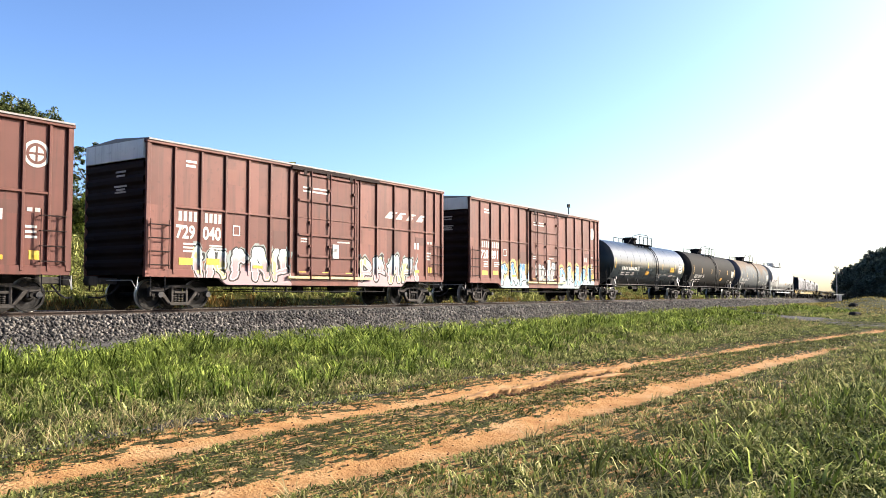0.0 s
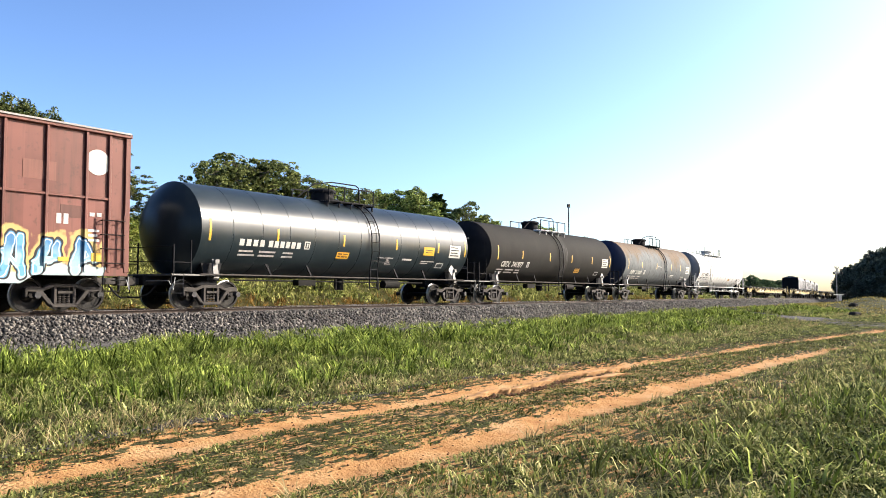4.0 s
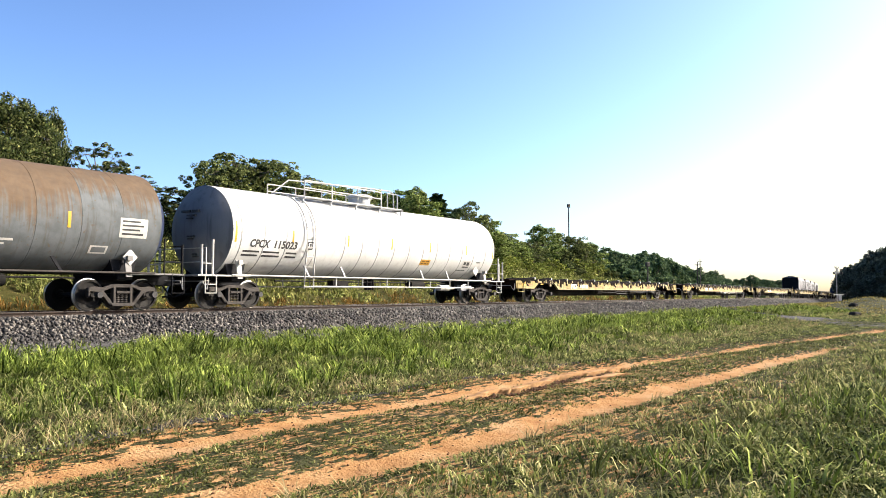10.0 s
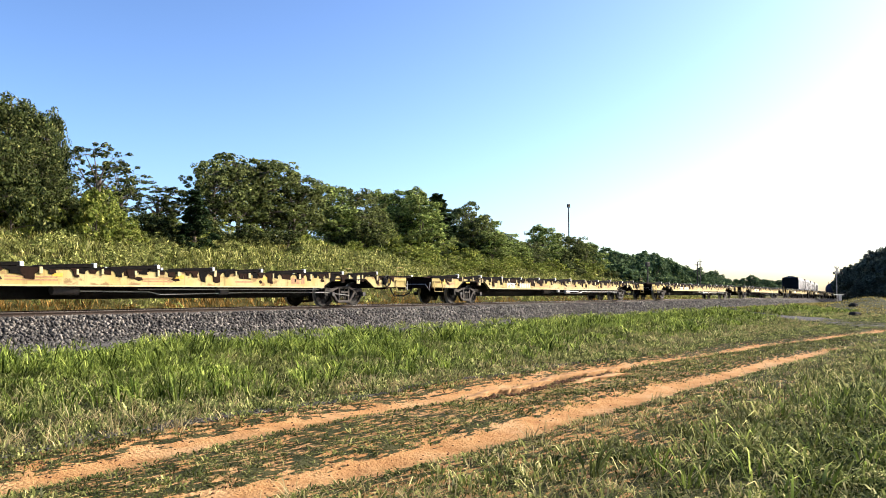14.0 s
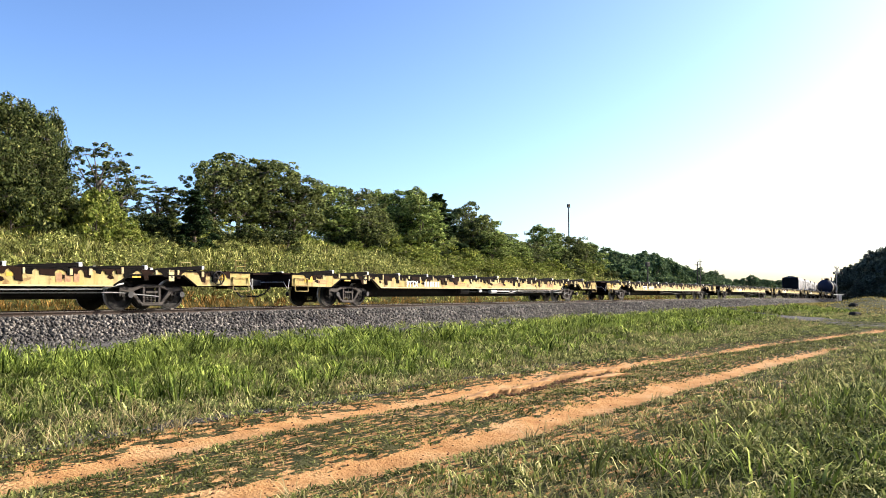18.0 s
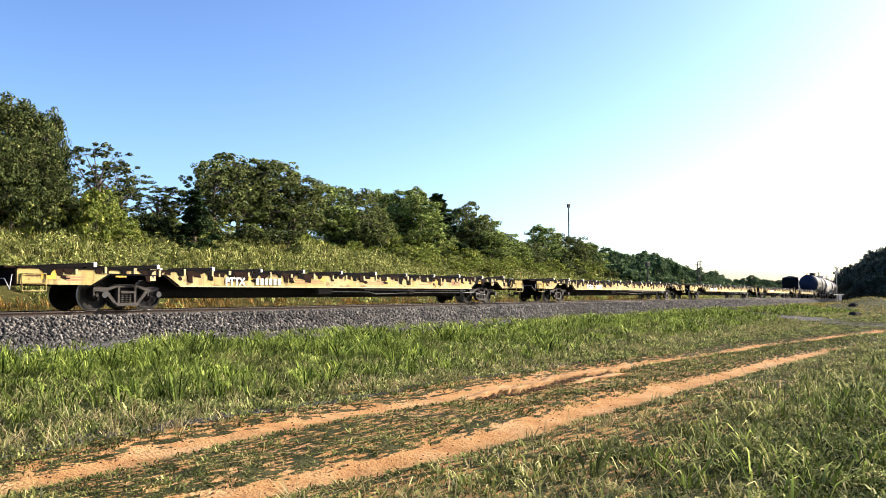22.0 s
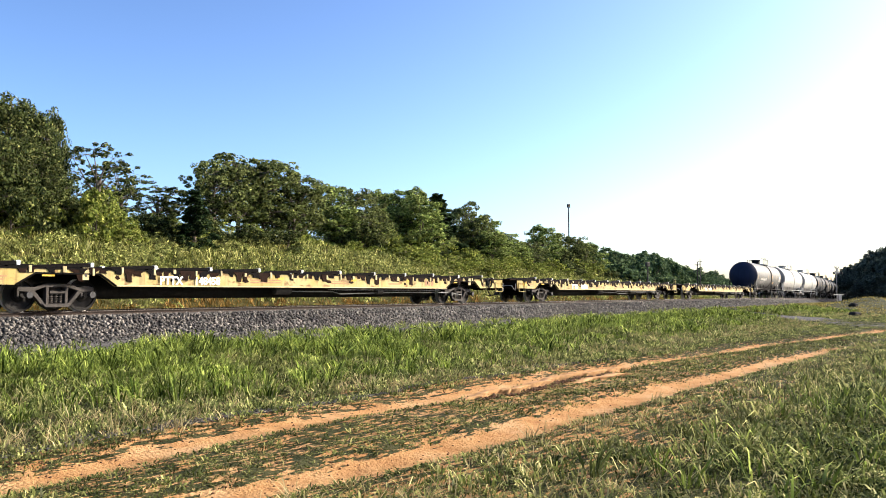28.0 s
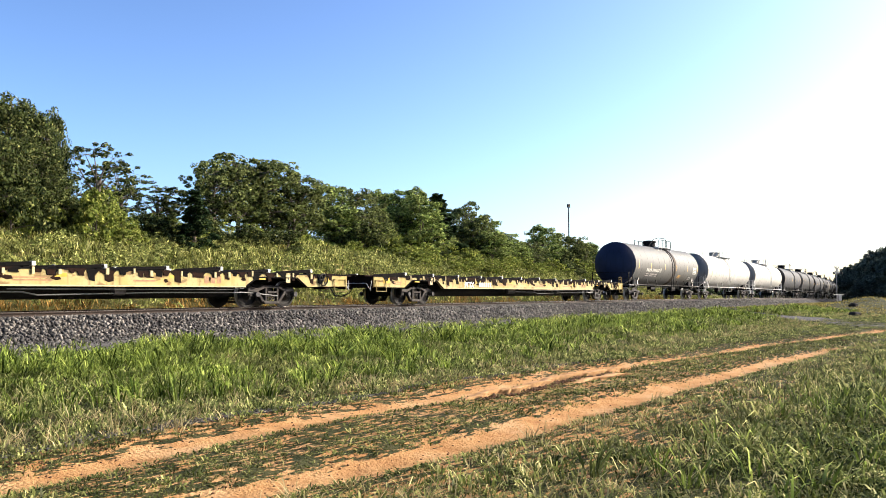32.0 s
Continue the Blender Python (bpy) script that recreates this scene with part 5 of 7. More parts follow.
            part("sill_tab", bm, M["timber_rust" if i % 3 else "timber"], car)
    # small posts under the bars and rusted holes low on the sill
    for e in (-1, 1):
        for i in range(26):
            x = -12.0 + i * 0.94 + rng.uniform(-0.25, 0.25)
            bm = bmesh.new()
            box(bm, (x, e * (side + 0.055), 1.10 + rng.uniform(-0.02, 0.05)), (rng.uniform(0.06, 0.11), 0.04, rng.uniform(0.12, 0.2)))
            part("deck_post", bm, M["pale_yellow"], car, bevel=0.008)
        for i in range(15):
            x = -12.2 + i * 1.74 + rng.uniform(-0.5, 0.5)
            if 8.5 < abs(x) < 11.2:
                continue
            w, z = rng.uniform(0.12, 0.34), rng.uniform(0.84, 0.97)
            bm = bmesh.new()
            prism(bm, [(x - w / 2, z), (x - w * 0.2, z + 0.07), (x + w * 0.3, z + 0.05), (x + w / 2, z - 0.03), (x, z - 0.06)], e * (side + 0.024), e * (side + 0.030))
            part("rust_patch", bm, M["timber_rust"], car)
    # winches, stanchions and bridge plates on the deck
    for x in (-10.6, -6.9, -3.0, 1.2, 5.2, 9.4):
        bm = bmesh.new()
        prism(bm, [(x - 0.75, 1.15), (x + 0.75, 1.15), (x + 0.55, 1.27), (x - 0.35, 1.32)], -0.5, 0.5)
        part("folded_hitch", bm, M["timber"], car, "folded black trailer hitch")
    for x in (-13.1, 13.1):
        bm = bmesh.new()
        box(bm, (x, -0.75, 1.19), (0.9, 0.7, 0.05))
        box(bm, (x, 0.75, 1.19), (0.9, 0.7, 0.05))
        part("bridge_plate", bm, M["timber_rust"], car)
    for e in (-1, 1):
        bm = bmesh.new()
        box(bm, (e * half, 0, 0.93), (0.08, 2 * side, 0.46))
        box(bm, (e * (half + 0.10), 0, 0.86), (0.22, 0.62, 0.44))
        part("end_sill", bm, M["timber_rust"], car, "dark end sill")
        for yy in (-1, 1):
            bm = bmesh.new()
            x0, x1 = e * (half - 0.10), e * (half - 0.75)
            pipe(bm, [(x0, yy * (side + 0.05), 1.02), (x0, yy * (side + 0.09), 0.56), (x1, yy * (side + 0.09), 0.56), (x1, yy * (side + 0.05), 1.02)], 0.022, 6)
            rod(bm, (x0, yy * (side + 0.09), 0.76), (x1, yy * (side + 0.09), 0.76), 0.018, n=6)
            part("sill_step", bm, M["yellow"], car)
            bm = bmesh.new()
            pipe(bm, [(e * (half - 0.12), yy * (side + 0.03), 0.98), (e * (half - 0.12), yy * (side + 0.1), 1.02), (e * (half - 0.72), yy * (side + 0.1), 1.02), (e * (half - 0.72), yy * (side + 0.03), 0.98)], 0.014, 5)
            part("grab_iron", bm, M["yellow"], car)
    bm = bmesh.new()
    lathe(bm, [(-side - 0.12, 0.21), (-side - 0.08, 0.24), (-side - 0.04, 0.21)], (half - 1.35, 0, 0.98), "y", 18)
    for a in range(3):
        c, s_ = math.cos(a * math.pi / 3), math.sin(a * math.pi / 3)
        rod(bm, (half - 1.35 - 0.21 * c, -side - 0.08, 0.98 - 0.21 * s_), (half - 1.35 + 0.21 * c, -side - 0.08, 0.98 + 0.21 * s_), 0.014, n=5)
    part("hand_brake_wheel", bm, M["cast"], car, "grey hand brake wheel")
    for yy in (-1, 1):
        bm = bmesh.new()
        y0 = yy * (side + 0.02)
        pipe(bm, [(half - 0.62, y0, 1.15), (half - 0.62, y0, 1.56), (half - 0.22, y0, 1.56), (half - 0.22, y0, 1.15)], 0.018, 5)
        rod(bm, (half - 0.62, y0, 1.38), (half - 0.22, y0, 1.38), 0.014, n=5)
        part("end_stanchion", bm, M["yellow"], car, "thin yellow hoop above the deck end")
    # air reservoir and piping below the sill
    bm = bmesh.new()
    lathe(bm, [(-0.42, 0.0), (-0.38, 0.13), (0.38, 0.13), (0.42, 0.0)], (-1.6, -1.1, 0.58), "x", 12)
    lathe(bm, [(-0.2, 0.0), (-0.18, 0.12), (0.18, 0.12), (0.2, 0.0)], (3.8, -1.15, 0.56), "x", 12)
    part("air_reservoir", bm, M["cast"], car)
    bm = bmesh.new()
    pipe(bm, [(-1.2, -1.2, 0.56), (1.0, -1.2, 0.54), (1.4, -1.2, 0.46), (5.0, -1.2, 0.52), (8.6, -1.2, 0.52), (10.0, -1.2, 0.40)], 0.02, 5)
    part("brake_pipe", bm, M["grey_rail"], car)
    bm = bmesh.new()
    pipe(bm, [(0.5, -side + 0.02, 0.62), (7.9, -side + 0.02, 0.62), (8.3, -side + 0.02, 0.66)], 0.013, 5)
    part("train_line", bm, M["grey_rail"], car, "thin grey pipe below the sill")
    y = -side - 0.030
    bm = bmesh.new()
    part("reporting_mark", lettering("PTTX", 0.34, M["cap_white"], "reporting_mark"), None, car, "white stencilled letters", pose(-6.62, y - 0.036, 0.765))
    bm = bmesh.new()
    bars(bm, -3.4, 0.98, 1.5, 0.16, 2, y)
    bars(bm, 0.6, 0.96, 1.1, 0.14, 2, y)
    bars(bm, -12.05, 0.98, 0.6, 0.16, 2, y)
    bars(bm, 4.1, 0.92, 0.9, 0.1, 1, y)
    part_stuff("small_print", bm, M["red_text"], car)
    bm = bmesh.new()
    bars(bm, 6.6, 1.06, 0.75, 0.26, 1, y, 0.2, 0, 3)
    part_stuff("company_mark", bm, M["red_text"], car, "faded red letters as plain bars")
    for x, w, h in ((-12.55, 0.42, 0.24), (-10.4, 0.35, 0.10), (-5.6, 0.35, 0.10), (-2.0, 0.3, 0.10), (1.9, 0.35, 0.1), (5.5, 0.35, 0.10), (9.0, 0.45, 0.10), (12.2, 0.4, 0.18)):
        bm = bmesh.new()
        box(bm, (x, y, 1.0), (w, 0.006, h))
        part("reflector", bm, M["stripe"], car, "yellow reflective plate")
    add_truck(car, -9.95)
    add_truck(car, 9.85)
    add_coupler(car, -half, -1)
    add_coupler(car, half, 1)
    return car


make_boxcar(22.18 - 17.74, M["oxide"], "brown-red boxcar with a round white mark and side ladder", 2, "")
make_boxcar(22.18, M["box_a"], "brown-red plug-door boxcar with pale spray-painted lettering along its foot", 0, "729 040")
make_boxcar(39.85, M["box_b"], "brown-red boxcar with blue and white spray paint and white disc", 1, "728 891")
make_tank(57.9, M["tank_black"], "glossy black tank car with pale stencils and yellow strips", 7.75, 6.95, 0.8, -0.6, (-1.3, 1.4), seams=True, text=0.0, strips=(-7.4, -4.46, -1.0, 2.3, 5.35, 7.55), orange_at=-1.3,
          extra=[(4.25, 5.05, 2.14, 2.50, "stripe", "notice"), (4.4, 4.9, 2.25, 2.28, "ink", "notice_line"), (4.4, 4.9, 2.35, 2.38, "ink", "notice_line")]
          + [(1.2, 2.2 - 0.12 * (k % 3), 1.68 + k * 0.08, 1.72 + k * 0.08, "grey_text", "stencil_line") for k in range(4)]
          + [(2.85, 3.5, 1.88, 1.95, "grey_text", "stencil_line"), (4.2, 5.2, 1.86, 1.90, "grey_text", "stencil_line"), (4.2, 4.75, 1.78, 1.82, "grey_text", "stencil_line")], grate="black")
# Black ends: the shade on this tank's heads is put into their paint.
make_tank(75.60, M["tank_brown"], "dull brown-black tank car with white stencilled numbers", 7.75, 6.75, 0.1, -0.75, (-1.3, 1.9), M["black"], number="741977", seams=False, code="CBTX", narrow=0.9, foot=1.85, text=-0.72, band=M["tank_scuffed"])
make_tank(93.6, M["tank_rust"], "blue-grey tank car with rusted upper half and navy domed end", 7.62, 6.68, 0.75, -0.65, (-1.2, 1.2), M["head_navy"], number="210888", code="SHPX", grate="black", narrow=0.88, foot=1.84, text=-0.62, strips=(-7.05, -4.35, -1.12, 2.35, 4.72), orange_at=None, extra=[(2.4, 3.3, 1.86, 1.92, "white", "stencil_line"), (2.4, 3.1, 1.76, 1.81, "white", "stencil_line"), (-0.9, 0.0, 2.46, 2.49, "white", "stencil_line")])
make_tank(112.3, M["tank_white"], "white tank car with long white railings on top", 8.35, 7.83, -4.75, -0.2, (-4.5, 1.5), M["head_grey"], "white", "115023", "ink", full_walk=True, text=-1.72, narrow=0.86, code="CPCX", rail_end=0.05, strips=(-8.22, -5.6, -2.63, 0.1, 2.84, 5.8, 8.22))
flat = make_flat()
flat_places = [136.4, 165.05, 193.75, 222.3, 250.7, 279.03, 307.33, 335.7]
flats = [flat] + [copy_thing(flat, Matrix.Identity(4)) for k in range(7)]
for k, ob in enumerate(flats):
    CARS.append((ob, flat_places[k]))
for k, txt in ((4, "136549"), (5, "148458"), (6, "146508")):
    part("car_number", lettering(txt, 0.34, M["cap_white"], "car_number"), None, flats[k], "white stencilled car number", pose(-5.36, -1.466, 0.765))
for c in flats[5].children:
    if c.name.startswith(("reporting_mark", "car_number")):
        c.matrix_basis = pose(-0.35, 0, 0) @ c.matrix_basis
for k in (0, 1, 2, 3, 7):
    bm = bmesh.new()
    bars(bm, -5.34, 1.0, 1.2, 0.23, 1, -1.466, 0.1, 0, 6)
    part_stuff("car_number", bm, M["white"], flats[k], "white stencilled number as plain bars")
for k in (1, 2):
    bm = bmesh.new()
    pipe(bm, [(1.1, -1.36, 0.58), (2.2, -1.36, 0.58), (2.6, -1.36, 0.52), (3.1, -1.36, 0.60), (8.0, -1.36, 0.62), (8.7, -1.36, 0.78)], 0.028, 6)
    part("pale_pipe", bm, M["pale_rail"], flats[k], "pale air pipe under the sill")
    bm = bmesh.new()
    lathe(bm, [(-0.30, 0.0), (-0.26, 0.10), (0.26, 0.10), (0.30, 0.0)], (0.75, -1.34, 0.56), "x", 12)
    part("pale_reservoir", bm, M["pale_rail"], flats[k], "pale air reservoir under the sill")
    bm = bmesh.new()
    box(bm, (-0.5, -1.36, 0.62), (0.26, 0.10, 0.17))
    part("valve_box", bm, M["pale_rail"], flats[k], bevel=0.01)
make_tank(359.25, M["tank_stone"], "worn stone grey tank car with a navy domed end", 7.75, 6.75, 0.6, -0.4, (-1.0, 1.9), M["head_navy"], band=M["tank_rust_ring"], text=0.8)
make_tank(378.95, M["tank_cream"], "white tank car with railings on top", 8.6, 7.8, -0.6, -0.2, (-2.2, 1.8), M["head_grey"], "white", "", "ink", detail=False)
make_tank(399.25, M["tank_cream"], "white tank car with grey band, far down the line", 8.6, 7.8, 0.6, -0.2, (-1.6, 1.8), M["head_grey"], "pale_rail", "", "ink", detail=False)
make_tank(418.45, M["tank_pale"], "slate grey tank car far down the line", 7.75, 6.75, 0.6, -0.4, (-1.0, 1.9), M["black"], detail=False)
grey_tank = make_tank(436.25, M["tank_grey"], "dark grey tank car far down the line", 7.75, 6.75, 0.6, -0.4, (-1.0, 1.9), detail=False)
pale_tank = make_tank(454.05, M["tank_pale"], "slate grey tank car far down the line", 7.75, 6.75, 0.6, -0.4, (-1.0, 1.9), M["black"], detail=False)
for k, src in enumerate((grey_tank, pale_tank, grey_tank, grey_tank)):
    CARS.append((copy_thing(src, Matrix.Identity(4)), 471.85 + k * 17.8))


# ---- parked hopper cars on the side track ----
def make_hopper(s):
    car = thing("hopper_car", "parked grey covered hopper car with a dark end", "hopper car", "parked hopper cars", track_pose(s, 4.6))
    half, w = 6.6, 1.5
    bm = bmesh.new()
    prof = [(-w, 1.5), (-w, 3.55), (-1.2, 4.05), (-0.6, 4.25), (0.6, 4.25), (1.2, 4.05), (w, 3.55), (w, 1.5), (0.7, 0.9), (-0.7, 0.9)]
    a = [bm.verts.new((-half, y, z)) for y, z in prof]
    b = [bm.verts.new((half, y, z)) for y, z in prof]
    for i in range(len(prof)):
        j = (i + 1) % len(prof)
        bm.faces.new((a[i], a[j], b[j], b[i]))
    bm.faces.new(a)
    bm.faces.new(b)
    part("body", bm, M["hopper_grey"], car, "pale grey ribbed side")
    bm = bmesh.new()
    box(bm, (-half - 0.02, 0, 2.6), (0.04, 2.9, 2.9))
    part("end_wall", bm, M["black"], car, "dark end wall")
    for x in (-4.4, -2.2, 0, 2.2, 4.4):
        bm = bmesh.new()
        box(bm, (x, -w - 0.03, 2.5), (0.12, 0.06, 2.0))
        part("side_post", bm, M["tank_grey"], car)
    bm = bmesh.new()
    box(bm, (0, 0, 4.30), (2 * half, 0.7, 0.06))
    part("roof_walk", bm, M["under"], car)
    bm = bmesh.new()
    box(bm, (0, 0, 0.95), (2 * half + 0.6, 0.5, 0.3))
    part("centre_sill", bm, M["under"], car)
    add_truck(car, -4.9)
    add_truck(car, 4.9)


for k in range(4):
    make_hopper(174.8 + k * 14.6)


# ---- trees and bushes ----
def leaf_cloud(name, centres, radii, per, size, material, seed, slim=0.32):
    """Small leaves, each a folded pair of triangles, in clumps."""
    rng = np.random.default_rng(seed)
    n = len(centres) * per
    c = np.repeat(np.asarray(centres, float), per, 0)
    rad = np.repeat(np.asarray(radii, float), per)
    d = rng.normal(size=(n, 3))
    d /= np.linalg.norm(d, axis=1)[:, None]
    p = c + d * (rad * rng.uniform(0.3, 1.0, n) ** 0.45)[:, None] * np.array([1, 1, 0.8])
    nrm = d * 1.0 + rng.normal(size=(n, 3)) * 0.55 + np.array([0, 0, 0.35])
    nrm /= np.linalg.norm(nrm, axis=1)[:, None]
    u = np.cross(nrm, rng.normal(size=(n, 3)))
    u /= np.linalg.norm(u, axis=1)[:, None]
    w = np.cross(nrm, u)
    L = size * rng.uniform(0.6, 1.35, n)[:, None]
    v = np.stack([p - u * L * 0.5, p + w * L * slim + nrm * L * 0.08, p + u * L * 0.6, p - w * L * slim + nrm * L * 0.08], 1)
    quads = np.arange(n * 4).reshape(-1, 4)
    return quick_mesh(name, v.reshape(-1, 3), quads, np.zeros((0, 3), int), material)


def make_tree(kind, height, width, seed, material, per=60, lobes=11, clumps=8, leaf=0.25, low=0.28, airy=0.0, cone=False):
    """A tapered trunk with limbs, each carrying a lobe of leaf clumps, with gaps between the lobes. airy: how far the clumps keep apart."""
    rng = random.Random(seed)
    root = thing(kind, "", "")
    bm = bmesh.new()
    lean = (rng.uniform(-0.4, 0.4), rng.uniform(-0.3, 0.3))
    trunk_top = Vector((lean[0], lean[1], height * 0.62))
    rod(bm, (0, 0, -0.6), (lean[0] * 0.4, lean[1] * 0.4, height * 0.28), 0.022 * height, 0.016 * height, 9)
    rod(bm, (lean[0] * 0.4, lean[1] * 0.4, height * 0.27), trunk_top, 0.016 * height, 0.008 * height, 8)
    centres, radii = [], []
    for i in range(lobes):
        a = i * 2.399 + rng.uniform(-0.5, 0.5)
        h = (i + 0.5) / lobes
        rim = 1.05 - h if cone else math.sqrt(max(0.0, 1 - h ** 2.4))
        reach = width * 0.40 * rim * rng.uniform(0.55, 1.08)
        z = height * (low + (0.93 - low) * h)
        c = Vector((math.cos(a) * reach, math.sin(a) * reach, z))
        z0 = min(height * 0.6, z * rng.uniform(0.45, 0.75))
        start = Vector((lean[0] * z0 / height, lean[1] * z0 / height, z0))
        mid = start.lerp(c, 0.55) + Vector((rng.uniform(-0.15, 0.15), rng.uniform(-0.15, 0.15), height * 0.02))
        rod(bm, start, mid, 0.008 * height, 0.005 * height, 6)
        rod(bm, mid, c, 0.005 * height, 0.002 * height, 5)
        size = width * rng.uniform(0.13, 0.20) * (1.1 - 0.6 * h if cone else 1.0)
        for k in range(clumps):
            d = Vector((rng.gauss(0, 1), rng.gauss(0, 1), rng.gauss(0.25, 0.8))).normalized()
            q = c + Vector((d.x, d.y, d.z * 0.7)) * size * rng.uniform(0.5 + 0.4 * airy, 1.05 + 0.35 * airy)
            if height > 4:
                rod(bm, c, q, 0.0018 * height, 0.001 * height, 3)
            centres.append(tuple(q))
            radii.append(size * rng.uniform(0.28, 0.52) * (1 - 0.35 * airy))
    part("trunk", bm, M["bark"], root)
    part("crown", leaf_cloud("crown", centres, radii, per, leaf, material, seed), None, root)
    return root


def stand(x, y, dz=0.0):
    return float(ground_z(x, y)) + dz



KINDS = {
    "oak": make_tree("tree", 8.0, 7.5, 3, M["leaf_oak"], 50, 18, 12, 0.22, 0.30, 0.75),
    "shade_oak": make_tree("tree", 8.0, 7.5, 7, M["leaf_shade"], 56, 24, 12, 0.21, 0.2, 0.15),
    "elm": make_tree("tree", 8.0, 6.0, 11, M["leaf"], 46, 22, 11, 0.22, 0.12, 0.2),
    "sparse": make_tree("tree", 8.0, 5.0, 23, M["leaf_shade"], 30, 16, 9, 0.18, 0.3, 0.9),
    "cedar": make_tree("tree", 8.0, 4.0, 31, M["leaf_dark"], 48, 30, 11, 0.19, 0.02, 0.0, True),
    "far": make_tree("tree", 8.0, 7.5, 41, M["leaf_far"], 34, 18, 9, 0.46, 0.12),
    "dark": make_tree("tree", 8.0, 8.0, 47, M["leaf_hazy"], 46, 24, 11, 0.38, 0.08),
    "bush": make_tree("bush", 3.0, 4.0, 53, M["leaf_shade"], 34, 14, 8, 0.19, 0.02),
    "scrub": make_tree("bush", 3.0, 4.2, 59, M["leaf_dry"], 34, 14, 8, 0.19, 0.02, 0.2),
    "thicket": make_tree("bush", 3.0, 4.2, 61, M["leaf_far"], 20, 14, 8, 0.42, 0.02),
}
LOW = ("bush", "scrub", "thicket")
TOP = {}
for kind, src in KINDS.items():
    crown = [c for c in src.children if c.name.startswith("crown")][0]
    TOP[kind] = float(np.quantile([v.co.z for v in crown.data.vertices], 0.985)) / (3.0 if kind in LOW else 8.0)
SAY = {
    "shade_oak": "tall green tree on the bank, its leaves toned for shade",
    "oak": "broad dark green tree with a ragged crown on the bank", "elm": "leafy green tree on the bank", "sparse": "thin-leaved tree with sky showing through its crown",
    "cedar": "narrow dark evergreen tree on the bank", "far": "distant green tree beside the line", "dark": "dense tree near the crossing, shade and haze in its leaf colour",
    "bush": "dense green bush under the trees", "scrub": "yellow-green scrub on the slope", "thicket": "dark green thicket beside the distant line, haze blue in its leaves",
}
used = set()
CEDAR = (28.96, 15.06)


def plant(kind, x, y, height, width, turn, sink=0.0):
    if kind in LOW and math.hypot(x - CEDAR[0], y - CEDAR[1]) < 3.6 and y < CEDAR[1] + 1.2:
        return None
    src = KINDS[kind]
    base_h = 3.0 if kind in LOW else 8.0
    base_w = {"oak": 7.5, "shade_oak": 7.5, "elm": 6.0, "sparse": 5.0, "cedar": 4.0, "far": 7.5, "dark": 8.0, "bush": 4.0, "scrub": 4.2, "thicket": 4.2}[kind]
    m = pose(x, y, stand(x, y, -sink), 0, 0, turn) @ Matrix.Diagonal((width / base_w, width / base_w, height / base_h, 1))
    if kind in used:
        ob = copy_thing(src, m @ Matrix.Diagonal((1 / src.scale.x, 1 / src.scale.y, 1 / src.scale.z, 1)))
    else:
        src.matrix_basis, ob = m, src
        used.add(kind)
    tagged(ob, SAY[kind], "bush" if base_h == 3.0 else "tree", "bushes along the bank" if base_h == 3.0 else "trees along the bank")
    return ob


# metres along the line, metres beyond it, height of the top over the railhead, width, kind
BANK_TREES = [
    (17.1, 17, 9.71, 5.5, "shade_oak"), (20.0, 18, 10.00, 4.4, "shade_oak"), (21.8, 19, 9.88, 3.4, "shade_oak"), (24.2, 21, 10.32, 2, "shade_oak"),
    (20.9, 16.5, 7.61, 3.4, "shade_oak"), (18.3, 15.5, 7.65, 3.5, "shade_oak"), (19.0, 15, 6.14, 3, "bush"), (26.3, 20, 8.82, 4.4, "sparse"),
    (29.1, 22, 8.32, 4, "sparse"), (31.6, 21, 7.13, 4, "sparse"), (29.2, 14.8, 6.17, 2.6, "cedar"),
]
RIDGE_TREES = [
    (35.0, 20, 8.95, 4.6, "oak"), (38.0, 21, 9.70, 7.0, "oak"), (41.3, 22, 10.15, 7.2, "oak"), (42.4, 20, 8.95, 5.5, "oak"),
    (49.2, 23, 9.10, 5, "elm"), (51.7, 22, 9.09, 5.5, "oak"), (58.6, 24, 9.59, 5.5, "elm"), (59.9, 22, 9.79, 6, "elm"),
    (63.1, 21, 9.68, 6, "cedar"), (69.4, 22, 9.38, 5.5, "oak"), (69.4, 20, 7.78, 5.5, "elm"), (73.6, 20, 6.66, 5, "elm"),
    (78.2, 20, 6.13, 5.5, "oak"), (86.1, 21, 8.12, 5, "elm"), (92.9, 21, 7.64, 6, "oak"), (97.0, 20, 6.60, 6, "elm"),
]
FAR_TREES = [
    (98.0, 20, 6.22, 4.5, "far"), (106.5, 19, 5.86, 4, "far"), (116.5, 24, 6.90, 5, "far"), (118.5, 20, 6.12, 4.5, "far"), (122.5, 23, 6.24, 5, "far"),
    (135.5, 22, 6.52, 5, "far"), (145.0, 26, 7.58, 6, "far"), (154.5, 22, 5.18, 5, "far"), (155.0, 24, 5.88, 5, "far"), (159.0, 27, 6.82, 6, "far"),
    (196.5, 28, 5.82, 6, "far"), (204.5, 26, 5.28, 6, "far"), (229.5, 26, 3.80, 7, "far"), (243.5, 30, 4.98, 7, "far"), (325.0, 34, 5.10, 8, "far"),
    (327.5, 30, 6.18, 7, "far"), (387.0, 30, 5.12, 9, "far"), (416.0, 36, 6.30, 9, "far"), (499.5, 34, 6.40, 11, "far"), (521.7, 40, 6.68, 12, "far"),
    (717.0, 42, 7.48, 13, "far"), (985.3, 44, 9.96, 14, "far"),
]
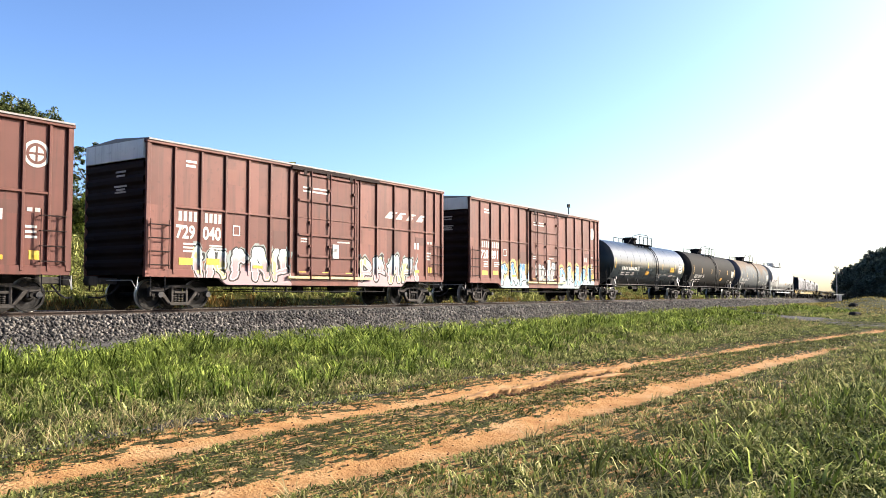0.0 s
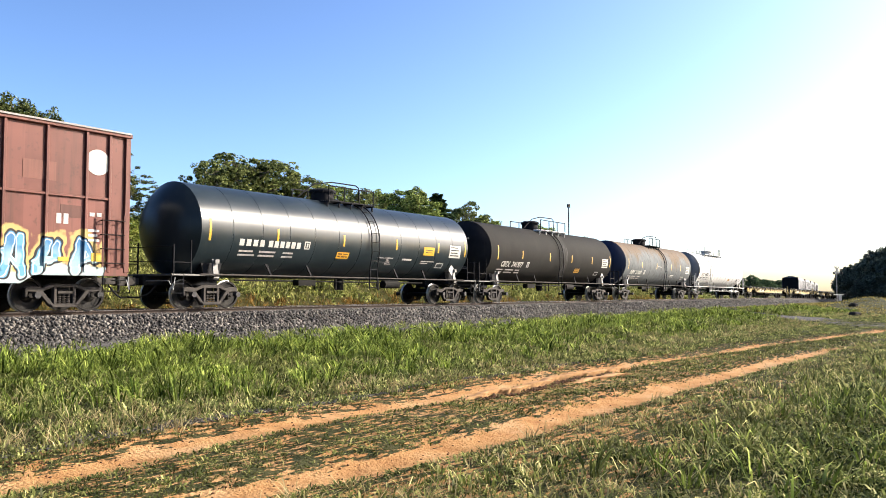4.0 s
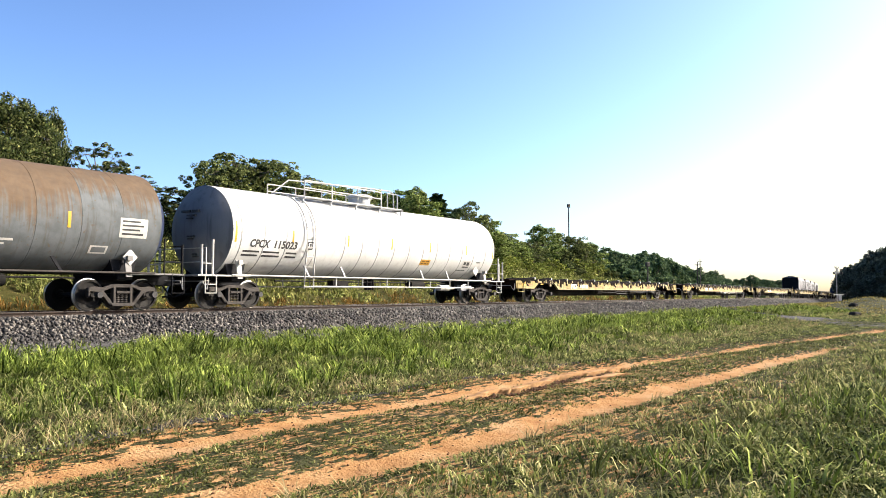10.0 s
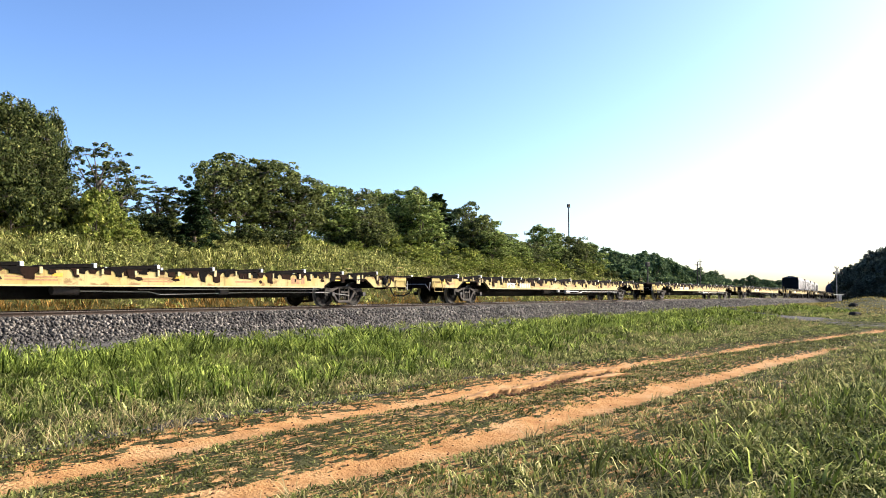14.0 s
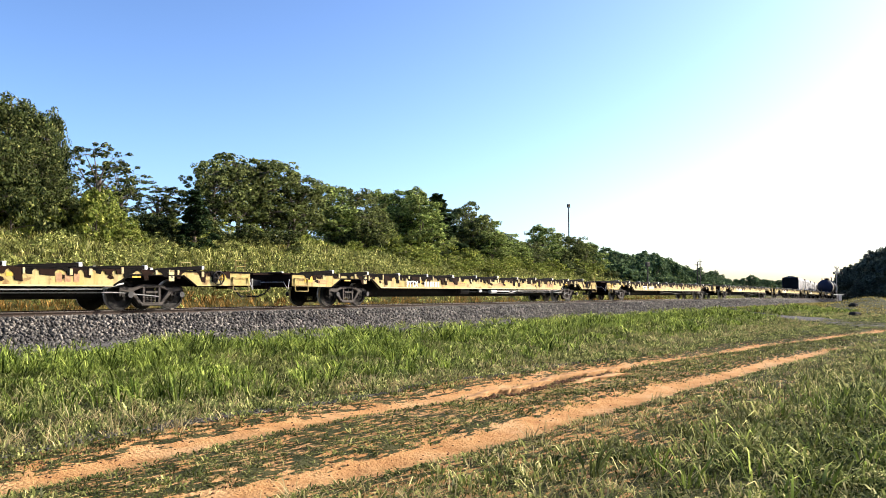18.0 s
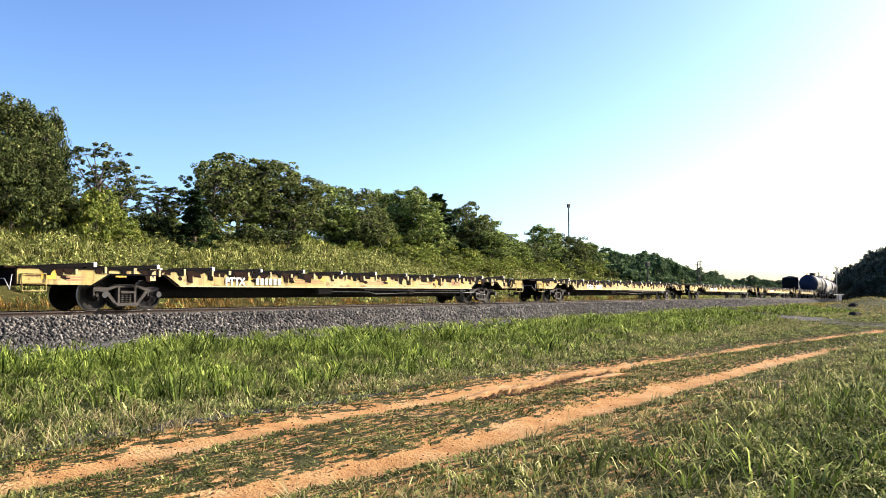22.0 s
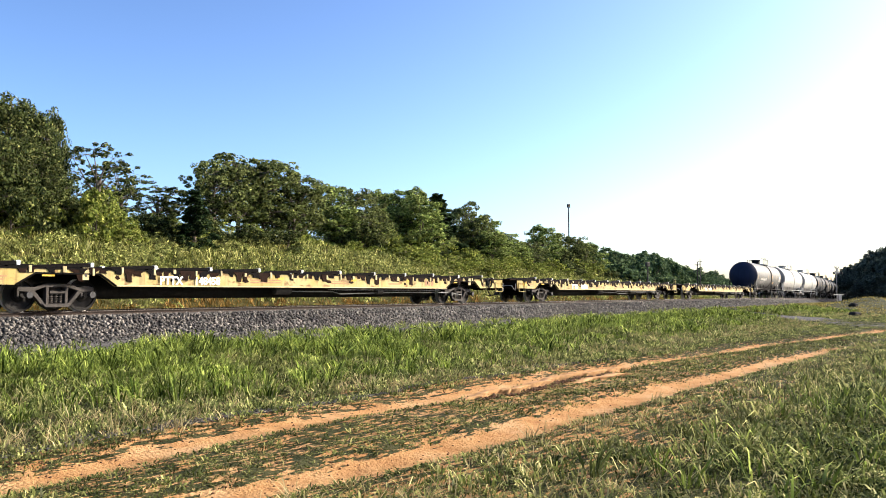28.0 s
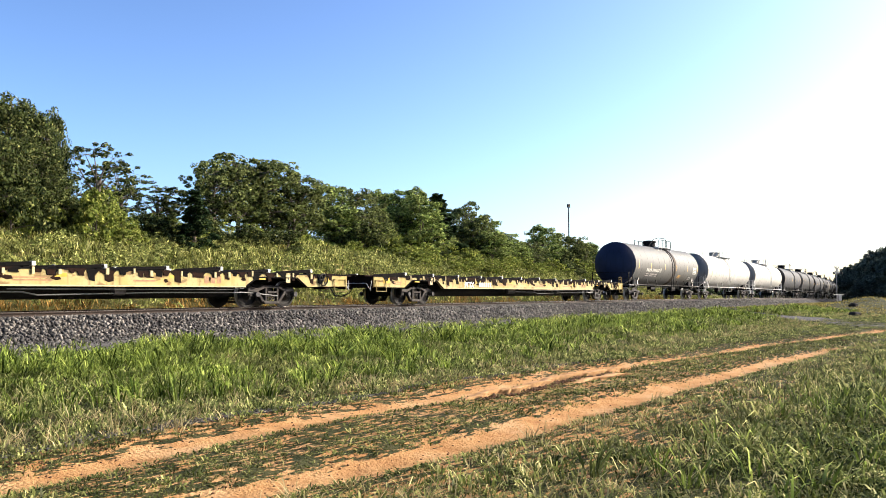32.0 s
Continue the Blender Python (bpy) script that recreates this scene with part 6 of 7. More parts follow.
# x, y, height of the top, width
CROSSING_TREES = [
    (220.8, 11.7, 6.3, 7), (205.3, 7.5, 6.4, 8), (195.9, 3.6, 7.8, 8), (180.8, -1.0, 8.9, 9),
    (171.2, -4.8, 9.5, 10), (161.8, -8.7, 10.3, 11), (168.9, -1.5, 4.2, 7), (200.5, 5.7, 4.0, 7),
    (193.8, 6.5, 3.4, 6), (168.2, -0.5, 3.2, 7), (158.9, -4.7, 5.0, 8), (223.4, 7.9, 6.1, 8),
    (214.6, 3.2, 7.9, 9),
]


def plant_all():
    rng = random.Random(4)
    for s, lat, top, width, kind in BANK_TREES + RIDGE_TREES + FAR_TREES:
        x, y, a = track_at(s, lat)
        plant(kind, x, y, max(2.0, top - stand(x, y)) / TOP[kind], width * rng.uniform(1.05, 1.2), rng.uniform(0, 360), 0.1)
        if 45 < s < 100 and kind != "cedar":
            x, y, a = track_at(s - 0.9 - s * 0.012 + rng.uniform(-0.4, 0.4), lat - 2.5)
            low = rng.uniform(0.65, 1.35) * (0.9 + 0.0135 * s)
            plant(kind, x, y, max(1.6, top - low - stand(x, y)) / TOP[kind], width * 0.9, rng.uniform(0, 360), 0.1)
        if s > 100:
            x, y, a = track_at(s - 3.0, lat - 4.0)
            plant("far", x, y, max(1.8, top - 0.011 * s - stand(x, y)) / TOP["far"], width * 0.9, rng.uniform(0, 360), 0.1)
    for i in range(46):
        s = -8 + i * 3.1 + rng.uniform(-1, 1)
        lat = rng.uniform(17.5, 21.0)
        x, y, a = track_at(s, lat)
        kind = "scrub" if rng.random() < 0.45 else "bush"
        tall, wide = rng.uniform(1.8, 3.0), rng.uniform(3.2, 4.8)
        if not 27.5 < s < 48:
            plant("thicket" if s > 92 else kind, x, y, tall, wide, rng.uniform(0, 360), 0.2)
    for i in range(26):
        s = -5 + i * 5.6 + rng.uniform(-2, 2)
        x, y, a = track_at(s, rng.uniform(23, 29))
        if not 28 < s < 50:
            plant("thicket" if s > 92 else "bush", x, y, rng.uniform(2.6, 4.0), rng.uniform(4.5, 6), rng.uniform(0, 360), 0.2)
    for i in range(34):
        s = 30 + i * 2.9 + rng.uniform(-1, 1)
        x, y, a = track_at(s, rng.uniform(13.5, 17.0) + (3.0 if s > 100 else 0.0))
        kind = "bush" if rng.random() < 0.15 else "scrub"
        tall, wide, turn = rng.uniform(1.2, 2.3), rng.uniform(2.4, 4.2), rng.uniform(0, 360)
        if not 33 < s < 49:
            plant("thicket" if s > 92 else kind, x, y, tall, wide, turn, 0.2)
    for i in range(30):
        s = 8 + i * 1.0 + rng.uniform(-1, 1)
        x, y, a = track_at(s, rng.uniform(14.5, 18.0))
        plant("scrub" if rng.random() < 0.45 else "bush", x, y, rng.uniform(1.5, 2.9) * (0.5 if s > 27.5 else 1.0), rng.uniform(2.0, 3.2), rng.uniform(0, 360), 0.2)
    for i in range(16):
        x, y, a = track_at(19.5 + i * 0.8 + rng.uniform(-0.4, 0.4), rng.uniform(15.5, 18.5))
        plant("bush" if rng.random() < 0.4 else "scrub", x, y, rng.uniform(1.3, 2.0), rng.uniform(1.8, 2.8), rng.uniform(0, 360), 0.2)
    for i in range(40):
        s = 35 + i * 1.15 + rng.uniform(-0.6, 0.6)
        x, y, a = track_at(s, rng.uniform(12.5, 15.5) + (4.0 if s < 49 else 0.0))
        plant("scrub", x, y, rng.uniform(0.9, 1.6), rng.uniform(1.8, 3.0), rng.uniform(0, 360), 0.2)
    for i in range(44):
        s = 90 + i * 3.0 + rng.uniform(-1, 1)
        x, y, a = track_at(s, rng.uniform(11.5, 18.0) + float(np.interp(s, [100, 130], [0, 4])))
        plant("thicket", x, y, rng.uniform(1.4, 2.7), rng.uniform(2.8, 4.6), rng.uniform(0, 360), 0.2)
    for x, y, top, width in CROSSING_TREES:
        plant("dark", x, y, top - stand(x, y), width, rng.uniform(0, 360), 0.1)



plant_all()


# ---- poles and the signal ----
def make_pole(x, y, top, label, name="utility_pole", arm=True, r=0.13):
    h = top - stand(x, y)
    pole = thing(name, label, name.replace("_", " "), m=pose(x, y, stand(x, y), 0, 0, -30))
    bm = bmesh.new()
    rod(bm, (0, 0, -0.5), (0, 0, h), r, r * 0.65, 8)
    part("shaft", bm, M["pole"], pole)
    if arm:
        bm = bmesh.new()
        box(bm, (0, 0, h - 0.4), (0.9, 0.08, 0.10))
        part("crossarm", bm, M["pole"], pole)
        for e in (-0.4, 0.4):
            bm = bmesh.new()
            rod(bm, (e, 0, h - 0.34), (e, 0, h - 0.16), 0.04, 0.03, 6)
            part("insulator", bm, M["alu"], pole)
    else:
        bm = bmesh.new()
        box(bm, (0, 0, h + 0.1), (0.42, 0.36, 0.5))
        part("lamp_head", bm, M["pole"], pole, bevel=0.05)
    return pole


make_pole(104.4, 29.4, 12.57, "tall thin dark pole with a box on top, behind the trees", "lamp_pole", False, 0.12)
make_pole(109.3, 12.7, 4.46, "weathered utility pole beside the line", "utility_pole", True, 0.09)
make_pole(123.1, 16.7, 5.37, "weathered utility pole beside the line", "utility_pole", True, 0.09)
make_pole(87.7, 11.4, 3.42, "short pale post beside the line", "line_post", False, 0.10)


def make_signal():
    x, y = 184.3, 7.87
    g = stand(x, y)
    h = 5.83 - g
    sig = thing("crossing_signal", "grey crossing signal mast with cross arms and lamps", "crossing signal", m=pose(x, y, g, 0, 0, -35))
    bm = bmesh.new()
    rod(bm, (0, 0, -0.3), (0, 0, h), 0.10, 0.08, 10)
    part("mast", bm, M["white"], sig)
    bm = bmesh.new()
    for e in (-1, 1):
        box(bm, (0, -0.15, h - 0.9), (1.9, 0.04, 0.26), (0, e * 45, 0))
    part("crossbuck", bm, M["white"], sig, "white crossed boards")
    for z, w in ((h - 1.6, 2.2), (1.55, 3.6)):
        bm = bmesh.new()
        rod(bm, (-w * 0.35, 0, z), (w * 0.65, 0, z), 0.09, n=8)
        part("arm", bm, M["white"], sig)
        for e in (-0.35, 0.6):
            bm = bmesh.new()
            lathe(bm, [(-0.16, 0.0), (-0.16, 0.18), (-0.12, 0.30), (-0.10, 0.30), (-0.08, 0.16), (0.08, 0.14), (0.08, 0.0)], (e * w, 0, z), "y", 16)
            part("lamp", bm, M["black"], sig)
    bm = bmesh.new()
    box(bm, (0.9, 0.3, 0.8), (0.8, 0.6, 1.6))
    part("relay_box", bm, M["alu"], sig, bevel=0.03)


make_signal()


# ---- grass ----
def tufts(name, x, y, per, height, width, lean, spread, material, seed, label, short=False):
    """Tufts of arching blades: each blade has two lengths (one where short) and a pointed tip."""
    rng = np.random.default_rng(seed)
    n = len(x) * per
    cx, cy = np.repeat(x, per), np.repeat(y, per)
    h = np.repeat(height, per) * rng.uniform(0.55, 1.15, n)
    w = np.repeat(width, per) * rng.uniform(0.7, 1.3, n)
    a = rng.uniform(0, 2 * np.pi, n)
    d = np.stack([np.cos(a), np.sin(a), np.zeros(n)], -1)
    r = np.repeat(spread, per) * rng.random(n) ** 0.7
    px, py = cx + d[:, 0] * r, cy + d[:, 1] * r
    p = np.stack([px, py, ground_z(px, py) - 0.02], -1)
    twist = a + np.pi / 2 + rng.normal(0, 0.5, n)
    side = np.stack([np.cos(twist), np.sin(twist), np.zeros(n)], -1) * (w * 0.5)[:, None]
    reach = (h * lean * rng.uniform(0.25, 1.1, n))[:, None]
    up = np.array([0, 0, 1.0]) * h[:, None]
    droop = rng.uniform(0.1, 0.55, n)[:, None]
    q1 = p + d * reach * 0.14 + up * 0.42
    q2 = p + d * reach * 0.48 + up * (0.80 - 0.10 * droop)
    tip = p + d * reach + up * (1.0 - droop)
    v = np.stack([p - side * 0.7, p + side * 0.7, q1 - side, q1 + side, q2 - side * 0.75, q2 + side * 0.75, tip], 1).reshape(-1, 3)
    if short:
        v = np.stack([p - side * 0.8, p + side * 0.8, q2 - side * 0.8, q2 + side * 0.8, tip], 1).reshape(-1, 3)
        i = np.arange(n)[:, None] * 5
        me = quick_mesh(name, v, i + np.array([[0, 1, 3, 2]]), i + np.array([[2, 3, 4]]), material)
        return tagged(new(name, me), label, "grass", kind="stuff")
    i = np.arange(n)[:, None] * 7
    quads = np.concatenate([i + np.array([[0, 1, 3, 2]]), i + np.array([[2, 3, 5, 4]])])
    me = quick_mesh(name, v, quads, i + np.array([[4, 5, 6]]), material)
    return tagged(new(name, me), label, "grass", kind="stuff")


def scatter(n, x0, x1, y0, y1, seed, power=1.6):
    """Random places, thinner with distance."""
    rng = np.random.default_rng(seed)
    u = rng.random(n)
    x = x0 + (x1 - x0) * u ** power
    return x, rng.uniform(y0, y1, n), rng


def clumped(x, y, rng, scale, keep):
    return wave(x, y, scale, 2.0) + 0.6 * wave(x, y, scale * 2.7, 5.0) + rng.normal(0, 0.25, len(x)) > keep


def wider(x):
    """Distant blades are fewer and broader."""
    return np.interp(x, [5, 25, 70], [0.85, 1.3, 2.3])


def bank_weeds():
    """Leafy weeds in low mounds all over the slope."""
    rng = np.random.default_rng(17)
    n = 13000
    s = -14 + 150 * rng.random(n) ** 1.2
    lat = rng.uniform(4.6, 20.0, n)
    a = s * BEND
    x, y = RADIUS * np.sin(a) - np.sin(a) * lat, RADIUS * (1 - np.cos(a)) + np.cos(a) * lat
    k = clumped(x, y, rng, 0.75, -0.25) & (rng.random(n) < np.interp(lat, [4.6, 7.0, 9, 20], [0.03, 0.15, 0.8, 1]))
    x, y, s = x[k], y[k], s[k]
    r = rng.uniform(0.16, 0.42, len(x)) * (1 + 0.4 * wave(x, y, 0.5, 9.0)) * np.interp(s, [0, 120], [0.9, 1.5])
    c = np.stack([x, y, ground_z(x, y) + r * 0.75], -1)
    me = leaf_cloud("bank_weeds", c, r, 32, 0.18, M["weed"], 19, 0.15)
    tagged(new("bank_weeds", me), "low leafy weeds covering the bank beyond the line", "weeds", kind="stuff")


def grow():
    # tall fresh grass beyond the gravel skirt of the line
    x, y, rng = scatter(15000, 3, 76, -13.6, -4.0, 1)
    s, lat = track_coords(x, y)
    y = y + s * BEND * s / 2
    s, lat = track_coords(x, y)
    edge = lat + 0.55 + 1.9 * wave(x, y, 0.62, 7.0)
    k = (lane_distance(x, y) > rng.uniform(1.5, 3.0, len(x))) & (rng.random(len(x)) < np.interp(edge, [-13.2, -11.6, -10.0, -7.6, -6.6, -4.4], [0.06, 0.32, 0.85, 1, 0.30, 0.09])) & clumped(x, y, rng, 0.9, -0.3)
    x, y, lat = x[k], y[k], lat[k]
    n = len(x)
    h = rng.uniform(0.25, 0.56, n) * np.interp(lat, [-11, -9, -7.5, -6.0], [0.7, 1.0, 0.95, 0.5]) * (1 + 0.55 * wave(x, y, 1.1, 1.0))
    tufts("tall_grass", x, y, 16, h, rng.uniform(0.012, 0.029, n) * wider(x), 1.05, rng.uniform(0.06, 0.18, n), M["blade_tall"], 2, "tall fresh green grass beside the ballast")
    # weeds that creep into the gravel skirt
    x, y, rng = scatter(2600, 4, 60, -8.2, -3.2, 41, 1.3)
    y = y + x * BEND * x / 2
    k = clumped(x, y, rng, 1.1, 0.15)
    x, y = x[k], y[k]
    n = len(x)
    tufts("gravel_weeds", x, y, 7, rng.uniform(0.08, 0.30, n), rng.uniform(0.010, 0.022, n) * wider(x), 1.3, rng.uniform(0.04, 0.16, n), M["blade_low"], 42, "thin dull weeds in the gravel below the ballast")
    # duller grass further down towards the ruts
    x, y, rng = scatter(24000, 2, 66, -15.4, -7.6, 3)
    k = (y > rut_far(x) + 0.45) & (lane_distance(x, y) > rng.uniform(1.4, 2.8, len(x))) & (rng.random(len(x)) < np.interp(y, [-15, -13.9, -12.6, -9.0], [0.6, 0.85, 1, 0.8])) & clumped(x, y, rng, 1.9, -0.40)
    x, y = x[k], y[k]
    n = len(x)
    h = rng.uniform(0.07, 0.20, n) * np.interp(y, [-15, -13, -10], [0.5, 1.1, 1.6])
    tufts("short_grass", x, y, 9, h, rng.uniform(0.012, 0.027, n) * wider(x), 1.5, rng.uniform(0.05, 0.16, n), M["blade_low"], 4, "dull short grass between the ballast and the ruts", True)
    x, y, rng = scatter(5200, 2, 62, -15.0, -7.5, 5)
    k = (y > rut_far(x) + 0.4) & (lane_distance(x, y) > rng.uniform(1.4, 2.8, len(x))) & clumped(x, y, rng, 1.3, -0.05)
    x, y = x[k], y[k]
    n = len(x)
    tufts("dry_grass", x, y, 8, rng.uniform(0.08, 0.28, n), rng.uniform(0.005, 0.011, n) * wider(x), 1.7, rng.uniform(0.05, 0.2, n), M["blade_dry"], 6, "dry straw-coloured grass among the green")
    # low tufts between and beside the ruts
    x, y, rng = scatter(36000, 2, 62, -21.0, -13.4, 7, 2.0)
    clear = np.minimum(np.abs(y - rut_far(x)), np.abs(y - rut_near(x)))
    k = (clear > (0.30 + 0.10 * wave(x, y, 2.6)) * np.interp(x, [12, 20, 34], [1.0, 0.8, 0.7])) & clumped(x, y, rng, 3.0, -0.45)
    x, y = x[k], y[k]
    n = len(x)
    tufts("rut_tufts", x, y, 8, rng.uniform(0.02, 0.07, n), rng.uniform(0.010, 0.020, n) * wider(x), 2.2, rng.uniform(0.03, 0.11, n), M["blade_mat"], 8, "low matted tufts between the wheel ruts", True)
    x, y, rng = scatter(5200, 9, 34, -19.6, -15.2, 45, 1.2)
    k = (y < rut_far(x) - 0.42) & (y > rut_near(x) + 0.40) & clumped(x, y, rng, 2.2, -0.15)
    x, y = x[k], y[k]
    n = len(x)
    tufts("crown_grass", x, y, 8, rng.uniform(0.03, 0.09, n), rng.uniform(0.010, 0.020, n) * wider(x), 2.0, rng.uniform(0.05, 0.16, n), M["blade_mat"], 46, "low dark grass along the crown of the dirt track", True)
    x, y, rng = scatter(12000, 16, 64, -23.0, -8.5, 27, 1.2)
    clear = np.minimum(np.abs(y - rut_far(x)), np.abs(y - rut_near(x)) + np.interp(x, [22, 28], [0, 1]))
    k = (clear > 0.5) & (lane_distance(x, y) > rng.uniform(1.3, 2.4, len(x))) & clumped(x, y, rng, 1.6, -0.5)
    x, y = x[k], y[k]
    n = len(x)
    tufts("lane_grass", x, y, 8, rng.uniform(0.05, 0.13, n), rng.uniform(0.010, 0.018, n) * wider(x), 1.8, rng.uniform(0.06, 0.2, n), M["blade_low"], 28, "short green grass round the far end of the ruts", True)
    # the near verge
    x, y, rng = scatter(27000, 2.5, 70, -28.0, -17.6, 9)
    off = rut_near(x) - y
    k = (off > 0.38 + 0.2 * wave(x, y, 1.9)) & (lane_distance(x, y) > 2.4) & (rng.random(len(x)) < np.interp(off, [0.3, 1.6, 3.2], [0.35, 0.65, 1])) & clumped(x, y, rng, 1.9, -0.40)
    x, y = x[k], y[k]
    n = len(x)
    off = rut_near(x) - y
    h = rng.uniform(0.06, 0.18, n) * np.interp(off, [0.4, 1.2, 3.5], [0.45, 0.85, 1.35])
    tufts("verge_grass", x, y, 9, h, rng.uniform(0.010, 0.024, n) * wider(x), 1.6, rng.uniform(0.05, 0.16, n), M["blade_verge"], 10, "grey-green grass on the near verge of the dirt track", True)
    x, y, rng = scatter(3800, 3.5, 34, -26.0, -18.2, 11, 1.3)
    k = (rut_near(x) - y > 1.8) & clumped(x, y, rng, 1.1, 0.1)
    x, y = x[k], y[k]
    n = len(x)
    tufts("verge_tufts", x, y, 10, rng.uniform(0.14, 0.34, n), rng.uniform(0.012, 0.026, n) * wider(x), 1.3, rng.uniform(0.05, 0.14, n), M["blade_low"], 12, "fresh green tufts on the near verge")
    x, y, rng = scatter(4200, 3.5, 40, -27.0, -17.8, 33, 1.4)
    k = (rut_near(x) - y > 0.5) & (lane_distance(x, y) > 2.4) & clumped(x, y, rng, 1.5, -0.05)
    x, y = x[k], y[k]
    n = len(x)
    tufts("verge_straw", x, y, 7, rng.uniform(0.06, 0.22, n), rng.uniform(0.005, 0.012, n) * wider(x), 1.9, rng.uniform(0.06, 0.2, n), M["blade_dry"], 34, "grey-tan dry straw among the verge grass", True)
    # broad-leaved weeds in a thick patch beside the point of view
    rng = np.random.default_rng(35)
    n = 600
    x, y = rng.normal(8.6, 2.0, n), rng.normal(-21.6, 0.75, n)
    k = (x > 5.2) & (rut_near(x) - y > 2.2)
    x, y = x[k], y[k]
    r = rng.uniform(0.06, 0.16, len(x))
    # Shade-toned leaves: the shadow low in this patch is in its colour.
    me = leaf_cloud("verge_weeds", np.stack([x, y, ground_z(x, y) + r * 0.8], -1), r, 40, 0.034, M["leaf_shade"], 36, 0.26)
    tagged(new("verge_weeds", me), "low broad-leaved green weeds on the verge", "weeds", kind="stuff")
    n = 150
    x, y = rng.normal(10.6, 2.4, n), rng.normal(-21.4, 0.8, n)
    k = (x > 5.0) & (rut_near(x) - y > 1.9)
    x, y = x[k], y[k]
    n = len(x)
    tufts("rank_tufts", x, y, 9, rng.uniform(0.18, 0.40, n), rng.uniform(0.012, 0.024, n), 1.2, rng.uniform(0.04, 0.12, n), M["blade_tall"], 38, "rank fresh green tufts on the verge")
    # plainer grass behind and beside the point of view
    rng = np.random.default_rng(31)
    n = 7000
    x, y = rng.uniform(-14, 3.4, n), rng.uniform(-34, -4.5, n)
    k = (np.minimum(np.abs(y - rut_far(x)), np.abs(y - rut_near(x))) > 0.5) & ((np.abs(x) > 0.8) | (np.abs(y + 22.3) > 0.8)) & clumped(x, y, rng, 1.5, -0.5)
    x, y = x[k], y[k]
    n = len(x)
    tufts("field_grass", x, y, 9, rng.uniform(0.07, 0.2, n), rng.uniform(0.012, 0.022, n), 1.5, rng.uniform(0.06, 0.2, n), M["blade_verge"], 32, "grey-green grass of the open field", True)
    # the bank beyond the line
    rng = np.random.default_rng(13)
    n = 15000
    s = -14 + 150 * rng.random(n) ** 1.25
    lat = rng.uniform(3.4, 21.0, n)
    a = s * BEND
    x, y = RADIUS * np.sin(a) - np.sin(a) * lat, RADIUS * (1 - np.cos(a)) + np.cos(a) * lat
    k = clumped(x, y, rng, 0.8, -0.9)
    x, y, s, lat = x[k], y[k], s[k], lat[k]
    n = len(x)
    h = rng.uniform(0.25, 0.62, n) * (1 + 0.75 * wave(x, y, 1.2, 4.0)) * np.interp(lat, [3.4, 6, 9], [0.45, 0.75, 1.0])
    foot = lat < 7.4 + 1.6 * wave(x, y, 0.9, 6.0)
    tufts("foot_grass", x[foot], y[foot], 10, h[foot], rng.uniform(0.020, 0.045, int(foot.sum())), 1.2, rng.uniform(0.1, 0.4, int(foot.sum())), M["blade_foot"], 40, "brown and ochre dry grass at the foot of the bank", True)
    x, y, s, h = x[~foot], y[~foot], s[~foot], h[~foot]
    n = len(x)
    tufts("bank_grass", x, y, 10, h, rng.uniform(0.024, 0.055, n) * np.interp(s, [0, 130], [0.8, 2.2]), 1.2, rng.uniform(0.1, 0.4, n), M["blade_bank"], 14, "long yellow-green grass on the bank beyond the line", True)
    rng = np.random.default_rng(15)
    n = 6500
    x, y = rng.uniform(58, 190, n), rng.uniform(-34, 3, n)
    s, lat = track_coords(x, y)
    k = (lat < -3.4) & (lane_distance(x, y) > rng.uniform(1.4, 2.8, len(x)))
    x, y = x[k], y[k]
    n = len(x)
    tufts("far_grass", x, y, 8, rng.uniform(0.10, 0.28, n), rng.uniform(0.025, 0.06, n), 1.2, rng.uniform(0.2, 0.5, n), M["blade_field"], 16, "yellow-brown grass near the crossing", True)
    bank_weeds()


def clods():
    """Crumbled reddish earth along the far edge of the ruts, and a few pebbles."""
    rng = np.random.default_rng(21)
    n = 3600
    x = 2 + 38 * rng.random(n) ** 1.4
    y = np.where(rng.random(n) < 0.7, rut_far(x) + 0.42 + rng.normal(0, 0.16, n), rut_near(x) + rng.normal(0.3, 0.5, n))
    size = rng.uniform(0.005, 0.017, n)
    # Larger clods along the lip also stand in for its shadow line.
    m = 420
    x[:m] = rng.uniform(9.8, 14.4, m)
    y[:m] = lip_line(x[:m]) - rng.uniform(-0.02, 0.12, m)
    size[:m] = rng.uniform(0.014, 0.04, m)
    base = np.array([[1, 0, 0], [-1, 0, 0], [0, 1, 0], [0, -1, 0], [0, 0, 0.8], [0, 0, -0.8]], float)
    v = base[None] * rng.uniform(0.6, 1.3, (n, 6, 1)) * size[:, None, None]
    v = v + np.stack([x, y, ground_z(x, y) + size * 0.2], -1)[:, None]
    f = np.array([[0, 2, 4], [2, 1, 4], [1, 3, 4], [3, 0, 4], [2, 0, 5], [1, 2, 5], [3, 1, 5], [0, 3, 5]])
    me = quick_mesh("earth_clods", v.reshape(-1, 3), np.zeros((0, 4), int), (f[None] + np.arange(n)[:, None, None] * 6).reshape(-1, 3), M["clod"])
    tagged(new("earth_clods", me), "crumbled reddish earth along the wheel ruts", "earth clods", kind="stuff")


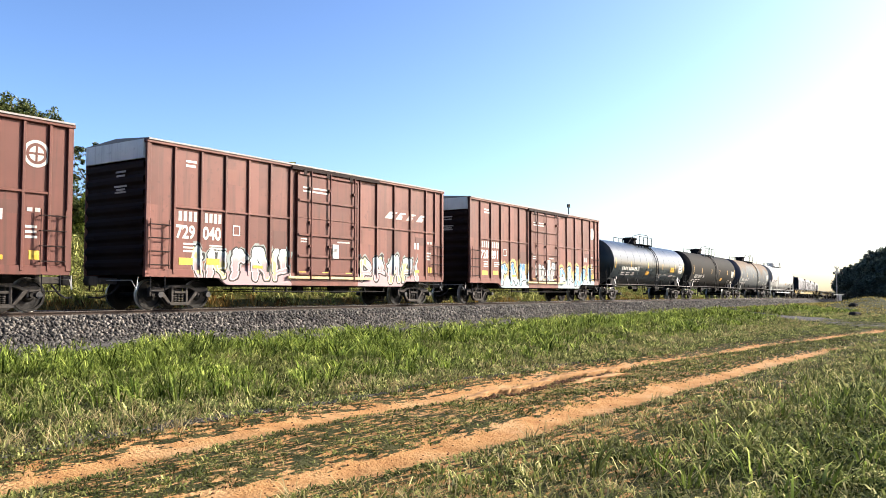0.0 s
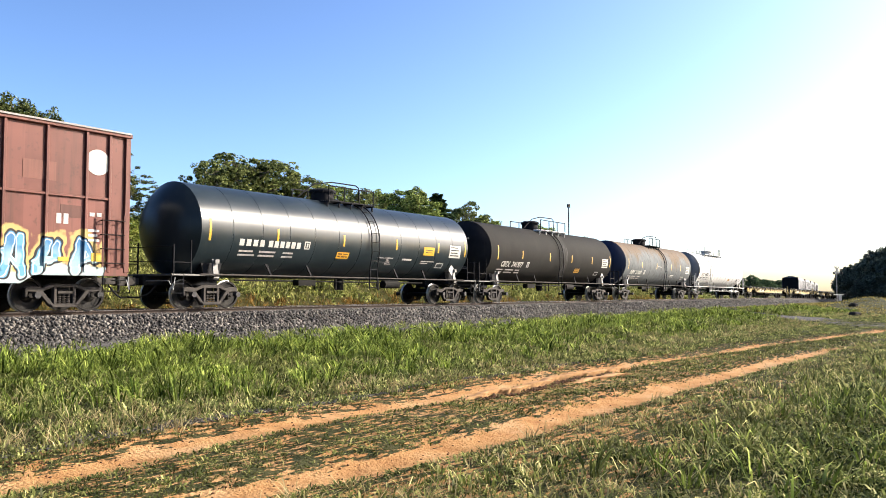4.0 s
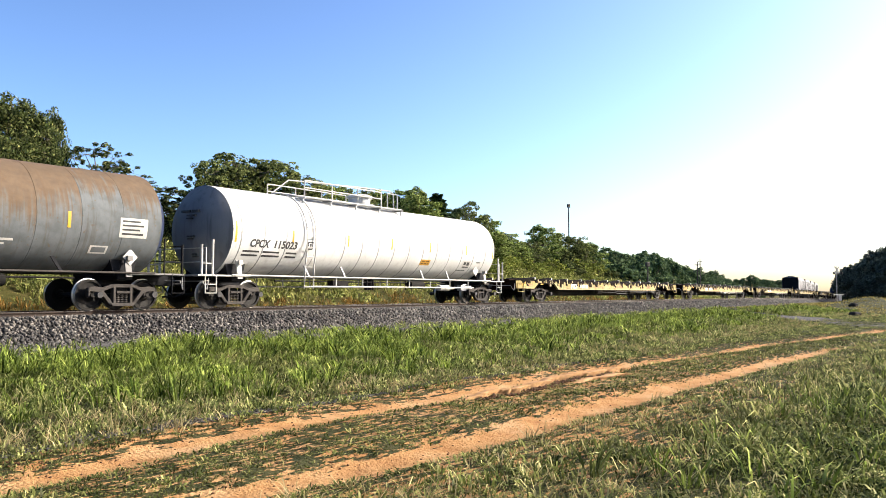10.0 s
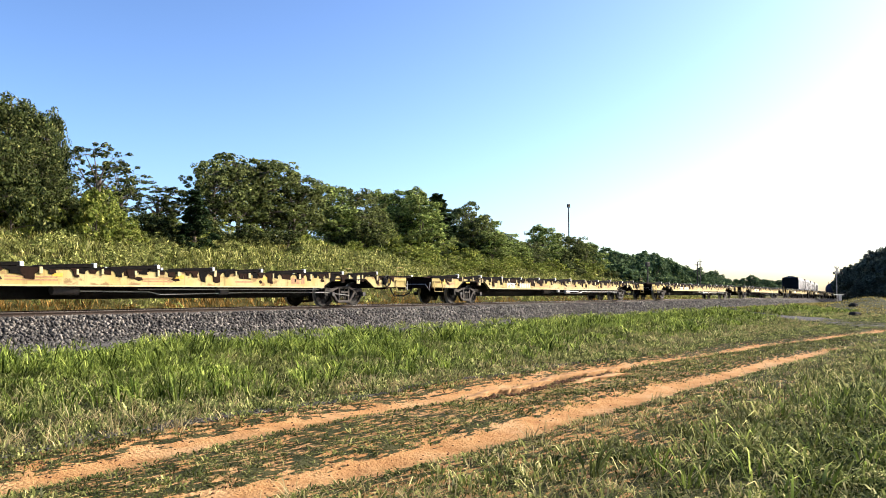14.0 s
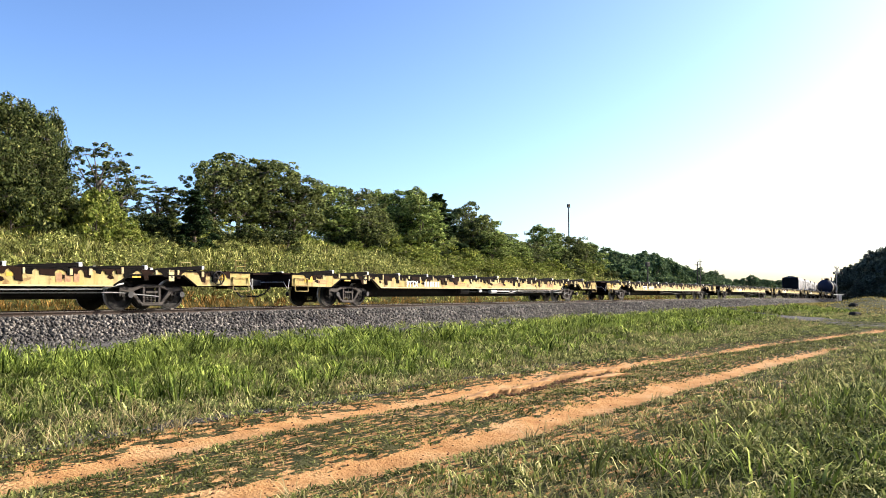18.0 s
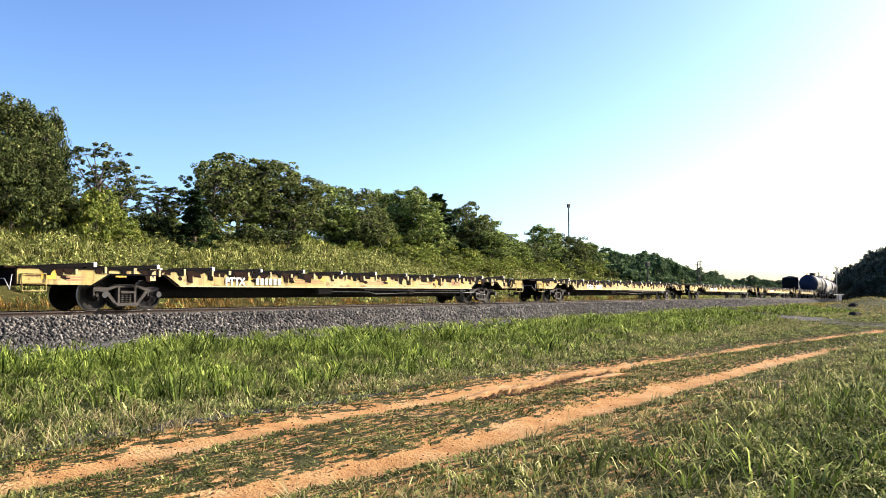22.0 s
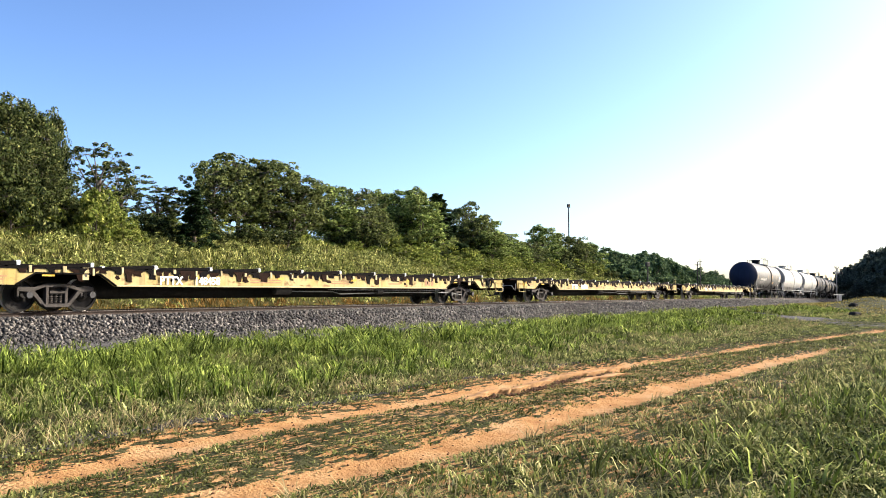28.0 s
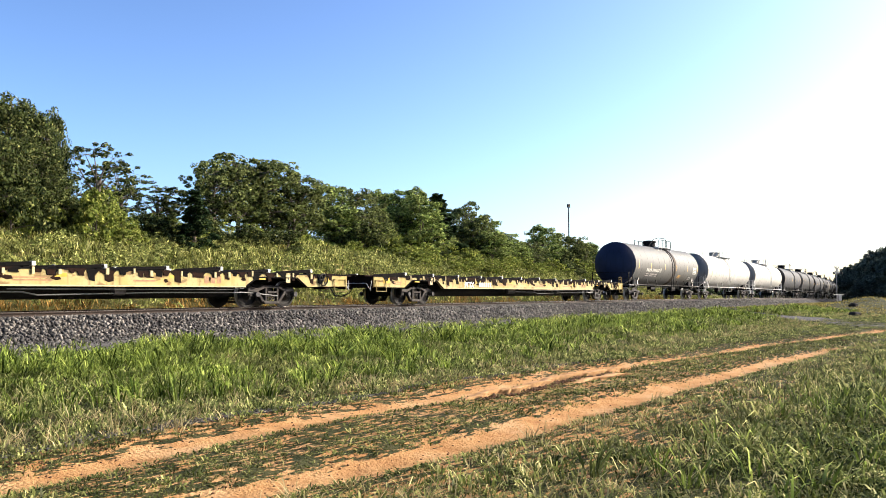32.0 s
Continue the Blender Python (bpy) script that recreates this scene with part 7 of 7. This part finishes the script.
def litter():
    """Grey pebbles and leaf litter in a loose band beyond the far wheel rut."""
    rng = np.random.default_rng(51)
    n = 3000
    x = 2.5 + 15 * rng.random(n) ** 1.3
    y = rut_far(x) + 0.62 + np.abs(rng.normal(0, 0.22, n)) + 0.12 * wave(x, x * 0.0, 1.7, 2.0)
    size = rng.uniform(0.010, 0.030, n)
    base = np.array([[1, 0, 0], [-1, 0, 0], [0, 1, 0], [0, -1, 0], [0, 0, 0.6], [0, 0, -0.6]], float)
    v = base[None] * rng.uniform(0.6, 1.4, (n, 6, 1)) * size[:, None, None]
    v = v + np.stack([x, y, ground_z(x, y) + size * 0.3], -1)[:, None]
    f = np.array([[0, 2, 4], [2, 1, 4], [1, 3, 4], [3, 0, 4], [2, 0, 5], [1, 2, 5], [3, 1, 5], [0, 3, 5]])
    me = quick_mesh("pebble_litter", v.reshape(-1, 3), np.zeros((0, 4), int), (f[None] + np.arange(n)[:, None, None] * 6).reshape(-1, 3), M["litter"])
    tagged(new("pebble_litter", me), "grey pebbles and dead leaves beside the wheel rut", "pebbles", kind="stuff")


def make_rock(x, y, size, seed):
    """A low broken lump, its corners knocked off unevenly."""
    rng = random.Random(seed)
    bm = bmesh.new()
    bmesh.ops.create_icosphere(bm, subdivisions=3, radius=0.5)
    for v in bm.verts:
        k = 1 + 0.16 * math.sin(v.co.x * 7 + seed) * math.sin(v.co.y * 6 + 1.3) + 0.10 * math.sin(v.co.z * 11 + v.co.x * 5) + rng.uniform(-0.03, 0.03)
        v.co = Vector((v.co.x * k, v.co.y * k * 0.8, max(-0.32, v.co.z * k * 0.62))) * size
    rock = new("rock", to_mesh("rock", bm, M["rock"], False))
    rock.matrix_basis = pose(x, y, stand(x, y) + 0.12 * size, 0, 0, seed * 37)
    tagged(rock, "dark rock lump lying in the grass", "rock", "rocks in the grass")


def lip_line(x):
    return -15.98 + 0.05 * np.sin(x * 2.1) + 0.03 * np.sin(x * 6.7 + 1.0)


def rut_lip():
    """A washed-out lip of dark red earth, a hand high and crumbling, between the two ruts."""
    rng = np.random.default_rng(23)
    verts, quads = [], []
    for x0, x1, dy, top in ((9.6, 15.8, 0.0, 0.085), (12.6, 14.9, -0.34, 0.05)):
        xs = np.arange(x0, x1, 0.035)
        fade = np.interp(xs, [x0, x0 + 0.7, x1 - 0.8, x1], [0.1, 1, 1, 0.1])
        y = lip_line(xs) + dy + rng.normal(0, 0.014, len(xs))
        h = top * fade * rng.uniform(0.7, 1.15, len(xs))
        first = len(verts)
        for i, x in enumerate(xs):
            z = float(ground_z(x, y[i]))
            verts += [(x, y[i] + 0.45, float(ground_z(x, y[i] + 0.45)) - 0.01), (x, y[i] + 0.16, z + h[i] * 0.85), (x, y[i] + rng.uniform(-0.015, 0.015), z + h[i]),
                      (x + rng.normal(0, 0.01), y[i] + 0.035 + rng.uniform(0, 0.03), z + h[i] * 0.4), (x, y[i] - 0.01, z - 0.03)]
        for i in range(len(xs) - 1):
            for k in range(4):
                a = first + i * 5 + k
                quads.append((a, a + 1, a + 6, a + 5))
    me = quick_mesh("earth_lip", verts, quads, np.zeros((0, 3), int), M["lip"])
    tagged(new("earth_lip", me), "crumbling reddish earth lip between the wheel ruts", "earth lip", kind="stuff")


grow()
rut_lip()
clods()
litter()
make_rock(87.5, -9.4, 0.95, 2)
make_rock(57.6, -13.9, 0.8, 5)


# ---- what moves ----
def motions():
    seconds = [float(k) for k in range(33)]
    for car, o in CARS:
        walk(car, [(t, track_pose(o - gone(t))) for t in seconds])
    ticks = [k / 15.0 for k in range(481)]
    shared = {}
    for car, o in CARS:
        for t in [c for c in car.children if c.name.split(".")[0] == "truck"]:
            for w in [c for c in t.children if c.name.split(".")[0] == "wheelset"]:
                key = w.location.x > 0
                if key not in shared:
                    walk(w, [(t_, pose(w.location.x, 0, WHEEL_R) @ Matrix.Rotation(-(gone(t_) / WHEEL_R) % (2 * math.pi), 4, "Y")) for t_ in ticks])
                    shared[key] = w
                else:
                    src = shared[key]
                    w.rotation_mode = "QUATERNION"
                    data = w.animation_data_create()
                    data.action = src.animation_data.action
                    data.action_slot = src.animation_data.action_slot


motions()
